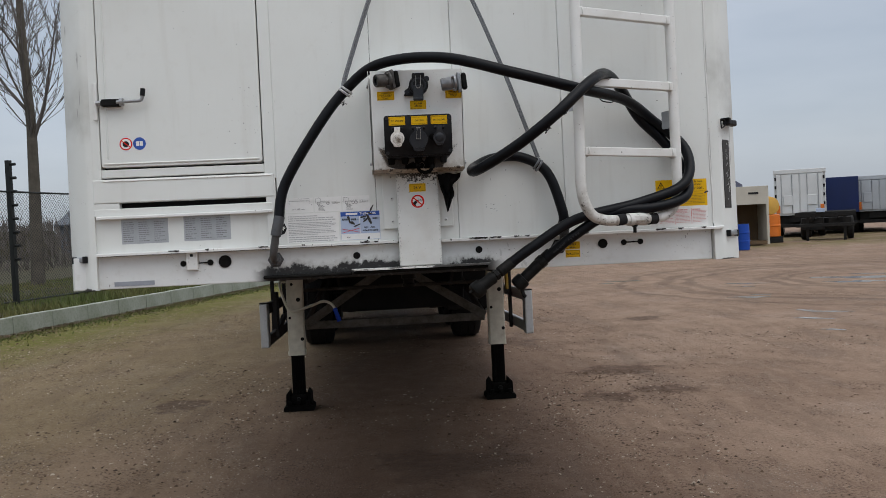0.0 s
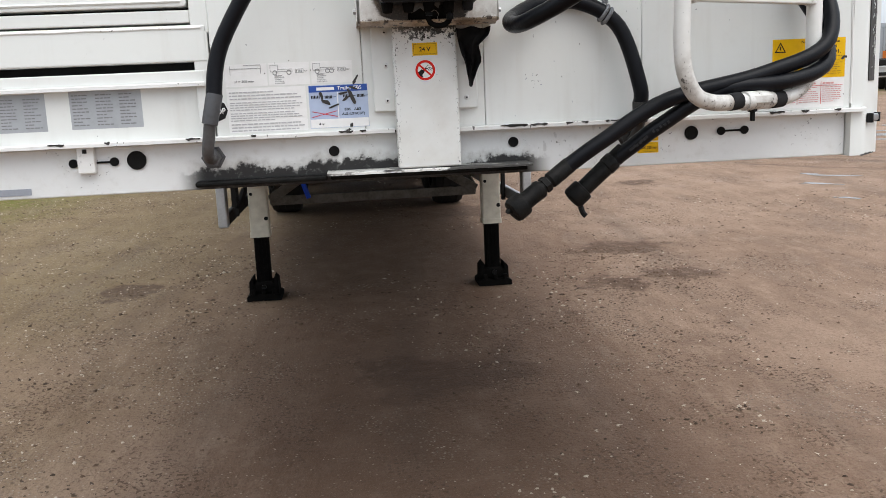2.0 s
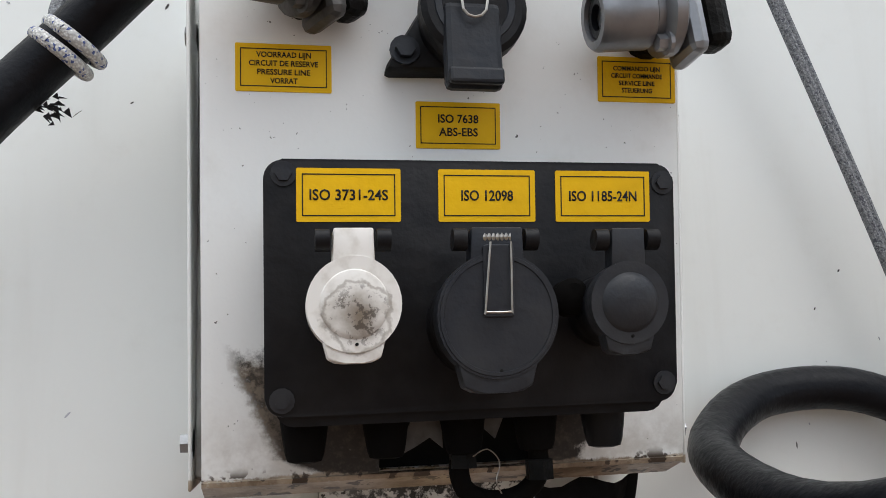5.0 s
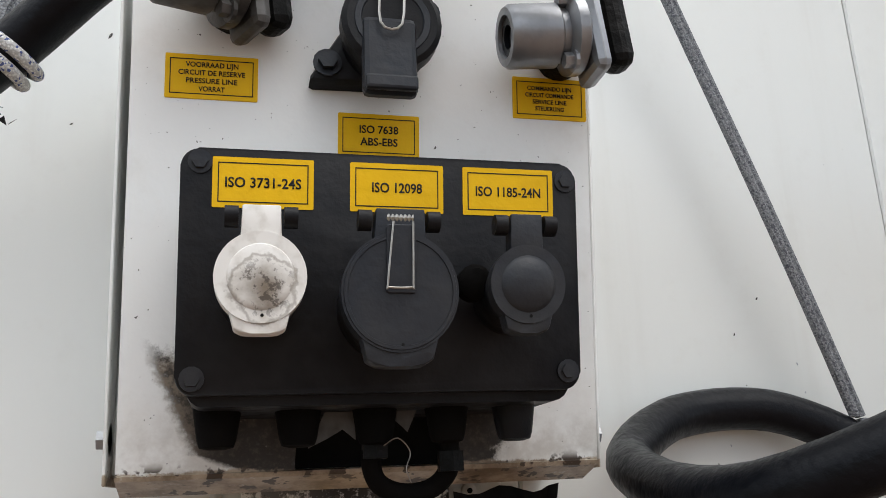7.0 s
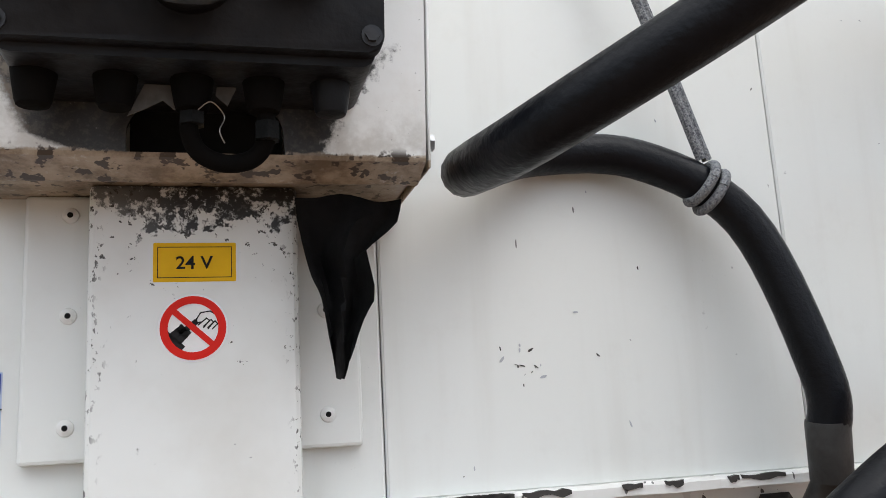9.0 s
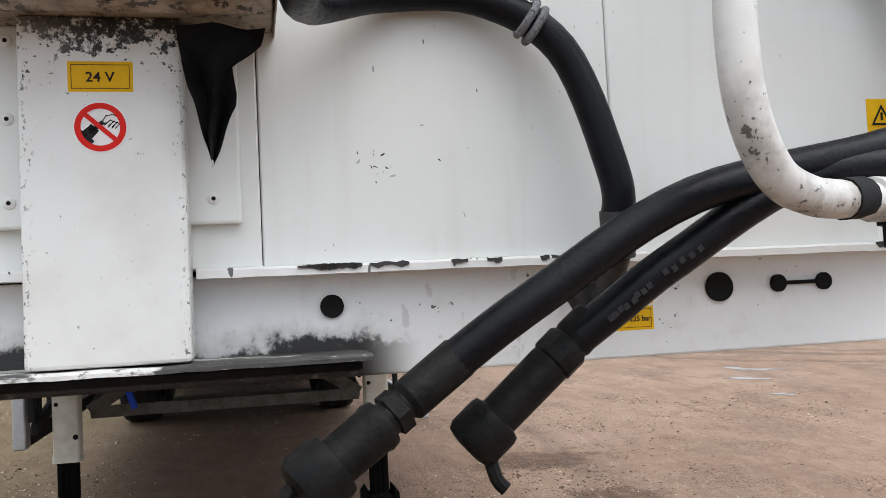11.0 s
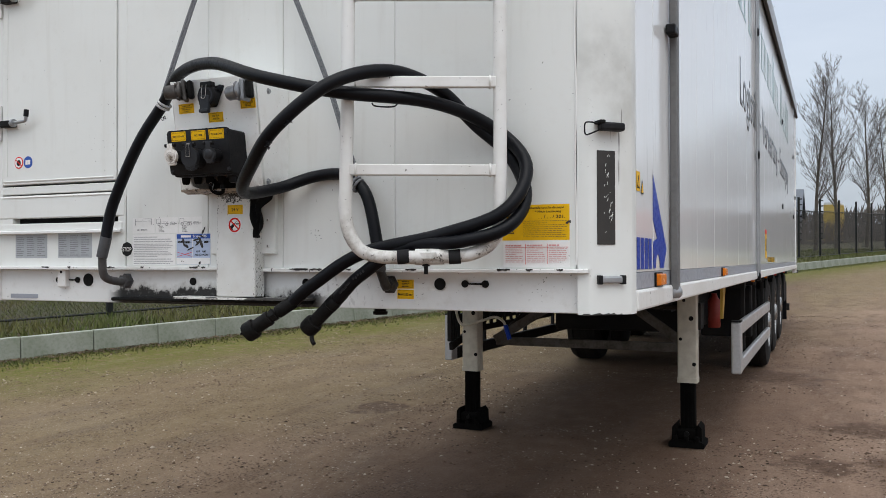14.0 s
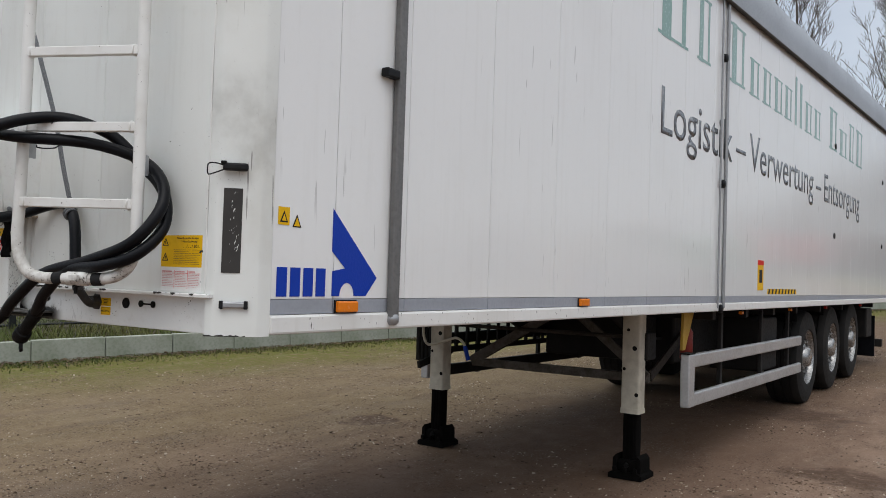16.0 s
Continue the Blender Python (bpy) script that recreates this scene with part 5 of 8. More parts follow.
red = sticker("instruction_sticker", 0.935, 1.130, 1.3545, 1.4275, FY, M_PAPER, trailer, "white instruction sticker with faded red print")
for k in range(3):
    x0 = 0.9415 + 0.0645 * k
    print_lines(red, x0, x0 + 0.054, 1.366, 1.408, 8, FY - 0.0008, M_PINKINK, 0.30, 50 + k)
    print_lines(red, x0, x0 + 0.050, 1.411, 1.420, 1, FY - 0.0008, M_PINKINK, 0.5, 60 + k)
    if k:
        part("red_rule", box(x0 - 0.005, x0 - 0.0042, FY - 0.0014, FY - 0.0006, 1.362, 1.420), M_REDINK, red)
part("red_rule", box(0.940, 1.125, FY - 0.0014, FY - 0.0006, 1.4095, 1.4103), M_REDINK, red)
for z0, z1, txt in ((1.2875, 1.3155, ""), (1.2565, 1.2845, "MAX 225 bar")):
    st = sticker("pressure_sticker", 0.581, 0.637, z0, z1, 0.004, M_YELLOW, sill, "yellow pressure sticker on the sill", M_INK)
    if txt:
        part("lettering", front_text(txt, 0.585, z0 + 0.0105, 0.0065, 0.048, 0.0029), M_INK, st)
    else:
        print_lines(st, 0.597, 0.622, z0 + 0.004, z1 - 0.004, 4, 0.0032, M_INK, 0.45, 70)
for x0, x1, z0, z1 in ((-1.046, -0.880, 1.3845, 1.4740), (-0.824, -0.656, 1.3855, 1.4780)):
    pl = sticker("type_plate", x0, x1, z0, z1, -0.008, M_PLATE, trailer, "grey metal type plate with worn print")
    for k in range(3):
        print_lines(pl, x0 + 0.006 + k * 0.055, x0 + 0.045 + k * 0.055, z0 + 0.006, z1 - 0.008, 10, -0.0088, M_GREYINK, 0.35, 80 + k + int(x0 * 100))
part("reflector_strip", box(-1.083, -0.940, 0.0015, 0.0045, 1.233, 1.249), M_GREYBAND, trailer)
part("sensor_box", box(-0.820, -0.779, -0.016, 0.006, 1.279, 1.345, 0.003), M_EDGE, trailer, "small white box clipped to the sill")
part("sensor_print", box(-0.805, -0.795, -0.0168, -0.0155, 1.328, 1.338), M_INK, trailer)
for cx, ring, fill in ((-1.011, M_REDINK, M_PAPER), (-0.963, M_BLUEINK, M_BLUEINK)):
    d = part("door_sign", prism(disc(cx, 1.7455, 0.0225, 32), "xz", FY - 0.0035, FY - 0.005), ring, door, "round safety sticker on the door")
    if ring is M_REDINK:
        part("white_field", prism(disc(cx, 1.7455, 0.0185, 28), "xz", FY - 0.0045, FY - 0.0056), M_PAPER, d)
        part("dark_shape", prism(disc(cx, 1.7445, 0.0115, 9), "xz", FY - 0.0052, FY - 0.0062), M_INK, d)
        vs = [(cx + u * 0.78 + v * 0.62, 1.7455 - u * 0.62 + v * 0.78) for u, v in ((-0.02, -0.0016), (0.02, -0.0016), (0.02, 0.0016), (-0.02, 0.0016))]
        part("slash", prism(vs, "xz", FY - 0.0055, FY - 0.0068), M_REDINK, d)
    else:
        bm = box(cx - 0.012, cx - 0.001, FY - 0.0058, FY - 0.0045, 1.737, 1.754)
        box(cx + 0.001, cx + 0.012, FY - 0.0058, FY - 0.0045, 1.737, 1.754, bm=bm)
        part("white_shape", bm, M_PAPER, d)

# flecks of scraped paint on the front sheets and the sill
rng = random.Random(17)
flecks = [(0.300, 1.462, 0.014, 9), (0.318, 1.448, 0.010, 5), (0.262, 1.353, 0.016, 7), (1.115, 1.36, 0.03, 6), (0.47, 1.70, 0.10, 7), (0.36, 1.50, 0.12, 7), (-0.30, 1.62, 0.14, 7), (-0.2, 2.0, 0.2, 6), (1.06, 1.85, 0.12, 6), (0.75, 1.75, 0.16, 8), (-0.75, 2.1, 0.25, 6), (-0.75, 1.42, 0.25, 8)]
for cx, cz, spread, count in flecks:
    for i in range(count):
        x, z = cx + rng.gauss(0, spread * 0.55), cz + rng.gauss(0, spread * 0.55)
        r, turn = rng.uniform(0.0006, 0.0019), rng.random() * 3.1
        lx, lz = r * rng.uniform(1, 2.2), r * rng.uniform(0.35, 0.8)
        pts = []
        for k in range(6):
            a = math.pi * k / 3
            u, v = lx * math.cos(a) * rng.uniform(0.7, 1.2), lz * math.sin(a) * rng.uniform(0.7, 1.2)
            pts.append((x + u * math.cos(turn) - v * math.sin(turn), z + u * math.sin(turn) + v * math.cos(turn)))
        if 1.36 < z:
            face = FY - 0.004 if x < -0.53 and z > 1.66 else (-0.008 if x < -0.5 and z < 1.48 else FY)
            part("paint_fleck", prism(pts, "xz", face + 0.001, face - 0.0005), M_WEATHERED if i % 3 else M_PLATE, trailer)

# bare patches along the sill lip
rng = random.Random(29)
for cx, spread, count in ((0.275, 0.035, 7), (0.42, 0.05, 4), (-0.45, 0.2, 6), (0.95, 0.15, 6)):
    for i in range(count):
        x, w = cx + rng.gauss(0, spread), rng.uniform(0.004, 0.022)
        if -1.1 < x < -0.07 or 0.13 < x < 1.15:
            zt = 1.3545 if x < 0 else 1.3495
            pts = [(x - w, zt - 0.004)] + [(x - w + 2 * w * k / 6, zt - rng.uniform(0.0, 0.002)) for k in range(7)] + [(x + w, zt - 0.005)] + [(x + w - 2 * w * k / 5, zt - rng.uniform(0.004, 0.008)) for k in range(1, 5)]
            part("bare_patch", prism(pts, "xz", -0.034, -0.0378), M_WEATHERED, trailer)

# door latches
for z in (1.893, 2.365):
    la = part("door_latch", box(-1.085, -1.020, FY - 0.030, FY, z - 0.013, z + 0.013, 0.004), M_OLDSTEEL, trailer, "dark steel door latch with black knob")
    part("latch_plate", box(-1.118, -1.104, FY - 0.012, FY, z - 0.06, z + 0.075, 0.003), M_EDGE, la)
    part("latch_bar", tube([(-1.03, FY - 0.03, z), (-0.97, FY - 0.034, z + 0.001), (-0.942, FY - 0.036, z + 0.004), (-0.936, FY - 0.038, z + 0.022)], 0.006, 10, 4), M_STEEL, la, smooth=True)
    part("knob", rod((-0.936, FY - 0.038, z + 0.018), (-0.933, FY - 0.038, z + 0.044), 0.009, 12), M_BLACK, la)
    part("guide", lathe((-1.018, FY - 0.03, z), (1, 0, 0), [(0, 0.015), (0.012, 0.015)], 12), M_STEEL, la)
    part("latch_pin", rod((-1.088, FY - 0.02, z), (-1.104, FY - 0.02, z), 0.009, 10), M_STEEL, la)
    part("latch_base", box(-1.092, -1.012, FY - 0.006, FY, z - 0.020, z + 0.020, 0.002), M_EDGE, la)

# marker strip, latch and lug on the chamfered corner post; lug on the other post
def chamfer(bm, sx):
    """Maps a bmesh from (along the chamfer, outwards, up) onto a corner post's slanting face."""
    x0 = XR - 0.092 if sx > 0 else XL + 0.092
    for v in bm.verts:
        u, n = v.co.x, v.co.y
        v.co = Vector((x0 + sx * 0.7071 * (u + n), FY + 0.002 + 0.7071 * (u - n), v.co.z))
    return bm


strip = part("marker_strip", chamfer(box(0.016, 0.073, 0.0, 0.002, 1.4165, 1.677), 1), M_WEATHERED, trailer, "weathered black marker strip, partly peeled")
rng = random.Random(11)
for i in range(26):
    cx, cz, size = 0.050 + rng.gauss(0, 0.009), 1.560 + rng.gauss(0, 0.055), rng.choice((0.2, 0.25, 0.3, 0.4, 0.5, 0.8))
    bm = prism([(cx + rng.uniform(0.25, 1.1) * 0.0024 * size * math.cos(a) + 0.3 * 0.009 * size * math.sin(a), cz + rng.uniform(0.3, 1.3) * 0.010 * size * math.sin(a)) for a in (i_ * math.pi / 5.5 for i_ in range(11))], "xz", 0.0021, 0.0030)
    part("peeled_patch", chamfer(bm, 1), M_FRONT, strip)
la = part("corner_latch", chamfer(box(0.012, 0.088, 0.006, 0.034, 1.729, 1.752, 0.006), 1), M_BLACK, trailer, "black rubber corner latch with wire loop")
part("latch_clip", chamfer(box(0.006, 0.024, 0.0, 0.036, 1.747, 1.757, 0.003), 1), M_OLDSTEEL, la)
part("wire_loop", chamfer(tube([(0.016, 0.02, 1.744), (-0.008, 0.02, 1.750), (-0.030, 0.02, 1.748), (-0.034, 0.02, 1.732), (-0.030, 0.02, 1.715), (-0.008, 0.02, 1.722), (0.016, 0.018, 1.732)], 0.0022, 8, 4), 1), M_BLACK, la)
for sx, u0, u1, z in ((1, 0.020, 0.094, 1.319), (-1, 0.012, 0.092, 1.335)):
    lug = part("lashing_lug", chamfer(box(u0, u1, 0.0, 0.014, z - 0.010, z + 0.010, 0.005), sx), M_STEEL, trailer, "grey lashing lug")
    for uu in (u0, u1):
        part("lug_end", chamfer(box(uu - 0.006, uu + 0.006, 0.0, 0.016, z - 0.0125, z + 0.0125, 0.002), sx), M_BLACK, lug)

rng = random.Random(23)
for sx, u0, u1 in ((1, -0.03, 0.095), (-1, -0.04, 0.05)):
    pts = [(u0, 1.2215)] + [(u0 + (u1 - u0) * k / 14, 1.2225 + rng.uniform(0.0, 0.006) * (1.6 if 4 < k < 12 else 0.7)) for k in range(15)] + [(u1, 1.2215)]
    part("rusty_edge", chamfer(prism(pts, "xz", -0.0005, 0.0012), sx), M_WEATHERED, trailer, "dark rusty lower edge")

# ladder: two bent tube rails and rungs
def lad_y(x):
    return -0.300 + (x - 0.589) * 0.40


def lad_x(x):
    return 0.589 + (x - 0.600) * 1.041


ladder = part("ladder", tube([(lad_x(a), lad_y(lad_x(a)), c) for a, c in ((0.600, 3.55), (0.600, 2.6), (0.597, 1.95), (0.592, 1.60), (0.590, 1.52), (0.598, 1.455), (0.625, 1.405), (0.665, 1.386), (0.72, 1.382), (0.84, 1.384), (0.90, 1.392), (0.945, 1.42), (0.965, 1.47), (0.968, 1.55), (0.968, 2.0), (0.966, 2.6), (0.966, 3.55))], 0.0185, 14, 5), M_LADDER, trailer, "white tubular access ladder, paint worn", smooth=True)
for z in (1.622, 1.862, 2.102, 2.342, 2.582, 2.822, 3.062, 3.302):
    a, b = Vector((0.592, lad_y(0.592) - 0.004, z)), Vector((0.964, lad_y(0.964) - 0.004, z - 0.004))
    d = (b - a).normalized()
    bm = box(0, (b - a).length, -0.012, 0.012, -0.015, 0.015, 0.003)
    for v in bm.verts:
        v.co = a + Vector((d.x, d.y, d.z)) * v.co.x + Vector((-d.y, d.x, 0)) * v.co.y + Vector((0, 0, v.co.z))
    part("rung", bm, M_LADDER, ladder)
    for e, sgn in ((a, 1), (b, -1)):
        ring = [e + d * sgn * 0.017 + Vector((-d.y, d.x, 0)) * 0.0135 * math.cos(t) + Vector((0, 0, 0.0165 * math.sin(t))) for t in (2 * math.pi * k / 14 for k in range(15))]
        part("weld", tube(ring, 0.0036, 6, 1), M_LADDER, ladder, smooth=True)
for xa, xb in ((0.712, 0.742), (0.842, 0.872)):
    part("black_tape", rod((xa, lad_y(xa), 1.3825), (xb, lad_y(xb), 1.3845), 0.0205, 14), M_CLOTH, ladder, "wound black tape", smooth=True)
part("joint_sleeve", rod((0.757, lad_y(0.757), 1.383), (0.830, lad_y(0.83), 1.384), 0.0225, 14), M_LADDER, ladder, smooth=True)
part("sleeve_plate", box(0.765, 0.822, lad_y(0.79) - 0.027, lad_y(0.79) - 0.015, 1.377, 1.396, 0.002), M_LADDER, ladder)
part("lock_pin", lathe((0.784, lad_y(0.784), 1.366), (0, 0, -1), [(0, 0.011), (0.008, 0.011), (0.009, 0.006), (0.030, 0.006)], 10), M_OLDSTEEL, ladder)
for x, z in ((0.589, 1.80), (0.972, 1.745)):         # small eye plates welded on, pointing back at a slant
    c = Vector((x, lad_y(x), z))
    d, q = Vector((-0.45, 0.89, 0)), Vector((0.89, 0.45, 0))
    bm = prism(rounded(0.012, 0.060, -0.032, 0.032, 0.004, 2), "xz", -0.002, 0.002)
    prism(disc(0.044, 0.0, 0.005, 12), "xz", -0.0026, 0.0026, bm)
    for v in bm.verts:
        v.co = c + d * v.co.x + q * v.co.y + Vector((0, 0, v.co.z))
    part("ladder_tab", bm, M_PLATE, ladder, "small plate with a hole on the ladder rail")
for x in (0.589, 0.972):
    part("ladder_stay", box(x - 0.014, x + 0.003, lad_y(x), FY, 3.17, 3.23, 0.003), M_LADDER, ladder)

M_FERRULE = worn("dark_grey_ferrule", (0.085, 0.087, 0.092), (0.035, 0.035, 0.037), 0.45, 0.3, fine=60, spec=0.4)
M_ELBOW = worn("dull_grey_elbow_steel", (0.115, 0.115, 0.118), (0.055, 0.054, 0.053), 0.5, 0.2, fine=60, coarse=14, amount=0.9)
M_DIRTYSTEEL = worn("oily_dark_steel", (0.050, 0.049, 0.048), (0.020, 0.019, 0.018), 0.5, 0.2, fine=60, coarse=18, amount=0.9)

# hydraulic hoses with couplings
HOSE_A = [(-0.5, -0.045, 1.302), (-0.494, -0.11, 1.322), (-0.483, -0.135, 1.393), (-0.44, -0.124, 1.568), (-0.316, -0.138, 1.763), (-0.212, -0.136, 1.89), (-0.088, -0.199, 1.966), (0.123, -0.302, 1.959), (0.358, -0.387, 1.881), (0.582, -0.349, 1.828), (0.782, -0.18, 1.813), (0.918, -0.068, 1.751),
          (1.028, -0.092, 1.637), (0.994, -0.164, 1.509), (0.818, -0.195, 1.444), (0.581, -0.213, 1.394), (0.420, -0.215, 1.305), (0.338, -0.205, 1.249)]
HOSE_B = [(0.56, -0.03, 1.297), (0.564, -0.07, 1.325), (0.557, -0.085, 1.434), (0.511, -0.067, 1.575), (0.422, -0.045, 1.637), (0.316, -0.046, 1.637), (0.232, -0.126, 1.597), (0.229, -0.291, 1.575), (0.348, -0.411, 1.639), (0.468, -0.468, 1.727), (0.601, -0.412, 1.84), (0.697, -0.263, 1.891),
          (0.788, -0.134, 1.853), (0.867, -0.068, 1.761), (0.965, -0.048, 1.669), (1.024, -0.085, 1.554), (0.998, -0.16, 1.464), (0.88, -0.202, 1.425), (0.708, -0.203, 1.41), (0.568, -0.193, 1.334), (0.505, -0.178, 1.288), (0.463, -0.165, 1.256)]


def hydraulic_hose(pts, fit, tip, crimp, first, steel, tab, elbow, label):
    low, high = Vector(crimp[0]), Vector(crimp[1])
    h = part("hydraulic_hose", tube([high - (high - low) * 0.2] + pts[first:], 0.0185, 14, 7), M_RUBBER, trailer, label, smooth=True)
    p, q = Vector(pts[-1]), Vector(tip)
    d = (q - p).normalized()
    L = (q - p).length
    for name, label, shape, n in steel:
        part(name, lathe(p, d, [(L * f, r) for f, r in shape], n), M_OLDSTEEL, h, label, smooth=n > 6)
    part("dust_tab", tube([q - d * 0.010 + Vector(tab) * 0.35, q + Vector(tab) * 0.75, q + Vector(tab)], 0.0068, 8, 3, radii=None), M_OLDSTEEL, h, smooth=True)
    f = Vector(fit)
    part("port_nut", lathe(f + Vector((0, 0.01, 0)), (0, -1, 0), [(0, 0.030), (0.008, 0.030), (0.010, 0.023), (0.03, 0.023)], 6), elbow, h)
    part("washer", lathe(f + Vector((0, 0.010, 0)), (0, -1, 0), [(0, 0.0345), (0.0035, 0.0345), (0.0045, 0.030)], 6), M_PLATE, h)
    part("elbow", tube([f] + [Vector(q) for q in pts[:first - 1]] + [low + (high - low) * 0.1], 0.0140, 12, 5), elbow, h, smooth=True)
    part("hose_ferrule", lathe(low, high - low, [(0, 0.0145), (0.001, 0.0183), ((high - low).length - 0.004, 0.0192), ((high - low).length, 0.0187)], 18), M_FERRULE if elbow is M_ELBOW else M_DIRTYSTEEL, h, "dark grey crimped ferrule", smooth=True)
    return h


STEEL_A = [("crimp_sleeve", "worn steel crimp sleeve", [(-0.06, 0.0190), (-0.05, 0.0200), (0.30, 0.0195), (0.33, 0.0150), (0.36, 0.0150)], 18),
           ("swivel_nut", "", [(0.345, 0.0165), (0.355, 0.0205), (0.43, 0.0205), (0.44, 0.0165)], 6),
           ("coupling", "greasy steel screw coupling", [(0.42, 0.0160), (0.47, 0.0165), (0.475, 0.0220), (0.52, 0.0235), (0.55, 0.0220), (0.78, 0.0215), (0.79, 0.0285), (0.83, 0.0300), (0.96, 0.0300), (1.0, 0.0265), (1.02, 0.0150)], 22)]
STEEL_B = [("crimp_sleeve", "worn steel crimp sleeve", [(-0.27, 0.0190), (-0.26, 0.0204), (-0.06, 0.0208), (-0.03, 0.0190)], 18),
           ("swivel_nut", "", [(-0.03, 0.0200), (0.0, 0.0235), (0.16, 0.0235), (0.18, 0.0205)], 8),
           ("coupling", "greasy steel screw coupling", [(0.16, 0.0200), (0.20, 0.0212), (0.70, 0.0205), (0.72, 0.0270), (0.76, 0.0285), (0.95, 0.0285), (1.0, 0.0250), (1.02, 0.0140)], 22)]
hose_a = hydraulic_hose(HOSE_A, (-0.50, 0.0, 1.302), (0.200, -0.240, 1.156), ((-0.481, -0.134, 1.385), (-0.464, -0.131, 1.455)), 3, STEEL_A, (-0.012, -0.008, 0.004), M_ELBOW, "thick black hydraulic hose looped over the ladder")
hose_b = hydraulic_hose(HOSE_B, (0.556, 0.0, 1.300), (0.361, -0.160, 1.166), ((0.5627, -0.073, 1.341), (0.559, -0.082, 1.393)), 2, STEEL_B, (0.032, -0.010, -0.040), M_DIRTYSTEEL, "thick black hydraulic hose looped over the ladder")
rng = random.Random(3)                                  # ragged flakes of rubber where the cover is scuffed
bm = bmesh.new()
line = smooth_line(HOSE_B, 12)
for i in range(46):
    f = rng.choice((8.72, 8.80, 9.25, 11.1)) + rng.gauss(0, 0.035)
    p = line[int(f * 12)]
    side = Vector((0.35, -0.2, -0.85)).normalized() * (0.0180 + rng.uniform(-0.001, 0.003))
    q = p + side + Vector((rng.gauss(0, 0.003), rng.gauss(0, 0.005), rng.gauss(0, 0.002)))
    lathe(q, (rng.uniform(-1, 1), rng.uniform(-1, 1), rng.uniform(-1, 0.2)), [(-0.004, 0.0008), (0.0, rng.uniform(0.0015, 0.003)), (rng.uniform(0.004, 0.008), 0.0006)], 5, bm)
tagged(part("rubber_scuff", bm, M_RUBBER, hose_b, "ragged scuffed rubber"), kind="stuff")
bm = bmesh.new()                                        # worn white print on the rubber
u = (line[-6] - line[-22]).normalized()
side = u.cross(Vector((0.3, 1, 0.2))).normalized()
out = side.cross(u)
if out.y > 0:
    out = -out
for k in range(16):
    p = line[-27 + k] + out * 0.0183
    if k in (5, 6, 11):
        continue
    bm2 = box(-0.0028, 0.0028, -0.0015, 0.0015, -0.0012, 0.0018)
    for v in bm2.verts:
        v.co = p + u * (v.co.x + 0.001 * math.sin(k * 5.1)) + side * (v.co.z * 2 + 0.0015 * math.sin(k * 2.7)) + out * v.co.y
    bm = join([bm, bm2])
part("worn_print", bm, worn("rubbed_grey_print", (0.026, 0.026, 0.028), (0.007, 0.007, 0.008), 0.7, fine=160, amount=0.9), hose_b, "rubbed pale print along the rubber")
part("wire_hook", tube([(0.660, -0.300, 1.800), (0.668, -0.302, 1.792), (0.690, -0.290, 1.789), (0.712, -0.270, 1.792), (0.716, -0.258, 1.802)], 0.0022, 6, 4), M_BLACK, hose_a, "black wire loop under the hose")


def double_rope(pts, knot, axis, material, kmat, label):
    r = part("rope", tube([Vector(p) + Vector((0.004, 0, 0)) for p in pts], 0.0045, 8, 5), material, trailer, label, smooth=True)
    part("rope_strand", tube([Vector(p) - Vector((0.004, 0.003, 0)) for p in pts], 0.0045, 8, 5), material, r, smooth=True)
    k, a = Vector(knot), Vector(axis).normalized()
    u, w = frame_of(a)
    bm = bmesh.new()
    for s in (-0.005, 0.007):
        ring = [k + a * (s + 0.003 * math.sin(t)) + (u * math.cos(t) + w * math.sin(t)) * 0.0198 for t in (2 * math.pi * i / 30 for i in range(31))]
        tube(ring, 0.0046, 12, 1, bm)
    part("knot", bm, kmat, r, smooth=True)
    return r


rng = random.Random(31)                                 # frayed scrap of tape behind the hose
bm = bmesh.new()
for i in range(34):
    x, z = -0.224 + rng.gauss(0, 0.0055), 1.846 + rng.gauss(0, 0.0045)
    a, L, w = radians(rng.uniform(-60, 40)), rng.uniform(0.003, 0.008), rng.uniform(0.0012, 0.0035)
    prism([(x, z), (x + w, z + w), (x + L * math.cos(a), z + L * math.sin(a))], "xz", -0.118 - 0.0004 * i, -0.1186 - 0.0004 * i, bm)
part("frayed_tape", bm, M_CLOTH, hose_a, "frayed scrap of black tape")
HOOK = (0.065, -0.055, 2.66)
double_rope([HOOK, (-0.03, -0.085, 2.43), (-0.112, -0.105, 2.22), (-0.205, -0.125, 1.955), (-0.216, -0.134, 1.905)], (-0.212, -0.134, 1.886), (0.7, -0.1, 0.65), M_ROPE, M_WHITEROPE, "grey braided rope holding up a hose")
double_rope([HOOK, (0.20, -0.085, 2.34), (0.272, -0.085, 2.19), (0.373, -0.07, 1.940), (0.432, -0.068, 1.77), (0.480, -0.062, 1.632)], (0.478, -0.064, 1.606), (0.75, 0, -0.65), M_ROPE, M_ROPE, "grey braided rope holding up a hose")
hook = part("rope_hook", tube([(0.065, FY, 2.70), (0.065, -0.05, 2.705), (0.065, -0.075, 2.68), (0.065, -0.06, 2.65), (0.065, -0.045, 2.655)], 0.007, 8, 4), M_STEEL, trailer, "steel rope hook")

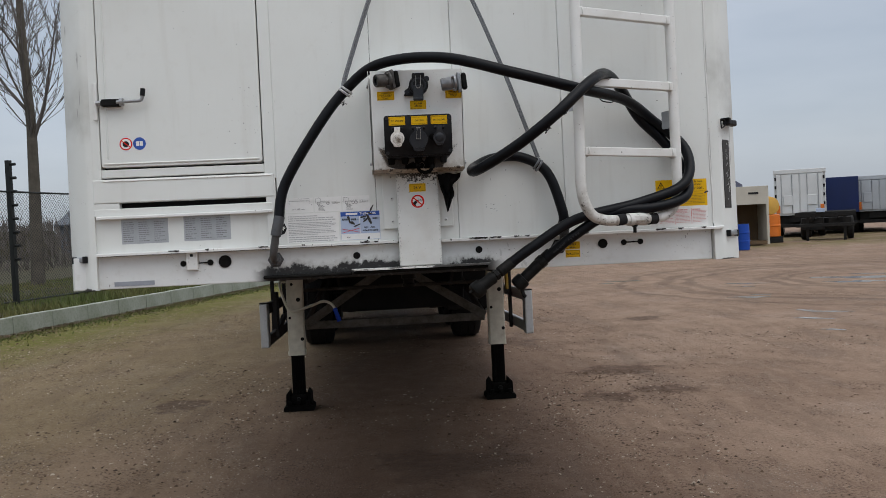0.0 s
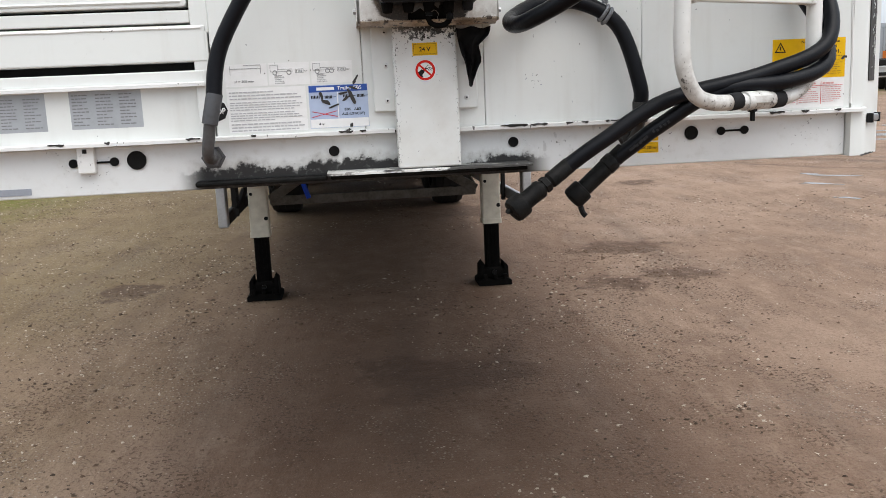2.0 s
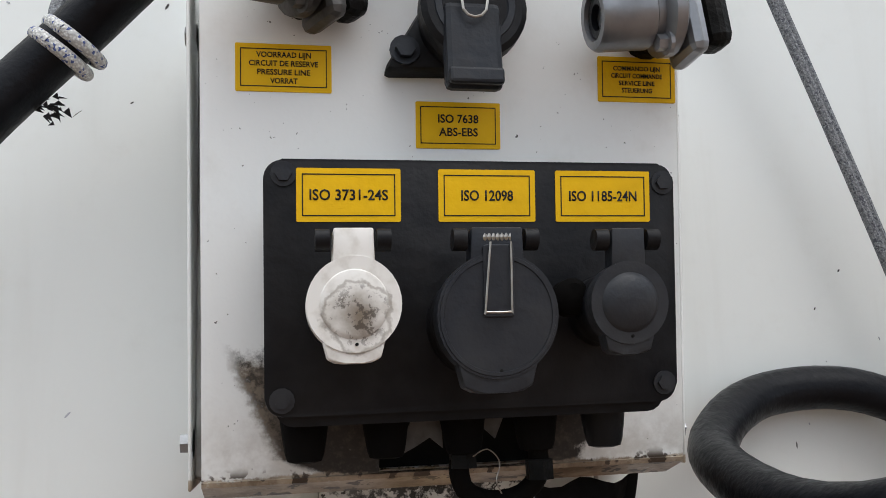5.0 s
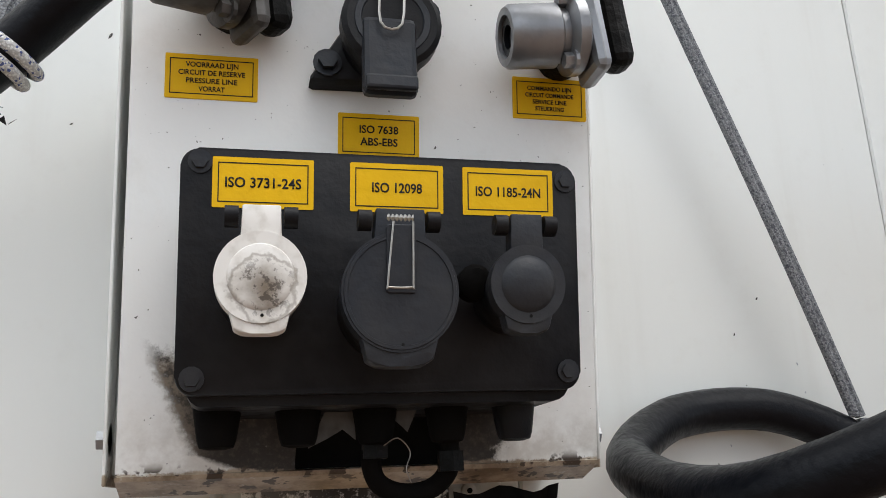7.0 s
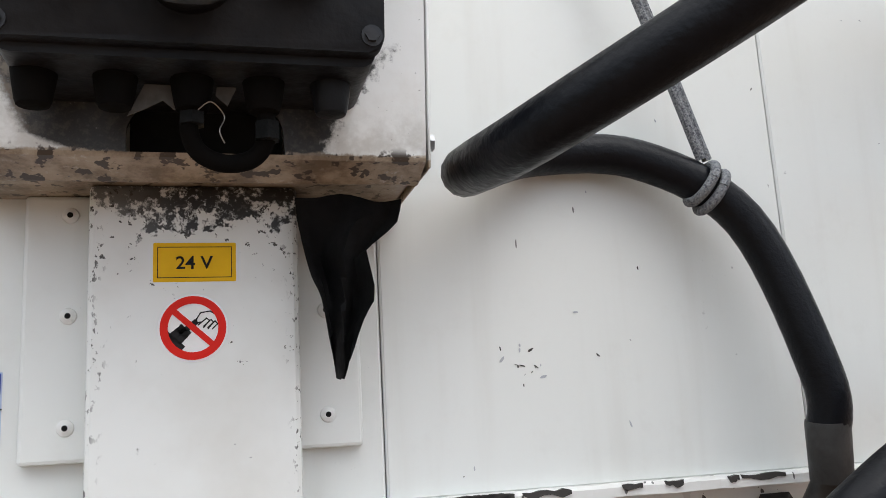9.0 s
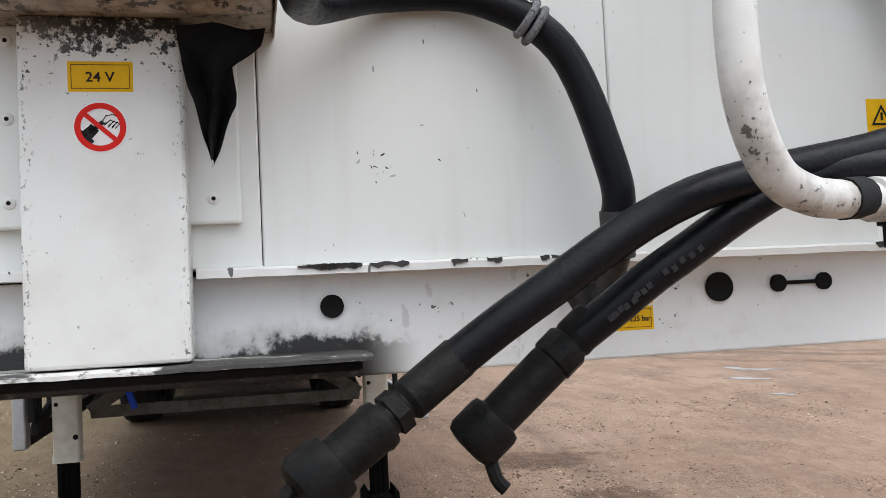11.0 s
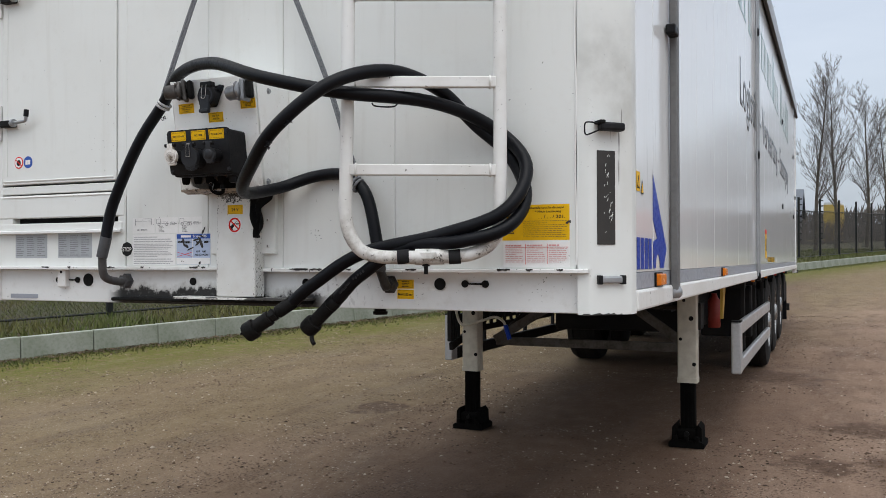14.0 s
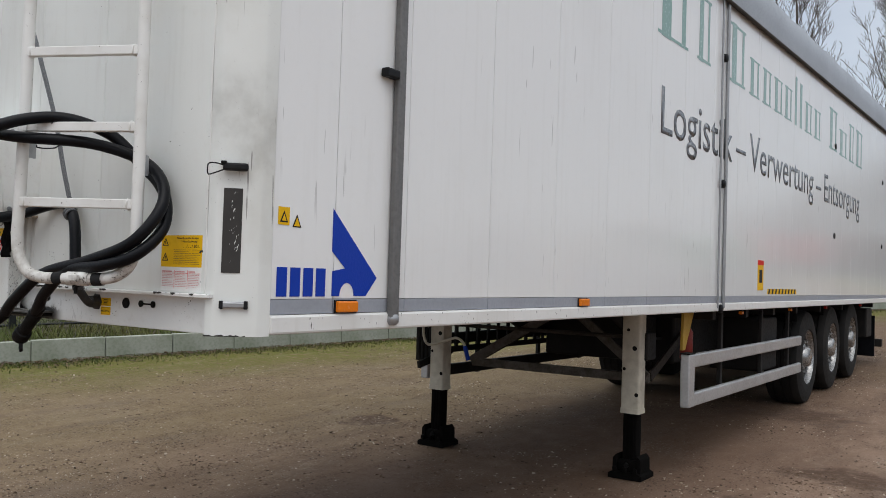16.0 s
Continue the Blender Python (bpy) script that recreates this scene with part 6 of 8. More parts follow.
# ---- side of the trailer ----
SX = 1.281
for y0, w, h, z0 in ((0.152, 0.052, 0.094, 1.346),):
    logo = part("maker_mark", prism([(0.407, 1.645), (0.407, 1.50), (0.476, 1.443), (0.411, 1.432), (0.411, 1.347), (0.450, 1.347)] + [(0.488 - 0.038 * math.cos(a), 1.347 + 0.046 * math.sin(a)) for a in (math.pi * k / 8 for k in range(1, 8))] + [(0.526, 1.347), (0.590, 1.347), (0.650, 1.412)], "yz", SX, SX + 0.0008), M_LOGOBLUE, trailer, "royal blue arrow-shaped maker's mark")
    for k in range(4):
        part("mark_bar", box(SX, SX + 0.0008, y0 + k * 0.060, y0 + k * 0.060 + 0.046, z0, z0 + h), M_LOGOBLUE, logo)

# company name as plain bars, the trade words as letters
name_sizes = [(3.30, 0.62, 0.47), (4.06, 0.32, 0.47), (4.80, 0.46, 0.47), (5.34, 0.34, 0.31), (5.74, 0.32, 0.31), (6.12, 0.34, 0.31), (6.50, 0.32, 0.31), (6.90, 0.13, 0.47), (7.10, 0.15, 0.44), (7.32, 0.36, 0.31), (7.74, 0.36, 0.31), (8.50, 0.50, 0.47), (9.08, 0.54, 0.31), (9.70, 0.36, 0.47), (10.16, 0.52, 0.47)]
for y, w, h in name_sizes:
    bm = box(SX, SX + 0.0008, y + w * 0.16, y + w * (0.42 if w > 0.2 else 0.75), 2.985, 2.985 + h)
    if w > 0.2:
        box(SX, SX + 0.0008, y + w * 0.74, y + w * 0.86, 2.985 + h * 0.06, 2.985 + h * 0.94, bm=bm)
        for z in (2.985 + h * 0.012, 2.985 + h * 0.94):
            box(SX + 0.0001, SX + 0.0007, y + w * 0.05, y + w * 0.95, z, z + h * 0.045, bm=bm)
    part("name_bar", bm, M_TEAL, trailer, "faded teal bars of the company lettering")
WORDS = ("Logistik", "\u2013", "Verwertung", "\u2013", "Entsorgung")


def word_spans(words, total):
    """Start and width of each word of a line set to a total width."""
    ends = []
    for i in range(len(words)):
        for s in (" ".join(words[:i + 1]), words[i]):
            b = lettering(s, 1.0)
            xs = [v.co.x for v in b.verts]
            ends.append((min(xs), max(xs)))
            b.free()
    k = total / (ends[-2][1] - ends[0][0])
    return [((ends[2 * i][1] - (ends[2 * i + 1][1] - ends[2 * i + 1][0]) - ends[0][0]) * k, (ends[2 * i + 1][1] - ends[2 * i + 1][0]) * k) for i in range(len(words))]


for word, (off, wide) in zip(WORDS, word_spans(WORDS, 7.08)):
    part("trade_word" if len(word) > 1 else "dash", side_text(word, 3.42 + off, 2.372, 0.30, wide, SX), M_SLATE, trailer, "slate grey lettering on the side wall" if len(word) > 1 else "")

# vertical bars that lock the side
bar = part("locking_bar", box(1.284, 1.312, 0.708, 0.752, 1.262, 3.55, 0.006), M_BARSTEEL, trailer, "grey steel locking bar")
part("bar_foot", lathe((1.298, 0.730, 1.24), (0, 0, 1), [(0, 0.014), (0.012, 0.024), (0.03, 0.024), (0.04, 0.018)], 12), M_STEEL, bar, smooth=True)
part("bar_clip", box(1.284, 1.318, 0.632, 0.708, 2.145, 2.178, 0.006), M_BLACK, bar)
for y in (4.60, 4.73):
    b2 = part("locking_rod", rod((1.296, y, 1.25), (1.296, y, 3.70), 0.013 if y > 4.7 else 0.008, 10), M_STEEL, trailer, "grey steel locking rod", smooth=True)
    if y > 4.7:
        for z in (1.245, 2.175, 3.12):
            part("rod_clamp", lathe((1.285, 4.665, z), (1, 0, 0), [(0, 0.032), (0.022, 0.032), (0.03, 0.02)], 12), M_BLACK, b2, smooth=True)
for y, z in ((8.9, 3.05), (8.9, 2.02), (12.4, 3.0), (12.4, 2.05), (13.2, 2.4)):
    part("wall_stud", lathe((SX - 0.001, y, z), (1, 0, 0), [(0, 0.035), (0.012, 0.032), (0.014, 0)], 12), M_BLACK, trailer, smooth=True)
for y in (0.48, 2.357):
    am = part("marker_lamp", box(1.280, 1.302, y - 0.052, y + 0.052, 1.292, 1.330, 0.005), M_AMBER, trailer, "amber side marker lamp")
    part("lamp_base", box(1.2815, 1.288, y - 0.056, y + 0.056, 1.288, 1.334), M_BLACK, am)
for y in (5.6, 7.3, 9.0, 11.3):
    part("marker_lamp", box(1.17, 1.20, y - 0.025, y + 0.025, 1.18, 1.205, 0.004), M_AMBER if y < 8 else M_REDLENS, trailer, "small marker lamp below the rail")
st = part("warning_sticker", box(SX, SX + 0.0008, 0.150, 0.200, 1.575, 1.632), M_YELLOW, trailer, "yellow warning sticker")
part("triangle", prism([(0.157, 1.583), (0.193, 1.583), (0.175, 1.620)], "yz", SX + 0.0006, SX + 0.0016), M_INK, st)
part("triangle_field", prism([(0.165, 1.588), (0.185, 1.588), (0.175, 1.609)], "yz", SX + 0.0014, SX + 0.0024), M_YELLOW, st)
st = part("warning_sticker", prism([(0.214, 1.570), (0.254, 1.570), (0.234, 1.612)], "yz", SX, SX + 0.0008), M_INK, trailer, "small triangular warning sticker")
part("triangle_field", prism([(0.221, 1.574), (0.247, 1.574), (0.234, 1.602)], "yz", SX + 0.0006, SX + 0.0016), M_YELLOW, st)
st = part("fall_sticker", box(SX, SX + 0.0008, 5.72, 5.90, 1.385, 1.640), M_YELLOW, trailer, "tall yellow hazard sticker")
part("red_edge", box(SX + 0.0006, SX + 0.0016, 5.72, 5.90, 1.60, 1.640), M_REDINK, st)
part("dark_shape", box(SX + 0.0006, SX + 0.0016, 5.77, 5.86, 1.45, 1.56), M_INK, st)
st = part("hazard_strip", box(SX, SX + 0.0008, 6.04, 7.11, 1.352, 1.398), M_YELLOW, trailer, "black and yellow hazard strip")
for k in range(9):
    y = 6.06 + k * 0.118
    part("black_stripe", prism([(y, 1.352), (y + 0.05, 1.352), (y + 0.075, 1.398), (y + 0.025, 1.398)], "yz", SX + 0.0006, SX + 0.0016), M_INK, st)

# ---- chassis and running gear ----
for x in (-0.50, 0.53):
    fr = part("frame_rail", prism([(1.2, 1.225), (1.2, 1.17), (4.35, 1.17), (4.9, 0.95), (13.1, 0.95), (13.1, 1.225)], "yz", x - 0.012, x + 0.012), M_CHASSIS, trailer, "black chassis rail")
    part("flange", box(x - 0.07, x + 0.07, 4.9, 13.1, 0.942, 0.958), M_CHASSIS, fr)
for y in (1.3, 2.2, 3.1, 4.0, 4.9, 5.8, 6.7, 7.6, 8.75, 10.05, 11.4, 12.4):
    part("cross_member", box(-1.15, 1.18, y - 0.04, y + 0.04, 1.225 if y < 4.5 else 1.15, 1.256, 0.004), M_CHASSIS, trailer)
part("king_pin", lathe((0.015, 0.95, 1.21), (0, 0, -1), [(-0.02, 0.045), (0.0, 0.036), (0.03, 0.036), (0.034, 0.026), (0.055, 0.026), (0.058, 0.034), (0.07, 0.03)], 18), M_OLDSTEEL, trailer, smooth=True)
# added block: fills the dark space and keeps light from under the trailer
part("drive_unit", box(-0.52, 0.70, 5.35, 7.25, 0.74, 1.222, 0.02), M_CHASSIS, trailer, "black box added under the body to darken the space")
part("air_tank", lathe((-0.3, 5.6, 0.98), (0, 1, 0), [(0, 0.02), (0.03, 0.11), (0.08, 0.14), (0.8, 0.14), (0.85, 0.11), (0.88, 0.02)], 18), M_CHASSIS, trailer, "black air tank", smooth=True)
part("tool_box", box(0.62, 1.10, 6.55, 7.15, 0.62, 1.12, 0.02), M_CHASSIS, trailer, "black storage box under the floor")
part("valve_block", box(-0.2, 0.15, 7.0, 7.3, 0.85, 1.12, 0.02), M_CHASSIS, trailer)


M_ROADGREY = worn("road_dirt_on_grey_steel", (0.14, 0.125, 0.108), (0.055, 0.046, 0.036), 0.8, fine=50, coarse=9, amount=0.9, spec=0.15)


def landing_leg(x, label):
    y = 4.13
    leg = part("landing_leg", prism(rounded(x - 0.068, x + 0.068, y - 0.060, y + 0.060, 0.014, 3), "xy", 0.49, 1.225), M_LEG, trailer, label, smooth=True)
    part("leg_shoulder", prism(rounded(x - 0.072, x + 0.072, y - 0.064, y + 0.064, 0.014, 3), "xy", 0.485, 0.52), M_LEG, leg, smooth=True)
    part("inner_tube", prism(rounded(x - 0.052, x + 0.052, y - 0.046, y + 0.046, 0.01, 3), "xy", 0.10, 0.49), M_SOOT, leg, "greasy dark inner tube", smooth=True)
    for d in (-0.027, 0.0, 0.027):
        part("tube_groove", box(x + d - 0.006, x + d + 0.006, y - 0.053, y - 0.047, 0.14, 0.47), M_SOOT, leg)
    g = slope(y)
    part("foot_pad", prism([(x - 0.124, g), (x + 0.124, g), (x + 0.124, g + 0.035), (x + 0.094, g + 0.05), (x - 0.094, g + 0.05), (x - 0.124, g + 0.035)], "xz", y - 0.12, y + 0.12, bevel=0.006), M_SOOT, leg, "black steel foot")
    for d in (-1, 1):
        part("foot_cheek", prism([(x + d * 0.072, g + 0.045), (x + d * 0.106, g + 0.045), (x + d * 0.103, g + 0.14), (x + d * 0.076, g + 0.17)], "xz", y - 0.09, y + 0.09, bevel=0.005), M_SOOT, leg)
    part("foot_block", box(x - 0.078, x + 0.078, y - 0.085, y + 0.085, g + 0.045, g + 0.13, 0.02), M_SOOT, leg)
    part("foot_pin", rod((x, y - 0.1, g + 0.095), (x, y + 0.1, g + 0.095), 0.018, 10), M_OLDSTEEL, leg)
    for k in range(3):
        part("foot_rib", box(x - 0.09 + k * 0.075, x - 0.06 + k * 0.075, y - 0.128, y - 0.10, g + 0.045, g + 0.085, 0.006), M_SOOT, leg)
    for k, (dz, r) in enumerate(((0.95, 0.018), (0.80, 0.012), (0.62, 0.015), (1.08, 0.012))):
        part("rust_patch", prism(disc(x + (0.03, -0.045, 0.05, -0.02)[k], dz, r, 9), "xz", y - 0.0605, y - 0.0612), M_OLDSTEEL, leg)
    return leg


landing_leg(-0.845, "cream landing leg with dark greasy inner tube")
landing_leg(0.848, "cream landing leg with dark greasy inner tube")
part("leg_shaft", rod((-0.77, 4.22, 1.02), (0.77, 4.22, 1.02), 0.016, 10), M_CHASSISGREY, trailer, smooth=True)
part("leg_cross_bar", box(-0.80, 0.80, 4.54, 4.58, 0.655, 0.725, 0.006), M_ROADGREY, trailer, "dirty grey cross bar between the legs")


def strut(name, p, q, w, h, material, parent, label=""):
    p, q = Vector(p), Vector(q)
    d = (q - p).normalized()
    u, v = frame_of(d)
    bm = box(0, (q - p).length, -w / 2, w / 2, -h / 2, h / 2, 0.003)
    for vt in bm.verts:
        vt.co = p + d * vt.co.x + u * vt.co.y + v * vt.co.z
    return part(name, bm, material, parent, label)


strut("brace", (0.80, 4.52, 0.70), (0.05, 4.75, 1.18), 0.02, 0.075, M_ROADGREY, trailer, "diagonal brace")
strut("brace", (-0.80, 4.52, 0.70), (-0.05, 4.75, 1.18), 0.02, 0.075, M_ROADGREY, trailer, "diagonal brace")
strut("brace", (0.80, 4.58, 0.70), (0.66, 6.1, 1.15), 0.02, 0.075, M_CHASSISGREY, trailer, "diagonal brace")
strut("brace", (-0.80, 4.58, 0.70), (-0.66, 6.1, 1.15), 0.02, 0.075, M_CHASSISGREY, trailer, "diagonal brace")
part("crank", tube([(-0.93, 4.15, 1.10), (-0.96, 4.05, 1.09), (-0.92, 3.98, 0.95), (-0.86, 3.97, 0.86), (-0.70, 3.98, 0.90), (-0.60, 3.98, 0.93), (-0.53, 3.98, 0.90), (-0.50, 3.98, 0.84)], 0.011, 10, 5), M_LEG, trailer, "leg crank handle", smooth=True)
part("crank_grip", rod((-0.51, 3.98, 0.87), (-0.475, 3.98, 0.76), 0.018, 10), M_LOGOBLUE, trailer, "blue crank grip")
for dx in (0, 0.05, 0.1):
    part("air_line", tube([(-0.55 + dx, 0.4, 1.243), (-0.45 + dx, 1.5, 1.240), (-0.30 + dx, 3.0, 1.21), (-0.25, 5.0, 1.16)], 0.01, 8, 5), M_BLACK, trailer, smooth=True)
part("gear_box", box(0.885, 0.935, 4.16, 4.34, 0.86, 1.06, 0.012), M_CHASSIS, trailer)
part("extinguisher", lathe((0.93, 5.0, 0.82), (0, 0, 1), [(0, 0.045), (0.01, 0.05), (0.22, 0.05), (0.25, 0.03), (0.28, 0.02)], 16), worn("dirty_red_paint", (0.28, 0.03, 0.02), (0.12, 0.03, 0.02), 0.5), trailer, "red cylinder beside the leg", smooth=True)
part("yellow_bracket", prism([(4.62, 1.20), (4.84, 1.20), (4.66, 0.92), (4.60, 0.92)], "yz", 1.02, 1.04), worn("yellow_primer", (0.55, 0.33, 0.05), (0.3, 0.2, 0.06), 0.6), trailer, "yellow steel bracket")

# side guards
for sx in (1, -1):
    x = 1.165 if sx > 0 else -1.135
    g = part("side_guard", box(x - 0.035, x + 0.035, 4.30, 4.42, 0.535, 0.915, 0.01), M_ALU, trailer, "aluminium side guard with two rails")
    # far-side rails are black: their shade is put into the colour
    for z in (0.535, 0.815):
        part("guard_rail", box(x - 0.012, x + 0.030, 4.42, 7.78, z, z + 0.10, 0.012), M_ALU if sx > 0 else M_CHASSIS, g)
    for y in (5.2, 6.4, 7.4):
        part("guard_post", box(x - 0.045, x - 0.013, y - 0.025, y + 0.025, 0.52, 1.20, 0.004), M_CHASSIS, g)
    part("guard_cap", box(x - 0.036, x + 0.036, 4.298, 4.423, 0.915, 0.925, 0.003), M_CHASSIS, g)
rack = part("slatted_rack", box(-1.00, -0.975, 4.5, 6.75, 0.76, 0.81, 0.004), M_CHASSIS, trailer, "dark slatted rack along the far side")
part("rack_rail", box(-1.00, -0.975, 4.5, 6.75, 1.08, 1.13, 0.004), M_CHASSIS, rack)
for k in range(13):
    part("slat", box(-0.998, -0.977, 4.55 + k * 0.178, 4.585 + k * 0.178, 0.80, 1.09), M_CHASSIS, rack)
for k in range(4):
    part("guard_bar", box(-1.02, -0.99, 4.02 + k * 0.055, 4.045 + k * 0.055, 0.72, 1.02), M_CHASSIS, rack)
strut("rack_arm", (-0.99, 4.5, 0.78), (-0.99, 4.02, 0.68), 0.03, 0.06, M_CHASSIS, rack)

# wheels
def wheel(x, y, sx):
    R, zc = 0.512, slope(y) + 0.508
    w = part("wheel", lathe((x - sx * 0.19, y, zc), (sx, 0, 0), [(-0.19, 0.29), (-0.185, 0.34), (-0.18, 0.43), (-0.165, 0.485), (-0.13, R - 0.006), (-0.09, R), (-0.088, R - 0.012), (-0.078, R - 0.012), (-0.076, R), (0.0, R + 0.001), (0.002, R - 0.012), (0.012, R - 0.012), (0.014, R), (0.08, R), (0.082, R - 0.012), (0.092, R - 0.012), (0.094, R), (0.13, R - 0.006), (0.165, 0.485), (0.182, 0.43), (0.19, 0.36), (0.185, 0.305), (0.17, 0.292)], 48, caps=False), M_TYRE, trailer, "truck wheel with worn black tyre", smooth=True)
    x0 = x - 0.02 * sx
    part("rim", lathe((x0, y, zc), (sx, 0, 0), [(0.0, 0.300), (0.008, 0.292), (-0.012, 0.280), (-0.040, 0.272), (-0.048, 0.254)], 32, caps=False), M_RIM, w, "aluminium rim", smooth=True)
    part("rim_disc", lathe((x0, y, zc), (sx, 0, 0), [(-0.048, 0.256), (-0.058, 0.235), (-0.050, 0.15), (-0.03, 0.14)], 32, caps=False), M_RIMDISC, w, smooth=True)
    part("hub", lathe((x0, y, zc), (sx, 0, 0), [(-0.035, 0.142), (-0.025, 0.115), (0.02, 0.100), (0.03, 0.085), (0.032, 0)], 24, caps=False), M_RIM, w, smooth=True)
    for k in range(10):
        a = 2 * math.pi * k / 10
        part("wheel_nut", lathe((x0 - sx * 0.055, y + 0.1675 * math.cos(a), zc + 0.1675 * math.sin(a)), (sx, 0, 0), [(0, 0.02), (0.02, 0.017), (0.045, 0.013), (0.05, 0.0)], 8), M_RIM, w)
        b = a + math.pi / 10
        part("hand_hole", lathe((x0 - sx * 0.0545, y + 0.212 * math.cos(b), zc + 0.212 * math.sin(b)), (sx, 0, 0), [(0, 0.028), (0.0015, 0.028)], 12), M_SEAM, w)
    return w


for y in (8.29, 9.60, 10.91):
    for sx, x in ((1, 1.165), (-1, -1.135)):
        wheel(x, y, sx)
    ax = part("axle", rod((-0.95, y, slope(y) + 0.508), (0.98, y, slope(y) + 0.508), 0.07, 14), M_CHASSIS, trailer, "black axle", smooth=True)
    for x in (-0.5, 0.53):
        part("air_spring", lathe((x, y + 0.35, slope(y) + 0.5), (0, 0, 1), [(0, 0.09), (0.02, 0.13), (0.12, 0.14), (0.14, 0.12), (0.16, 0.14), (0.26, 0.13), (0.28, 0.09)], 14), M_RUBBER, ax, smooth=True)
    part("trailing_arm", box(-0.55, -0.45, y - 0.5, y + 0.45, slope(y) + 0.42, slope(y) + 0.52, 0.01), M_CHASSIS, ax)
    part("trailing_arm", box(0.48, 0.58, y - 0.5, y + 0.45, slope(y) + 0.42, slope(y) + 0.52, 0.01), M_CHASSIS, ax)
for yc in (8.945, 10.255, 7.64, 11.57):
    for x0, x1 in ((0.78, 1.15), (-1.12, -0.75)):
        bm = bmesh.new()
        rows = []
        for k in range(9):
            a = radians(20 + 17.5 * k)
            y, z = yc + 0.12 * math.cos(a), 0.86 + slope(yc) + 0.2 * math.sin(a)
            rows.append([bm.verts.new((x0, y, z)), bm.verts.new((x1, y, z))])
        for a, b in zip(rows, rows[1:]):
            bm.faces.new((a[0], a[1], b[1], b[0]))
        bmesh.ops.solidify(bm, geom=bm.faces[:], thickness=0.006)
        part("mudguard", bm, M_BLACK, trailer, "black plastic mudguard", smooth=True)
for x0, x1 in ((0.74, 1.16), (-1.13, -0.71)):
    part("spray_flap", box(x0, x1, 12.74, 12.752, slope(12.74) + 0.12, 1.02, 0.003), M_RUBBER, trailer, "black rubber spray flap")
    part("flap_box", box(x0 + 0.05, x1, 12.0, 12.45, 0.72, 1.14, 0.02), M_CHASSIS, trailer)
part("under_run_bar", box(-1.15, 1.18, 13.30, 13.40, 0.52, 0.64, 0.01), M_CHASSIS, trailer, "black rear under-run bar")
for x in (-0.5, 0.53):
    part("bar_hanger", box(x - 0.04, x + 0.04, 13.28, 13.38, 0.62, 1.24, 0.006), M_CHASSIS, trailer)
part("rear_hook", tube([(1.27, 13.6, 1.17), (1.29, 13.72, 1.16), (1.29, 13.86, 1.165), (1.29, 13.88, 1.19)], 0.018, 8, 4), M_OLDSTEEL, trailer)

# ---- yard surroundings ----
M_FENCE = worn("black_coated_steel", (0.010, 0.012, 0.012), (0.03, 0.03, 0.028), 0.5, 0.2)
M_BARK = worn("grey_brown_bark", (0.062, 0.053, 0.042), (0.12, 0.105, 0.085), 0.9, fine=12, coarse=2, amount=0.9, relief=0.6)
M_TWIG = worn("winter_twigs", (0.105, 0.092, 0.083), (0.160, 0.143, 0.130), 0.9, fine=6, coarse=1)
M_GRASS = worn("winter_grass_blades", (0.075, 0.105, 0.026), (0.15, 0.125, 0.05), 0.8, fine=4, coarse=0.7, amount=0.9, relief=0.0)
M_STONE = Nodes("yard_pebbles")
_rnd = M_STONE.n("ShaderNodeNewGeometry").outputs["Random Per Island"]
M_STONE = M_STONE.done(M_STONE.mix(M_STONE.step(_rnd, 0.78, 0.82), M_STONE.mix(_rnd, (0.050, 0.034, 0.024), (0.27, 0.195, 0.138)), (0.46, 0.39, 0.31)), 0.9, 0, 0.15)
M_WATER = Nodes("puddle_water")
M_WATER = M_WATER.done((0.20, 0.175, 0.15), 0.13, 0, 1.0)
M_LEAF = Nodes("dead_leaves")
M_LEAF = M_LEAF.done(M_LEAF.mix(M_LEAF.n("ShaderNodeNewGeometry").outputs["Random Per Island"], (0.030, 0.019, 0.011), (0.15, 0.095, 0.05)), 0.85)


def mesh_from(name, vs, fs, material):
    me = bpy.data.meshes.new(name)
    me.from_pydata(vs, [], fs)
    me.materials.append(material)
    return me


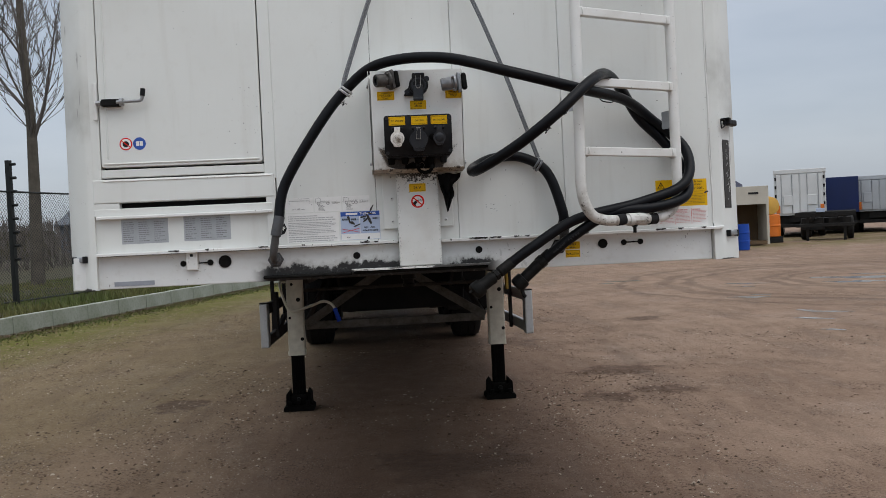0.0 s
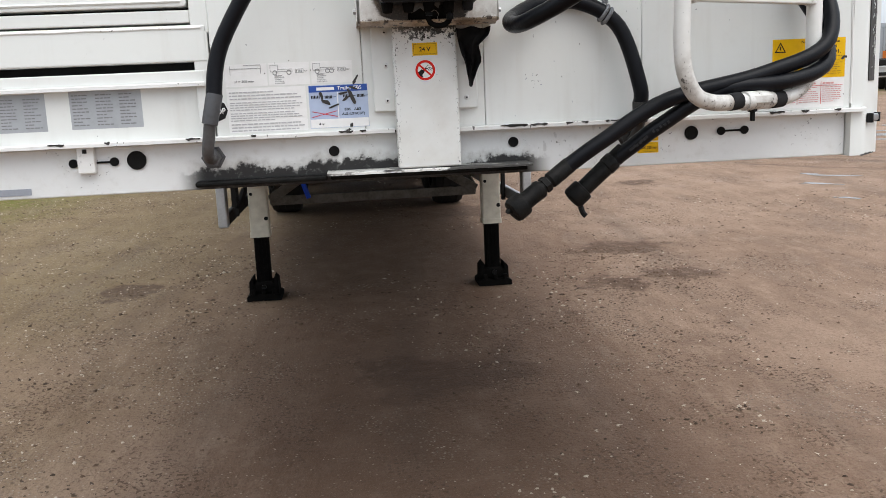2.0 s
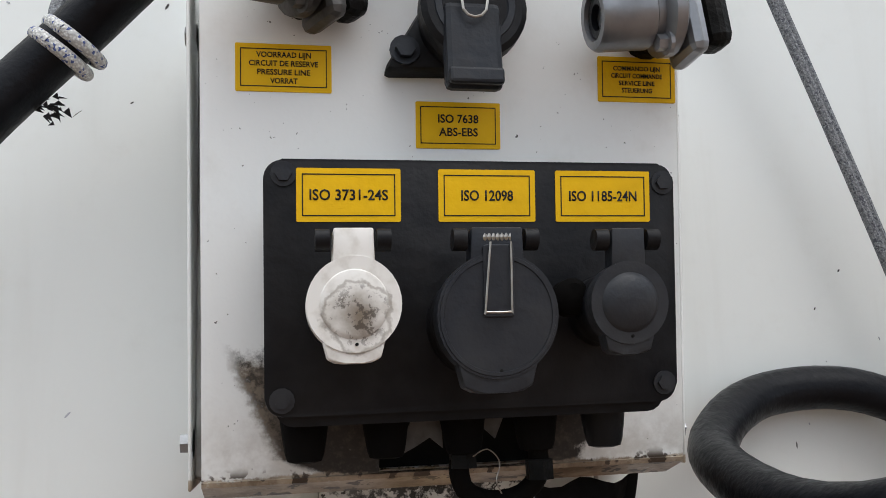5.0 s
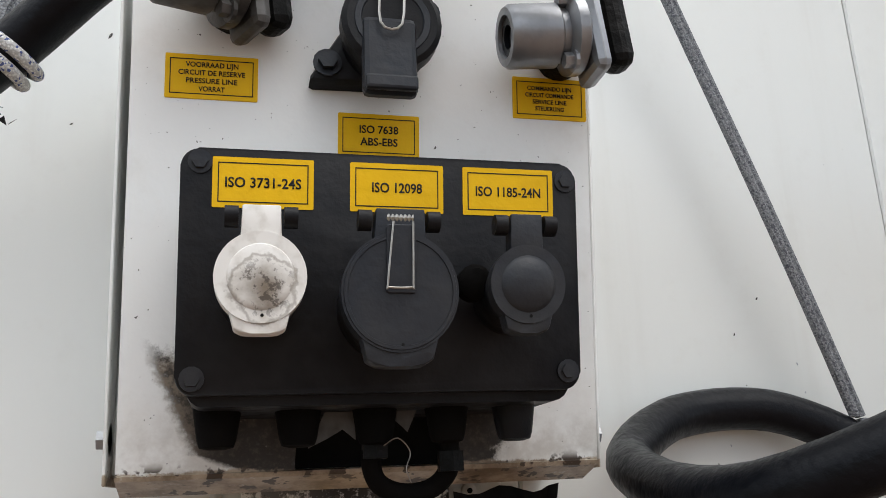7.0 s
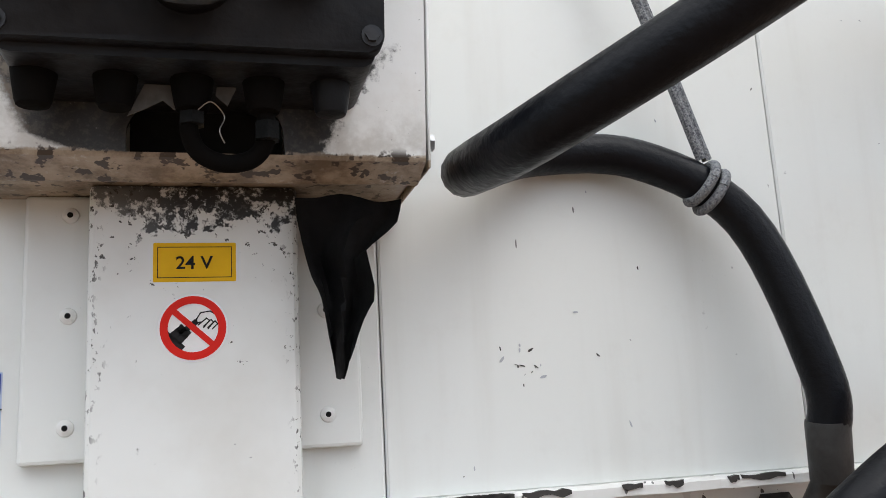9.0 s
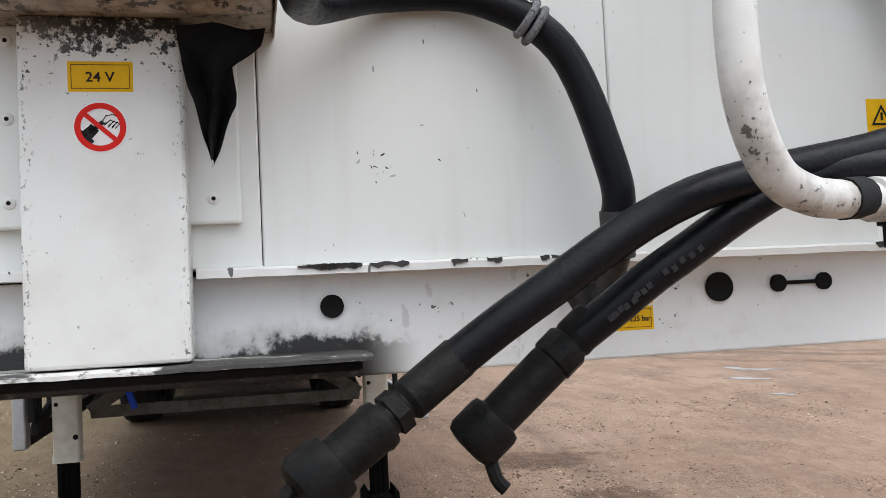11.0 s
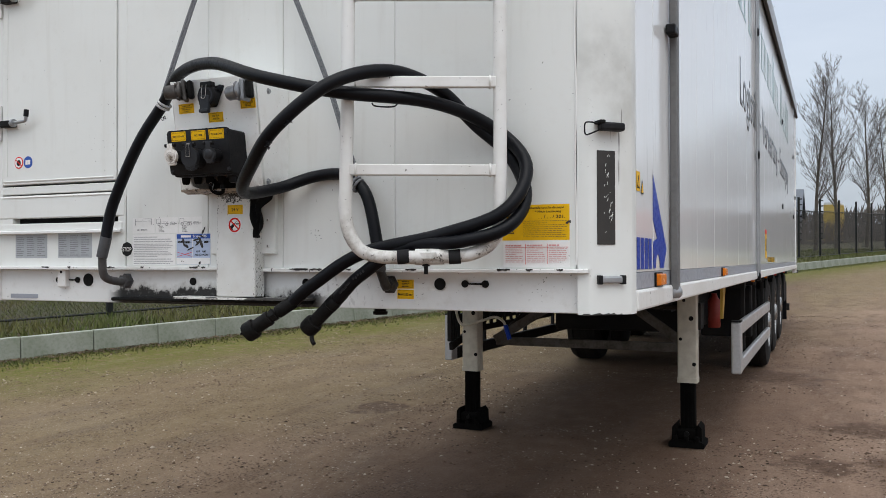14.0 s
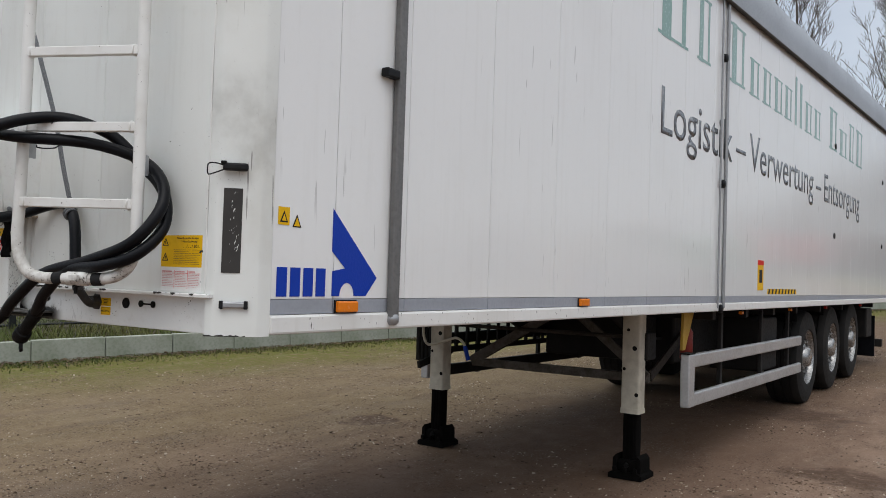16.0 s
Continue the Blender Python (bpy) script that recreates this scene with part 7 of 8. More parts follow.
# loose stones over the near yard
rng = random.Random(21)
vs, fs = [], []
for i in range(150000):
    x, y = rng.uniform(-9, 8), rng.uniform(-2.0, 15)
    dens = noise.noise((x * 0.35, y * 0.35, 0.0)) + 0.5 * noise.noise((x * 1.3, y * 1.3, 4.0))
    patch = max(0.0, 0.75 - 0.8 * math.hypot(x - 2.1, (y - 4.7) * 0.9)) + max(0.0, 0.2 - 0.6 * math.hypot(x - 5.2, y - 8.2)) - max(0.0, 0.5 - 0.35 * math.hypot(x - 0.2, y - 3.4))
    side = 0.30 if x < -1.2 else (-0.30 if x > 3.2 else (-0.20 if x > 0.6 else 0.0))
    if rng.random() > 0.22 + 1.5 * dens + side + patch or kerb_at(0).x + 0.2 + 0.297 * y > x - 0.2:
        continue
    r = 0.0040 + 0.011 * rng.random() ** 2.6 + (0.012 if rng.random() < 0.008 else 0)
    z = lump(x, y) - r * 0.25
    b = len(vs)
    a0, e0, long, flat = rng.random() * 6.28, rng.random() * 3.14, rng.uniform(1.0, 2.0), rng.uniform(0.45, 1.0)
    ce, se = math.cos(e0), math.sin(e0)
    for k in range(8):
        a = a0 + (1.2566 * k if k < 5 else 0.6 + 2.094 * k)
        q = r * (rng.uniform(0.65, 1.2) if k < 5 else rng.uniform(0.3, 0.7))
        u, v = q * math.cos(a) * long, q * math.sin(a)
        vs.append((x + u * ce - v * se, y + u * se + v * ce, z + (r * flat * rng.uniform(0.6, 1.0) if k > 4 else 0.0)))
    fs += [(b + 5, b + 6, b + 7), (b, b + 1, b + 5), (b + 1, b + 6, b + 5), (b + 1, b + 2, b + 6), (b + 2, b + 3, b + 6), (b + 3, b + 7, b + 6), (b + 3, b + 4, b + 7), (b + 4, b, b + 7), (b, b + 5, b + 7)]
tagged(new("gravel", mesh_from("gravel", vs, fs, M_STONE)), "loose gravel stones pressed into the yard", "gravel", kind="stuff")

# clods of mud thrown up by tyres
M_CLOD = worn("dried_mud_clods", (0.125, 0.082, 0.055), (0.055, 0.036, 0.025), 0.95, fine=40, coarse=6, spec=0.15)
vs, fs = [], []
for cx, cy, spread, count in ((2.15, 4.75, 0.42, 700), (2.3, 4.0, 0.25, 200), (-2.0, 4.6, 0.28, 160), (-2.6, 3.0, 0.7, 420), (-3.2, 6.2, 0.9, 420), (3.6, 9.0, 0.5, 260), (5.4, 8.4, 0.6, 70), (1.9, 2.0, 0.8, 260), (-1.6, 1.5, 0.7, 300), (6.6, 10.6, 0.6, 60), (-5.0, 9.0, 1.2, 300), (0.8, 2.6, 0.9, 420), (2.8, 3.2, 0.8, 420), (-0.9, 2.4, 0.7, 300), (2.6, 6.4, 0.7, 360), (-3.4, 4.2, 0.8, 420)):
    for i in range(int(count * 1.1)):
        x, y = cx + rng.gauss(0, spread) * 1.5, cy + rng.gauss(0, spread)
        r = 0.004 + 0.014 * rng.random() ** 3
        z = lump(x, y) - 0.002
        b = len(vs)
        a0 = rng.random() * 6.28
        for k in range(5):
            q = r * rng.uniform(0.6, 1.3)
            vs.append((x + q * math.cos(a0 + 1.2566 * k), y + q * math.sin(a0 + 1.2566 * k), z))
        vs.append((x + r * rng.uniform(-0.3, 0.3), y + r * rng.uniform(-0.3, 0.3), z + r * rng.uniform(0.35, 0.7)))
        fs += [(b + k, b + (k + 1) % 5, b + 5) for k in range(5)]
tagged(new("mud_clods", mesh_from("mud_clods", vs, fs, M_CLOD)), "small clods of brown mud strewn on the yard", "mud", kind="stuff")

# dead leaves along the kerb and on the yard
vs, fs = [], []
for i in range(13000):
    s = rng.uniform(-8, 30)
    o = -abs(rng.gauss(0, 0.32)) * (0.4 + 1.6 * abs(noise.noise((s * 0.9, 2.2, 0)))) if i < 11000 else -rng.uniform(0, 7)
    p = kerb_at(s, o)
    r, a = rng.uniform(0.014, 0.042) * (1 if o > -0.8 else 0.6), rng.random() * 6.28
    c, sn = math.cos(a), math.sin(a)
    b = len(vs)
    z = 0.008 + rng.random() * 0.012 + (0.02 * rng.random() if o > -0.4 else 0)
    for u, v, h in ((-1, 0, 0), (0, 0.5, 0.3), (1, 0, 0.1), (0, -0.5, 0.2)):
        vs.append((p.x + r * (u * c - v * sn), p.y + r * (u * sn + v * c), z + r * h * rng.random()))
    fs.append((b, b + 1, b + 2, b + 3))
tagged(new("leaf_litter", mesh_from("leaf_litter", vs, fs, M_LEAF)), "dead leaves strewn along the kerb", "leaves", kind="stuff")

# grass blades: behind the kerb, and moss tufts at its foot
vs, fs = [], []
for i in range(105000):
    s = rng.uniform(-10, 62) if i % 2 else rng.uniform(0, 28)
    if i < 90000:
        o, h, zb = rng.uniform(0.12, 7), rng.uniform(0.05, 0.2), 0.27
    else:
        o, h, zb = -abs(rng.gauss(0, 0.35)) - 0.01, rng.uniform(0.015, 0.05), 0.0
    p = kerb_at(s, o)
    w, a = rng.uniform(0.005, 0.015) * (1 + s * 0.02 if s > 0 else 1), rng.random() * 6.28
    b = len(vs)
    lx, ly = rng.gauss(0, 0.35) * h, rng.gauss(0, 0.35) * h
    vs += [(p.x - w * math.cos(a), p.y - w * math.sin(a), zb), (p.x + w * math.cos(a), p.y + w * math.sin(a), zb), (p.x + lx, p.y + ly, zb + h)]
    fs.append((b, b + 1, b + 2))
tagged(new("grass", mesh_from("grass", vs, fs, M_GRASS)), "rough winter grass along the verge", "grass", kind="stuff")

# puddles on the open yard
def puddle(x, y, a, b, turn, seed):
    r = random.Random(seed)
    ph = [r.random() * 6.28 for _ in range(4)]
    pts = []
    for i in range(64):
        t = 2 * math.pi * i / 64
        k = 1 + 0.24 * math.sin(2 * t + ph[0]) + 0.22 * math.sin(3 * t + ph[1]) + 0.18 * math.sin(5 * t + ph[2]) + 0.14 * math.sin(9 * t + ph[3])
        u, v = a * k * math.cos(t), b * k * math.sin(t)
        pts.append((x + u * math.cos(turn) - v * math.sin(turn), y + u * math.sin(turn) + v * math.cos(turn)))
    single("puddle", prism(pts, "xy", -0.02, 0.004), M_WATER, "shallow rain puddle reflecting the grey sky", "puddle", kind="structure")


for i, p in enumerate(PUDDLES):
    puddle(*p, i + 1)

# fence: posts with insulators, wire mesh panels
fence = thing("mesh_fence", "tall black wire mesh fence with electric wires on top", "fence")
postbm = box(-0.045, 0.045, -0.045, 0.045, 0.1, 3.05, 0.006)
post = mesh_of("fence_post", postbm)
post.materials.append(M_FENCE)
ins = mesh_of("insulator", rod((0, 0, 0), (0.12, 0, 0), 0.028, 8))
ins.materials.append(M_FENCE)
rail = mesh_of("top_rail", rod((0, 0, 0), (0, 3.0, 0), 0.02, 6))
rail.materials.append(M_FENCE)
vs, fs = [], []


def wire(p, q, r):
    b = len(vs)
    d = (Vector(q) - Vector(p)).normalized()
    u, w = frame_of(d)
    for c in (p, q):
        for k in range(3):
            t = 2.094 * k
            vs.append(tuple(Vector(c) + (u * math.cos(t) + w * math.sin(t)) * r))
    for k in range(3):
        j = (k + 1) % 3
        fs.append((b + k, b + j, b + 3 + j, b + 3 + k))


def diamond_panel(width, z0, z1, pitch):
    n = int((width + (z1 - z0)) / pitch)
    H = z1 - z0
    for i in range(n + 1):
        c = i * pitch - H
        for flip in (0, 1):
            a0, a1 = max(0, c), min(width, c + H)
            if a1 - a0 < 0.02:
                continue
            za, zb = z0 + (a0 - c), z0 + (a1 - c)
            if flip:
                za, zb = z0 + z1 - za, z0 + z1 - zb
            wire((0, a0, za), (0, a1, zb), 0.003)


diamond_panel(3.0, 0.32, 2.45, 0.075)
mesh_panel = mesh_from("mesh_panel", vs, fs, M_FENCE)
for i in range(-4, 38):
    m = Matrix.Translation(kerb_at(i * 3.0 - 0.9, 1.6, 0.05)) @ Matrix.Rotation(ang, 4, "Z")
    for me in (post, mesh_panel):
        o = new(me.name, me)
        o.parent, o.matrix_basis = fence, m
    for z in (0.34, 2.45):
        o = new("top_rail", rail)
        o.parent, o.matrix_basis = fence, m @ Matrix.Translation((0, 0, z))
    if i < 16:
        for k in range(8):
            o = new("insulator", ins)
            o.parent, o.matrix_basis = fence, m @ Matrix.Translation((0.03, 0, 1.15 + k * 0.26))


# bare poplars
def bare_tree(seed, height):
    r = random.Random(seed)
    stem = []
    tv, tf = [], []

    def seg(V, F, p, q, r0, r1, n):
        b = len(V)
        d = (q - p)
        u, w = frame_of(d)
        for c, rr in ((p, r0), (q, r1)):
            for k in range(n):
                t = 2 * math.pi * k / n
                V.append(tuple(c + (u * math.cos(t) + w * math.sin(t)) * rr))
        for k in range(n):
            j = (k + 1) % n
            F.append((b + k, b + j, b + n + j, b + n + k))

    def grow(p, d, length, rad, level):
        steps = (9, 4, 3, 3, 2)[level]
        for i in range(steps):
            f = i / steps
            bend = 0.03 if level == 0 else 0.10
            d = (d + Vector((r.gauss(0, bend), r.gauss(0, bend), 0.10 if level else 0.0))).normalized()
            q = p + d * (length / steps)
            r0, r1 = rad * (1 - f * 0.85), rad * (1 - (i + 1) / steps * 0.85)
            if level == 0:
                stem.append((q, max(r1, 0.01)))
            else:
                seg(tv, tf, p, q, max(r0, 0.009), max(r1, 0.007), 4 if level == 1 else 3)
            kids = (3 if level == 0 and i > 1 else 0) if level == 0 else ((2, 2, 1)[level - 1] if level < 4 else 0)
            if level == 3 and r.random() < 0.25:
                kids = 0
            for _ in range(kids):
                az = r.random() * 6.28
                lean = r.uniform(0.35, 0.7)
                side = Vector((math.cos(az), math.sin(az), 0))
                nd = (d * math.cos(lean) + side * math.sin(lean)).normalized()
                share = r.uniform(0.26, 0.40) * (1 - f * 0.45) if level == 0 else r.uniform(0.36, 0.55) * (1 - f * 0.3)
                grow(q - d * (length / steps) * r.random() * 0.8, nd, length * share, r1 * r.uniform(0.35, 0.5), level + 1)
            p = q

    grow(Vector((0, 0, -0.1)), Vector((0, 0, 1)), height, height * 0.0135, 0)
    base = height * 0.0135
    rings = [(Vector((0, 0, -0.1)), base * 1.25), (Vector((0, 0, 0.25)), base * 1.02)] + stem
    vs, fs = [], []
    for c, rr in rings:
        for k in range(9):
            t = 2 * math.pi * k / 9
            vs.append((c.x + rr * math.cos(t), c.y + rr * math.sin(t), c.z))
    for i in range(len(rings) - 1):
        for k in range(9):
            fs.append((i * 9 + k, i * 9 + (k + 1) % 9, i * 9 + 9 + (k + 1) % 9, i * 9 + 9 + k))
    return mesh_from("trunk", vs, fs, M_BARK), mesh_from("crown", tv, tf, M_TWIG)


kinds = [bare_tree(40 + k, 14 + k % 3) for k in range(5)]


def plant_tree(k, x, y, scale, turn):
    t = thing("bare_poplar", "tall leafless winter poplar with fine twigs", "tree", Matrix.Translation((x, y, 0.05 if y > 150 else 0.3)) @ Matrix.Rotation(turn, 4, "Z") @ Matrix.Scale(scale, 4), "row of poplars")
    for me in kinds[k]:
        o = new(me.name, me)
        o.parent = t
    return t


rng = random.Random(77)
for i in range(26):
    s = 19.5 + i * 6.2 + rng.uniform(-1.2, 1.2)
    far = s > 45
    p = kerb_at(s, 6.0 + rng.uniform(-0.6, 0.6) - max(0, s - 100) * 0.09)
    plant_tree(i % 5, p.x, p.y, rng.uniform(0.64, 0.76) if far else rng.uniform(0.9, 1.12), rng.random() * 6.28)
for i in range(12):
    s = 182 + i * 9.0
    p = kerb_at(s, 6.0 + rng.uniform(-1, 1) - (s - 100) * 0.09)
    plant_tree((i + 2) % 5, p.x, p.y, rng.uniform(0.70, 0.85), rng.random() * 6.28)

# brushwood behind the trees
vs, fs = [], []
for i in range(26000):
    s, o = rng.uniform(0, 190), rng.uniform(14, 19)
    p = kerb_at(s, o)
    h = 1.2 + 1.6 * abs(noise.noise((s * 0.12, o * 0.3, 2.0))) + rng.random()
    z = rng.random() * h
    L, w = rng.uniform(0.25, 0.7), rng.uniform(0.012, 0.03)
    a = rng.random() * 6.28
    b = len(vs)
    vs += [(p.x - w, p.y, z), (p.x + w, p.y + w, z), (p.x + 0.4 * L * math.cos(a), p.y + 0.4 * L * math.sin(a), z + L)]
    fs.append((b, b + 1, b + 2))
tagged(new("brushwood", mesh_from("brushwood", vs, fs, M_TWIG)), "leafless brushwood behind the fence", "brushwood", kind="stuff")

# far wood on the horizon
vs, fs = [], []
for i in range(24000):
    a = rng.uniform(-0.9, 0.27)
    d = rng.uniform(150, 190)
    x, y = d * math.sin(a), d * math.cos(a)
    h = 4 + 3 * abs(noise.noise((a * 9, 0.5, 0.2)))
    z = rng.random() * h
    w, L = rng.uniform(0.05, 0.16), rng.uniform(0.6, 1.8)
    b = len(vs)
    vs += [(x - w, y, z), (x + w, y - w, z), (x + rng.uniform(-0.6, 0.6), y, z + L)]
    fs.append((b, b + 1, b + 2))
tagged(new("far_wood", mesh_from("far_wood", vs, fs, M_TWIG)), "distant leafless wood on the horizon", "wood", kind="stuff")

# buildings beyond the fence
M_ROOF = worn("blue_grey_roof_sheet", (0.075, 0.088, 0.11), (0.05, 0.055, 0.065), 0.5, coarse=0.3)
M_WALL = worn("grey_shed_wall", (0.12, 0.13, 0.15), (0.08, 0.085, 0.1), 0.7, coarse=0.3)
M_OCHRE = worn("ochre_container_paint", (0.45, 0.33, 0.09), (0.25, 0.19, 0.07), 0.6, coarse=1)
M_OLIVE = worn("olive_container_paint", (0.085, 0.075, 0.045), (0.05, 0.045, 0.03), 0.7, coarse=1)


def shed(x0, x1, y0, y1, eave, ridge):
    s = thing("shed", "low grey farm shed with blue-grey sheet roof", "building")
    part("wall", box(x0, x1, y0, y1, 0, eave), M_WALL, s)
    ym = (y0 + y1) / 2
    part("roof", prism([(y0 - 0.4, eave - 0.1), (ym, ridge), (y1 + 0.4, eave - 0.1), (y1 + 0.4, eave + 0.1), (ym, ridge + 0.2), (y0 - 0.4, eave + 0.1)], "yz", x0 - 0.4, x1 + 0.4), M_ROOF, s)
    for k in range(6):
        xx = x0 + (x1 - x0) * (k + 0.5) / 6
        d = part("door", box(xx - 1.2, xx + 1.2, y0 - 0.06, y0 + 0.02, 0.2, eave - 0.8), M_ROOF, s)
        part("handle", box(xx - 0.06, xx + 0.06, y0 - 0.12, y0 - 0.05, 1.1, 1.25), M_STEEL, d)


shed(-34, -1.0, 92, 108, 3.2, 6.0)


def cargo_container(x, y, turn, w, L, h, material, label, z=0.0):
    c = thing("cargo_container", label, "container", Matrix.Translation((x, y, z)) @ Matrix.Rotation(turn, 4, "Z"))
    part("body", box(-w / 2, w / 2, 0, L, 0.02, h, 0.02), material, c)
    n = int(w / 0.28)
    for k in range(n):
        xx = -w / 2 + (k + 0.5) * w / n
        part("rib", box(xx - 0.05, xx + 0.05, -0.04, 0.01, 0.12, h - 0.12, 0.01), material, c)
    for k in range(int(L / 0.5)):
        yy = 0.25 + k * 0.5
        for sx in (-1, 1):
            part("rib", box(sx * w / 2 - 0.03, sx * w / 2 + 0.03, yy - 0.08, yy + 0.08, 0.12, h - 0.12, 0.01), material, c)
    part("roof_rail", box(-w / 2 - 0.03, w / 2 + 0.03, -0.05, 0.08, h - 0.1, h + 0.03, 0.01), material, c)
    return c


oc = cargo_container(2.2, 110, -0.1, 1.8, 5, 4.4, M_OCHRE, "ochre steel container with a pale roof behind the fence", 0.3)
part("roof", prism([(-0.9, 4.432), (0.9, 4.432), (0.8, 4.68), (-0.8, 4.68)], "xz", 0.0, 5.0, bevel=0.03), worn("white_roof_sheet", (0.55, 0.56, 0.55), (0.4, 0.4, 0.38), 0.6), oc, "pale roof")
cargo_container(-35.5, 62, 0.1, 4.6, 6, 2.3, M_OLIVE, "olive steel container behind the fence", 0.3)
cargo_container(-27.5, 64, 0.1, 3.4, 5, 2.1, M_OLIVE, "olive steel container behind the fence", 0.3)
cargo_container(-22.2, 66, 0.1, 3.0, 5, 2.4, M_OLIVE, "olive steel container behind the fence", 0.3)

# ---- parked vehicles across the yard ----
M_VWHITE = worn("white_vehicle_paint", (0.66, 0.67, 0.67), (0.45, 0.45, 0.43), 0.4, coarse=1)
M_VBLUE = worn("blue_curtain", (0.008, 0.018, 0.085), (0.012, 0.02, 0.05), 0.5, coarse=1)
M_VRED = worn("red_vehicle_paint", (0.42, 0.035, 0.03), (0.28, 0.04, 0.035), 0.5, coarse=1)
M_VPINK = worn("faded_red_curtain", (0.62, 0.14, 0.15), (0.5, 0.12, 0.12), 0.5, coarse=1)
M_VGREEN = worn("green_vehicle_paint", (0.012, 0.15, 0.06), (0.02, 0.09, 0.05), 0.45, coarse=1)
M_VGREENPALE = worn("pale_green_tarpaulin", (0.28, 0.42, 0.36), (0.2, 0.34, 0.28), 0.5, coarse=1)
M_BEIGE = worn("beige_container_paint", (0.50, 0.47, 0.40), (0.33, 0.30, 0.25), 0.6, coarse=1)
M_BROWN = worn("brown_container_inside", (0.13, 0.085, 0.045), (0.08, 0.055, 0.035), 0.8)
M_ORANGE = worn("orange_paint", (0.65, 0.17, 0.02), (0.45, 0.13, 0.03), 0.5)
M_DRUMBLUE = worn("blue_plastic_drum", (0.01, 0.06, 0.36), (0.01, 0.05, 0.25), 0.4)
M_GLASS = Nodes("tinted_cab_glass")
M_GLASS = M_GLASS.done((0.035, 0.085, 0.085), 0.06, 0, 0.6)
M_BUMPER = worn("grey_plastic_bumper", (0.16, 0.165, 0.17), (0.10, 0.10, 0.10), 0.6)


def small_wheel(parent, x, y, r, w=0.3, sx=1):
    t = part("wheel", lathe((x - w / 2, y, r), (1, 0, 0), [(0, r * 0.6), (0.02, r * 0.93), (0.06, r), (w - 0.06, r), (w - 0.02, r * 0.93), (w, r * 0.6)], 24), M_TYRE, parent, smooth=True)
    part("rim", lathe((x - w / 2 - 0.005, y, r), (1, 0, 0), [(0, r * 0.58), (0.03, r * 0.5), (0.08, r * 0.2), (w - 0.08, r * 0.2), (w - 0.03, r * 0.5), (w + 0.01, r * 0.58)], 16), M_CAST, t, smooth=True)


def box_trailer(x, y, turn, body, label, L=10.0, w=2.5, z0=1.15, h=2.75, doors=True, side=None):
    """A parked trailer; its rear faces -y of its own axes."""
    t = thing("parked_trailer", label, "trailer", Matrix.Translation((x, y, 0)) @ Matrix.Rotation(turn, 4, "Z"))
    part("body", box(-w / 2, w / 2, 0, L, z0, z0 + h, 0.03), body, t)
    part("chassis", box(-0.5, 0.5, 0.1, L - 0.3, z0 - 0.35, z0, 0.01), M_CHASSIS, t)
    part("bumper", box(-w / 2 + 0.05, w / 2 - 0.05, 0.02, 0.15, 0.5, 0.66, 0.01), M_CHASSIS, t)
    # added block, stands in for the dark space below the floor
    part("under_body", box(-w / 2 + 0.15, w / 2 - 0.15, 0.25, L - 0.5, z0 - 0.5, z0 - 0.02, 0.02), M_CHASSIS, t)
    if doors:
        for sx in (-1, 1):
            d = part("rear_door", box(sx * 0.03 if sx > 0 else -w / 2 + 0.12, w / 2 - 0.12 if sx > 0 else -0.03, -0.05, 0.01, z0 + 0.1, z0 + h - 0.2, 0.015), body, t)
            for k in range(2):
                xx = sx * (0.35 + 0.5 * k)
                part("lock_bar", rod((xx, -0.07, z0 + 0.1), (xx, -0.07, z0 + h - 0.2), 0.018, 6), M_STEEL, d)
            part("lock_box", box(sx * 0.55 - 0.22, sx * 0.55 + 0.22, -0.09, -0.05, z0 + 0.5, z0 + 1.0, 0.02), body, d)
            for k in range(4):
                zh = z0 + h * (0.22 + 0.19 * k)
                part("door_hinge", box(min(sx * (w / 2 - 0.12), sx * (w / 2 - 0.04)), max(sx * (w / 2 - 0.12), sx * (w / 2 - 0.04)), -0.07, 0.0, zh, zh + 0.16), M_BLACK, d)
        for sx in (-1, 1):
            part("tail_lamp", box(sx * (w / 2 - 0.18) - 0.09, sx * (w / 2 - 0.18) + 0.09, -0.08, -0.02, z0 + 0.12, z0 + 0.52, 0.01), M_ORANGE, t)
        part("top_frame", box(-w / 2 - 0.02, w / 2 + 0.02, -0.06, 0.1, z0 + h - 0.16, z0 + h + 0.05, 0.02), body, t)
    for y_ in (1.6, 2.9, 4.2):
        for sx in (-1, 1):
            small_wheel(t, sx * (w / 2 - 0.2), y_, 0.5)
    return t


M_SILVER = worn("silver_grey_paint", (0.42, 0.44, 0.46), (0.30, 0.31, 0.33), 0.4, coarse=1)
box_trailer(20.95, 38.6, -0.47, M_VWHITE, "white parked tipper trailer with closed rear doors", h=2.25, z0=1.1, w=2.4)
box_trailer(23.9, 41.1, -0.52, M_VBLUE, "dark blue parked curtain trailer", doors=False, h=1.9, z0=1.1, w=2.7)
box_trailer(26.3, 40.6, -0.50, M_SILVER, "silver parked box trailer", h=1.85, z0=1.1, w=2.2)
box_trailer(26.7, 34.3, -0.44, M_VWHITE, "white parked tipper trailer with closed rear doors", h=2.05, z0=1.05, L=8)
box_trailer(30.6, 33.0, -0.44, M_VWHITE, "white parked tipper trailer with closed rear doors", h=2.05, z0=1.05, L=8)
box_trailer(17.0, 40.4, -0.45, M_VBLUE, "dark blue parked curtain trailer", doors=False, h=1.87, z0=1.2)


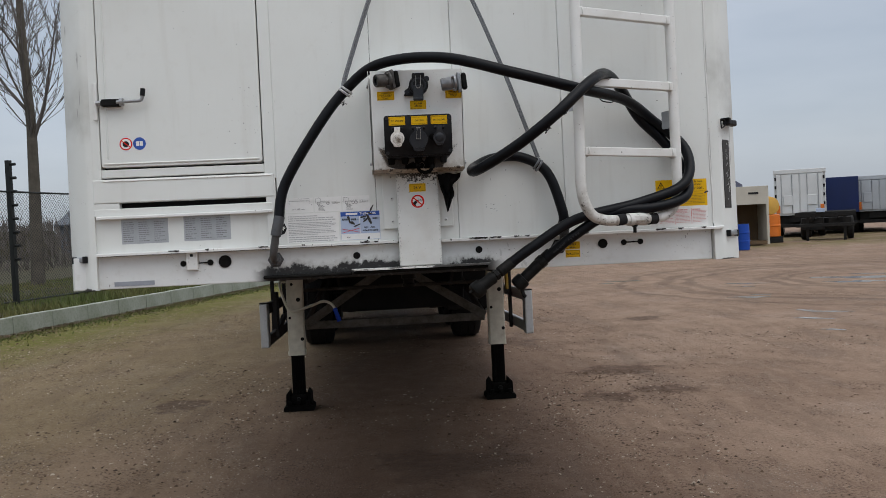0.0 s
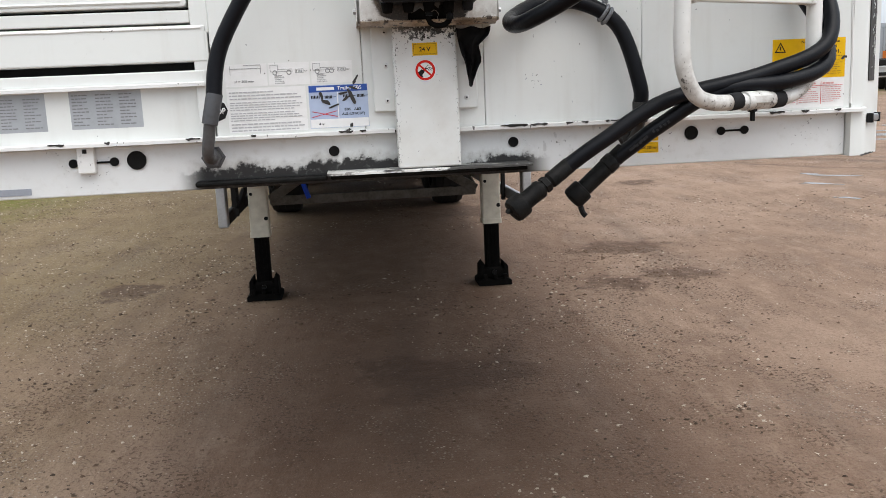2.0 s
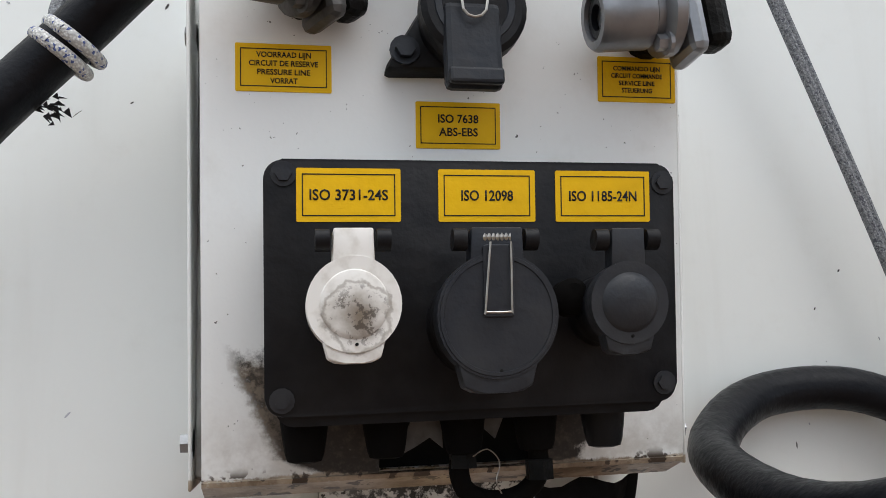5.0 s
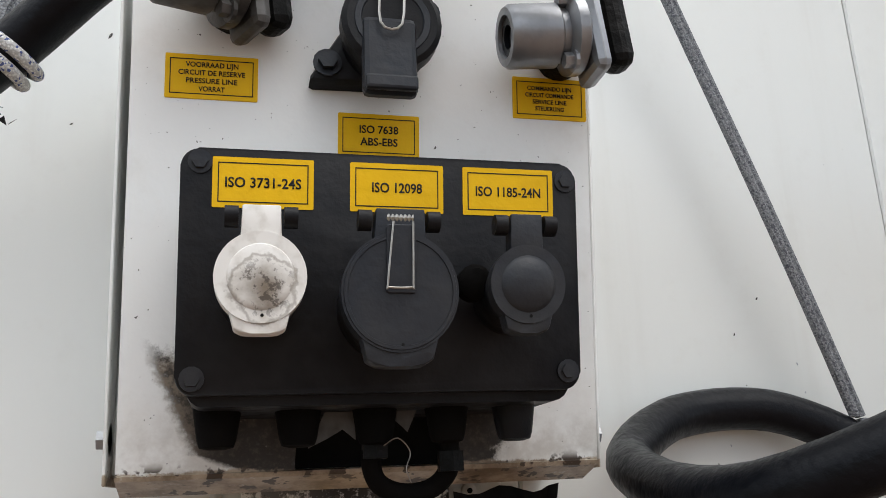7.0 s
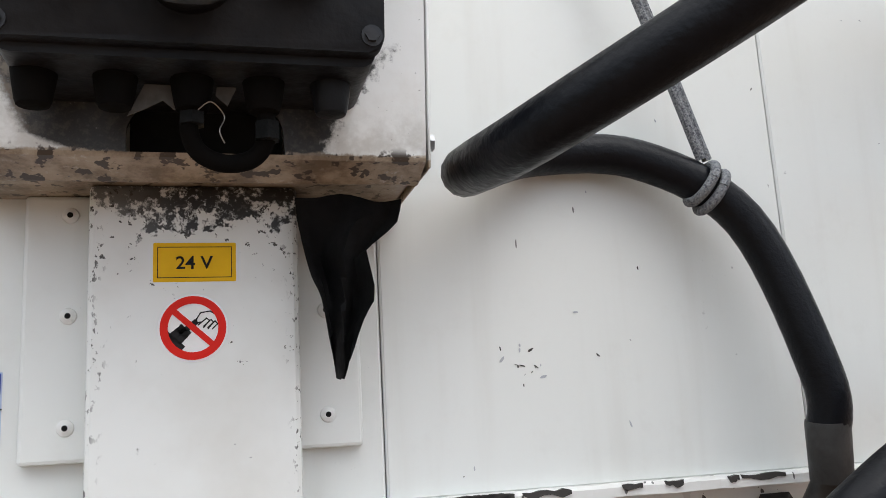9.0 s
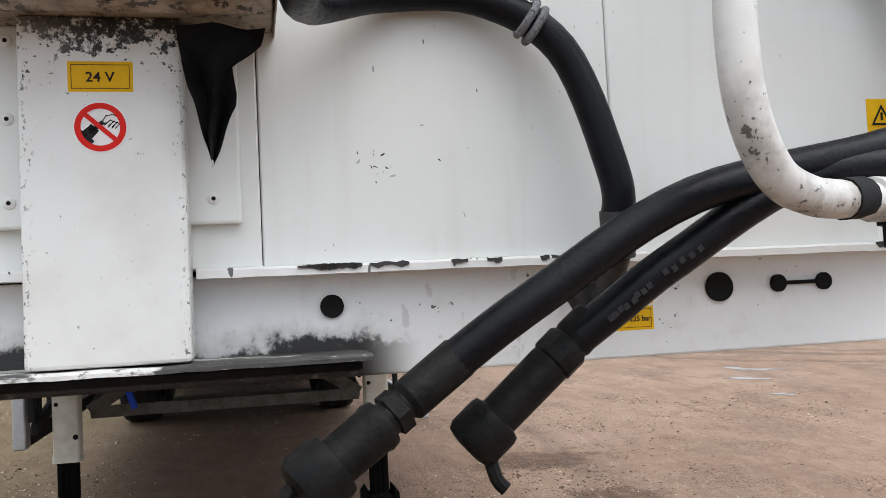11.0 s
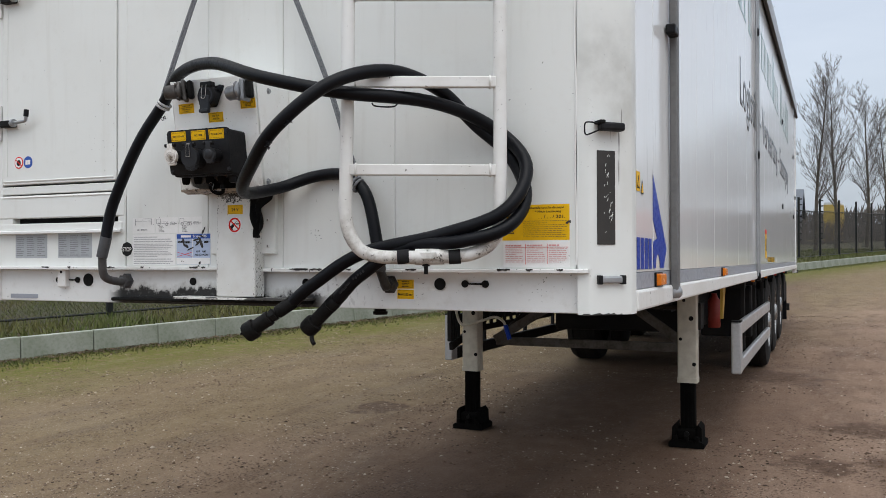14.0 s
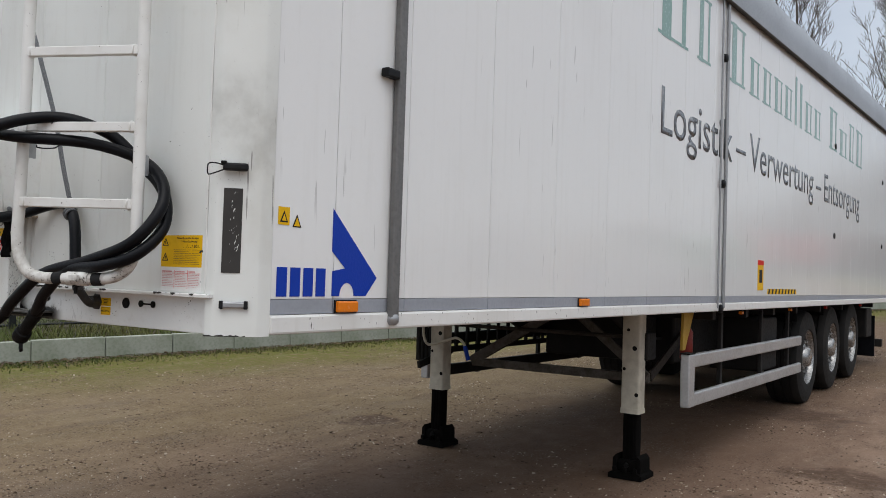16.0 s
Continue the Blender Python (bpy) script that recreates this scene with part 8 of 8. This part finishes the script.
def chassis_trailer(x, y, turn):
    t = thing("chassis_trailer", "empty black container chassis on landing legs", "trailer", Matrix.Translation((x, y, 0)) @ Matrix.Rotation(turn, 4, "Z"))
    for sx in (-1, 1):
        part("rail", box(sx * 0.45 - 0.06, sx * 0.45 + 0.06, 0, 9, 0.95, 1.2, 0.01), M_CHASSIS, t)
        part("leg", box(sx * 0.75 - 0.06, sx * 0.75 + 0.06, 1.0, 1.15, 0.0, 1.1, 0.01), M_CHASSIS, t)
        for y_ in (2.6, 6.5):
            small_wheel(t, sx * 0.95, y_, 0.5)
    for y_ in (0.05, 2, 4, 6, 8):
        part("bolster", box(-1.2, 1.2, y_, y_ + 0.16, 1.05, 1.26, 0.02), M_CHASSIS, t)
    part("lamp_board", box(-0.35, 0.0, -0.06, 0.0, 1.25, 1.42, 0.02), M_PALEBLUE, t)
    part("storage_box", box(-1.0, -0.1, 1.4, 2.1, 0.45, 1.0, 0.02), M_CHASSIS, t)
    part("axle_group", box(-0.9, 0.9, 2.2, 3.1, 0.4, 0.98, 0.03), M_CHASSIS, t)
    part("bumper_bar", box(-1.15, 1.15, 0.0, 0.1, 0.62, 0.76, 0.01), M_CHASSIS, t)
    part("spare_rack", box(0.1, 1.0, 1.3, 1.9, 0.62, 1.0, 0.02), M_CHASSIS, t)
    return t


chassis_trailer(18.9, 32.4, -0.52)
cht = chassis_trailer(22.3, 31.0, -0.58)
part("tool_box", box(-1.1, -0.5, 0.3, 0.9, 0.55, 1.0, 0.03), M_VWHITE, cht, "white tool box")
part("chock", box(-0.3, 0.05, -0.05, 0.15, 0.85, 1.1, 0.03), M_YELLOW, cht, "yellow wheel chock")

oc = thing("open_container", "beige steel container with open brown front", "container", Matrix.Translation((14.75, 31.4, 0)) @ Matrix.Rotation(-0.20, 4, "Z"))
part("side_wall", box(-1.15, -1.05, 0, 3.2, 0.05, 2.42, 0.01), M_BEIGE, oc)
part("side_wall", box(1.05, 1.15, 0, 3.2, 0.05, 2.42, 0.01), M_BEIGE, oc)
part("roof", box(-1.15, 1.15, 0, 3.2, 2.32, 2.45, 0.01), M_BEIGE, oc)
part("front_panel", box(-1.05, 1.05, 0, 0.05, 1.70, 2.33, 0.01), M_BEIGE, oc)
part("floor", box(-1.05, 1.05, 0, 3.2, 0.05, 0.2), M_BROWN, oc)
part("back_wall", box(-1.05, 1.05, 1.6, 1.7, 0.2, 2.32), M_BROWN, oc)
part("print_bar", box(0.35, 0.75, -0.012, 0.0, 2.12, 2.2), M_INK, oc)
for k in range(6):
    part("side_rib", box(-1.19, -1.14, 0.25 + 0.52 * k, 0.40 + 0.52 * k, 0.15, 2.30, 0.01), M_BEIGE, oc)

dr = thing("blue_drum", "blue plastic drum standing by the container", "drum", Matrix.Translation((13.3, 28.0, 0.004)))
part("barrel", lathe((0, 0, 0), (0, 0, 1), [(0, 0.27), (0.02, 0.29), (0.3, 0.30), (0.31, 0.315), (0.35, 0.315), (0.36, 0.30), (0.62, 0.30), (0.63, 0.315), (0.67, 0.315), (0.68, 0.30), (0.93, 0.29), (0.95, 0.27)], 20), M_DRUMBLUE, dr, smooth=True)
part("lid", lathe((0, 0, 0.945), (0, 0, 1), [(0, 0.285), (0.025, 0.285), (0.03, 0.0)], 20), M_DRUMBLUE, dr)
mx = thing("orange_tank", "orange steel tank with a yellow drum on top", "tank", Matrix.Translation((17.0, 33.6, 0)))
part("tank", lathe((0, 0, 0.25), (0, 0, 1), [(0, 0.40), (0.04, 0.46), (0.45, 0.46), (0.47, 0.48), (0.52, 0.48), (0.54, 0.46), (0.95, 0.46), (1.0, 0.38)], 20), M_ORANGE, mx, smooth=True)
part("drum", lathe((-0.1, -0.45, 1.62), (0, 1, 0), [(0, 0.30), (0.03, 0.38), (0.3, 0.40), (0.32, 0.42), (0.36, 0.42), (0.38, 0.40), (0.8, 0.38), (0.85, 0.30)], 20), worn("faded_yellow_paint", (0.62, 0.36, 0.07), (0.42, 0.25, 0.06), 0.6), mx, "faded yellow drum", smooth=True)
part("stand", box(-0.42, 0.42, -0.42, 0.42, 0.0, 0.26, 0.02), M_CHASSIS, mx)

# yard tractor
tt = thing("yard_tractor", "white terminal tractor with grey bumper and dirty wheels", "tractor", Matrix.Translation((8.15, 29.6, 0)) @ Matrix.Rotation(-0.58, 4, "Z"))
M_CABDARK = worn("black_window_rubber", (0.012, 0.012, 0.013), (0.03, 0.03, 0.03), 0.6)
M_MUDDY = worn("mud_splashed_grey", (0.15, 0.14, 0.13), (0.10, 0.085, 0.07), 0.7, fine=8, coarse=2, amount=0.9)
part("frame", box(-0.6, 4.6, -0.45, 0.45, 0.50, 0.82, 0.02), M_CHASSIS, tt)
for x, y in ((-0.2, -0.95), (-0.2, 0.95), (2.55, -0.95), (2.55, 0.95)):
    w = part("wheel", lathe((x, y - 0.15, 0.45), (0, 1, 0), [(0, 0.27), (0.02, 0.41), (0.06, 0.45), (0.24, 0.45), (0.28, 0.41), (0.3, 0.27)], 24), worn("dusty_tyre", (0.06, 0.055, 0.05), (0.03, 0.027, 0.025), 0.9) if x > 2 and y < 0 else M_TYRE, tt, smooth=True)
    part("rim", lathe((x, y - 0.16, 0.45), (0, 1, 0), [(0, 0.26), (0.05, 0.22), (0.10, 0.20), (0.08, 0.09), (0.03, 0.08), (0.02, 0.0)], 18, caps=False), M_MUDDY, w, smooth=True)
for x, z, L in ((-0.2, 0.95, 0.62), (2.55, 0.98, 0.66)):
    arch = [(x + r * math.cos(a), 0.45 + r * math.sin(a)) for r, n in ((0.62, 1), (0.56, -1)) for a in ([radians(15 + 15 * k) for k in range(11)][::n])]
    part("wheel_arch", prism(arch, "xz", -1.17, -0.62), M_MUDDY if x < 1 else M_VWHITE, tt)
part("side_tank", box(0.60, 1.55, -1.10, -0.55, 0.36, 0.92, 0.04), M_MUDDY, tt)
for k in range(3):
    part("step_tread", box(1.62, 1.92, -1.10, -0.70, 0.38 + 0.22 * k, 0.42 + 0.22 * k, 0.01), M_MUDDY, tt)
part("deck", box(0.4, 2.2, -0.9, 0.9, 0.82, 0.92, 0.02), M_MUDDY, tt)
part("fifth_wheel", prism([(-0.6, 0.86), (0.5, 0.86), (0.42, 1.05), (-0.2, 1.08)], "xz", -0.5, 0.5, bevel=0.02), M_CHASSIS, tt)
part("hood", box(2.15, 4.85, -1.16, 1.16, 1.10, 1.40, 0.06), M_VWHITE, tt)
part("hood_gap", box(2.20, 4.865, -1.170, 1.165, 1.36, 1.40), M_CABDARK, tt)
part("lower_hood", box(3.05, 4.95, -1.165, 1.165, 0.98, 1.10, 0.03), M_VWHITE, tt)
bumper = part("bumper", prism([(3.10, 0.98), (3.10, 0.62), (3.35, 0.45), (4.75, 0.45), (5.02, 0.62), (5.02, 0.98)], "xz", -1.18, 1.18, bevel=0.05), M_BUMPER, tt)
for k in range(3):
    part("air_slot", box(4.93, 5.035, -0.85, 0.75, 0.56 + 0.12 * k, 0.61 + 0.12 * k), M_CABDARK, bumper)
cab = part("cab", prism([(2.86, 1.40), (4.72, 1.40), (4.80, 1.95), (4.50, 3.12), (4.36, 3.25), (3.00, 3.25), (2.88, 3.12)], "xz", -1.12, 0.55, bevel=0.04), M_VWHITE, tt)
part("roof_cap", box(2.98, 4.42, -1.06, 0.50, 3.24, 3.31, 0.03), M_VWHITE, cab)
for pts in ([(3.00, 1.92), (3.42, 1.92), (3.42, 3.06), (3.02, 3.06)], [(3.54, 1.92), (4.50, 1.92), (4.44, 2.25), (4.24, 3.06), (3.54, 3.06)]):
    mx_, mz_ = sum(p[0] for p in pts) / len(pts), sum(p[1] for p in pts) / len(pts)
    fr_ = part("window_frame", prism(pts, "xz", -1.128, -1.10), M_CABDARK, cab)
    part("side_window", prism([(mx_ + (a - mx_) * 0.88, mz_ + (b - mz_) * 0.93) for a, b in pts], "xz", -1.134, -1.12), M_GLASS, fr_)
part("door_line", box(3.47, 3.49, -1.126, -1.11, 1.42, 3.08), M_CABDARK, cab)
part("door_handle", box(3.62, 3.85, -1.15, -1.12, 1.66, 1.72, 0.01), M_CABDARK, cab)
part("side_badge", box(3.55, 3.95, -1.130, -1.115, 1.46, 1.60), M_CABDARK, cab)
for grow, deep, mat, name in ((0.0, 0.012, M_CABDARK, "screen_frame"), (0.07, 0.020, M_GLASS, "windscreen")):
    bm = bmesh.new()
    d = Vector((4.50 - 4.80, 0, 3.12 - 1.95)).normalized()
    nrm = Vector((d.z, 0, -d.x))
    p0, p1 = Vector((4.80, 0, 1.95)) + d * (0.03 + grow), Vector((4.50, 0, 3.12)) - d * (0.08 + grow)
    quad = [p0 + Vector((0, -1.06 + grow, 0)), p0 + Vector((0, 0.49 - grow, 0)), p1 + Vector((0, 0.49 - grow, 0)), p1 + Vector((0, -1.06 + grow, 0))]
    front = [bm.verts.new(q + nrm * deep) for q in quad]
    back = [bm.verts.new(q - nrm * 0.01) for q in quad]
    bm.faces.new(front)
    bm.faces.new(back[::-1])
    for k in range(4):
        bm.faces.new((front[k], back[k], back[(k + 1) % 4], front[(k + 1) % 4]))
    part(name, bm, mat, cab)
part("wiper", rod((4.83, -0.3, 1.98), (4.70, -0.15, 2.45), 0.015, 6), M_CABDARK, cab)
part("grille", box(4.79, 4.815, -0.75, 0.15, 1.55, 1.68), M_CABDARK, cab)
for y in (-1.05, 0.75):
    part("headlamp", box(4.70, 4.97, y - 0.13, y + 0.28, 1.14, 1.27, 0.02), M_GLASS, tt)
part("headlamp_frame", box(4.15, 4.70, -1.178, -1.15, 1.12, 1.26, 0.02), M_CABDARK, tt)
for x, r in ((2.38, 0.055), (2.56, 0.08)):
    part("exhaust", rod((x, -0.8, 0.9), (x, -0.8, 3.20 if r < 0.07 else 2.9), r, 10), M_VWHITE if r < 0.07 else M_BUMPER, tt, smooth=True)
part("mirror_arm", tube([(4.40, -1.12, 3.05), (4.65, -1.35, 3.0), (4.68, -1.38, 2.85)], 0.02, 6, 3), M_CABDARK, cab)
part("mirror", box(4.62, 4.72, -1.48, -1.28, 2.50, 2.88, 0.03), M_CABDARK, cab)
part("beacon", lathe((3.45, -0.5, 3.31), (0, 0, 1), [(0, 0.07), (0.04, 0.08), (0.2, 0.07), (0.24, 0.0)], 12), M_AMBER, cab)

for ob in [cab] + list(cab.children_recursive) + [o for o in tt.children if o.name.startswith("exhaust")]:
    for v in ob.data.vertices:
        v.co.z = v.co.z if v.co.z < 1.4 else 1.4 + (v.co.z - 1.4) * 0.74

gt = thing("tarped_tipper", "green tipper trailer under a pale tarpaulin", "trailer", Matrix.Translation((11.0, 39.5, 0)) @ Matrix.Rotation(-1.2, 4, "Z"))
part("tub", box(-1.25, 1.25, 0, 7.0, 0.95, 2.35, 0.08), M_VGREEN, gt)
part("tarpaulin", prism([(-1.3, 2.30), (-1.1, 2.52), (-0.5, 2.66), (0.5, 2.66), (1.1, 2.52), (1.3, 2.30)], "xz", -0.05, 7.05), M_VGREENPALE, gt)
for k in range(6):
    part("rib", box(-1.3, 1.3, 0.4 + k * 1.15, 0.52 + k * 1.15, 0.95, 2.37, 0.02), M_VGREEN, gt)
for sx in (-1, 1):
    for y_ in (1.4, 2.7):
        small_wheel(gt, sx * 1.0, y_, 0.5)
part("chassis", box(-0.5, 0.5, 0.2, 6.6, 0.7, 1.0), M_CHASSIS, gt)


box_trailer(16.7, 80.0, -0.22, M_VRED, "red parked curtain trailer", L=8, doors=False, h=2.5, z0=1.2, w=3.0)
box_trailer(20.3, 82.0, -0.25, M_VBLUE, "blue parked curtain trailer", L=8, doors=False, h=2.7, z0=1.2, w=4.2)
box_trailer(20.4, 79.6, -0.25, M_VPINK, "faded red parked trailer body", L=1.4, doors=False, h=2.9, z0=1.2, w=2.4)
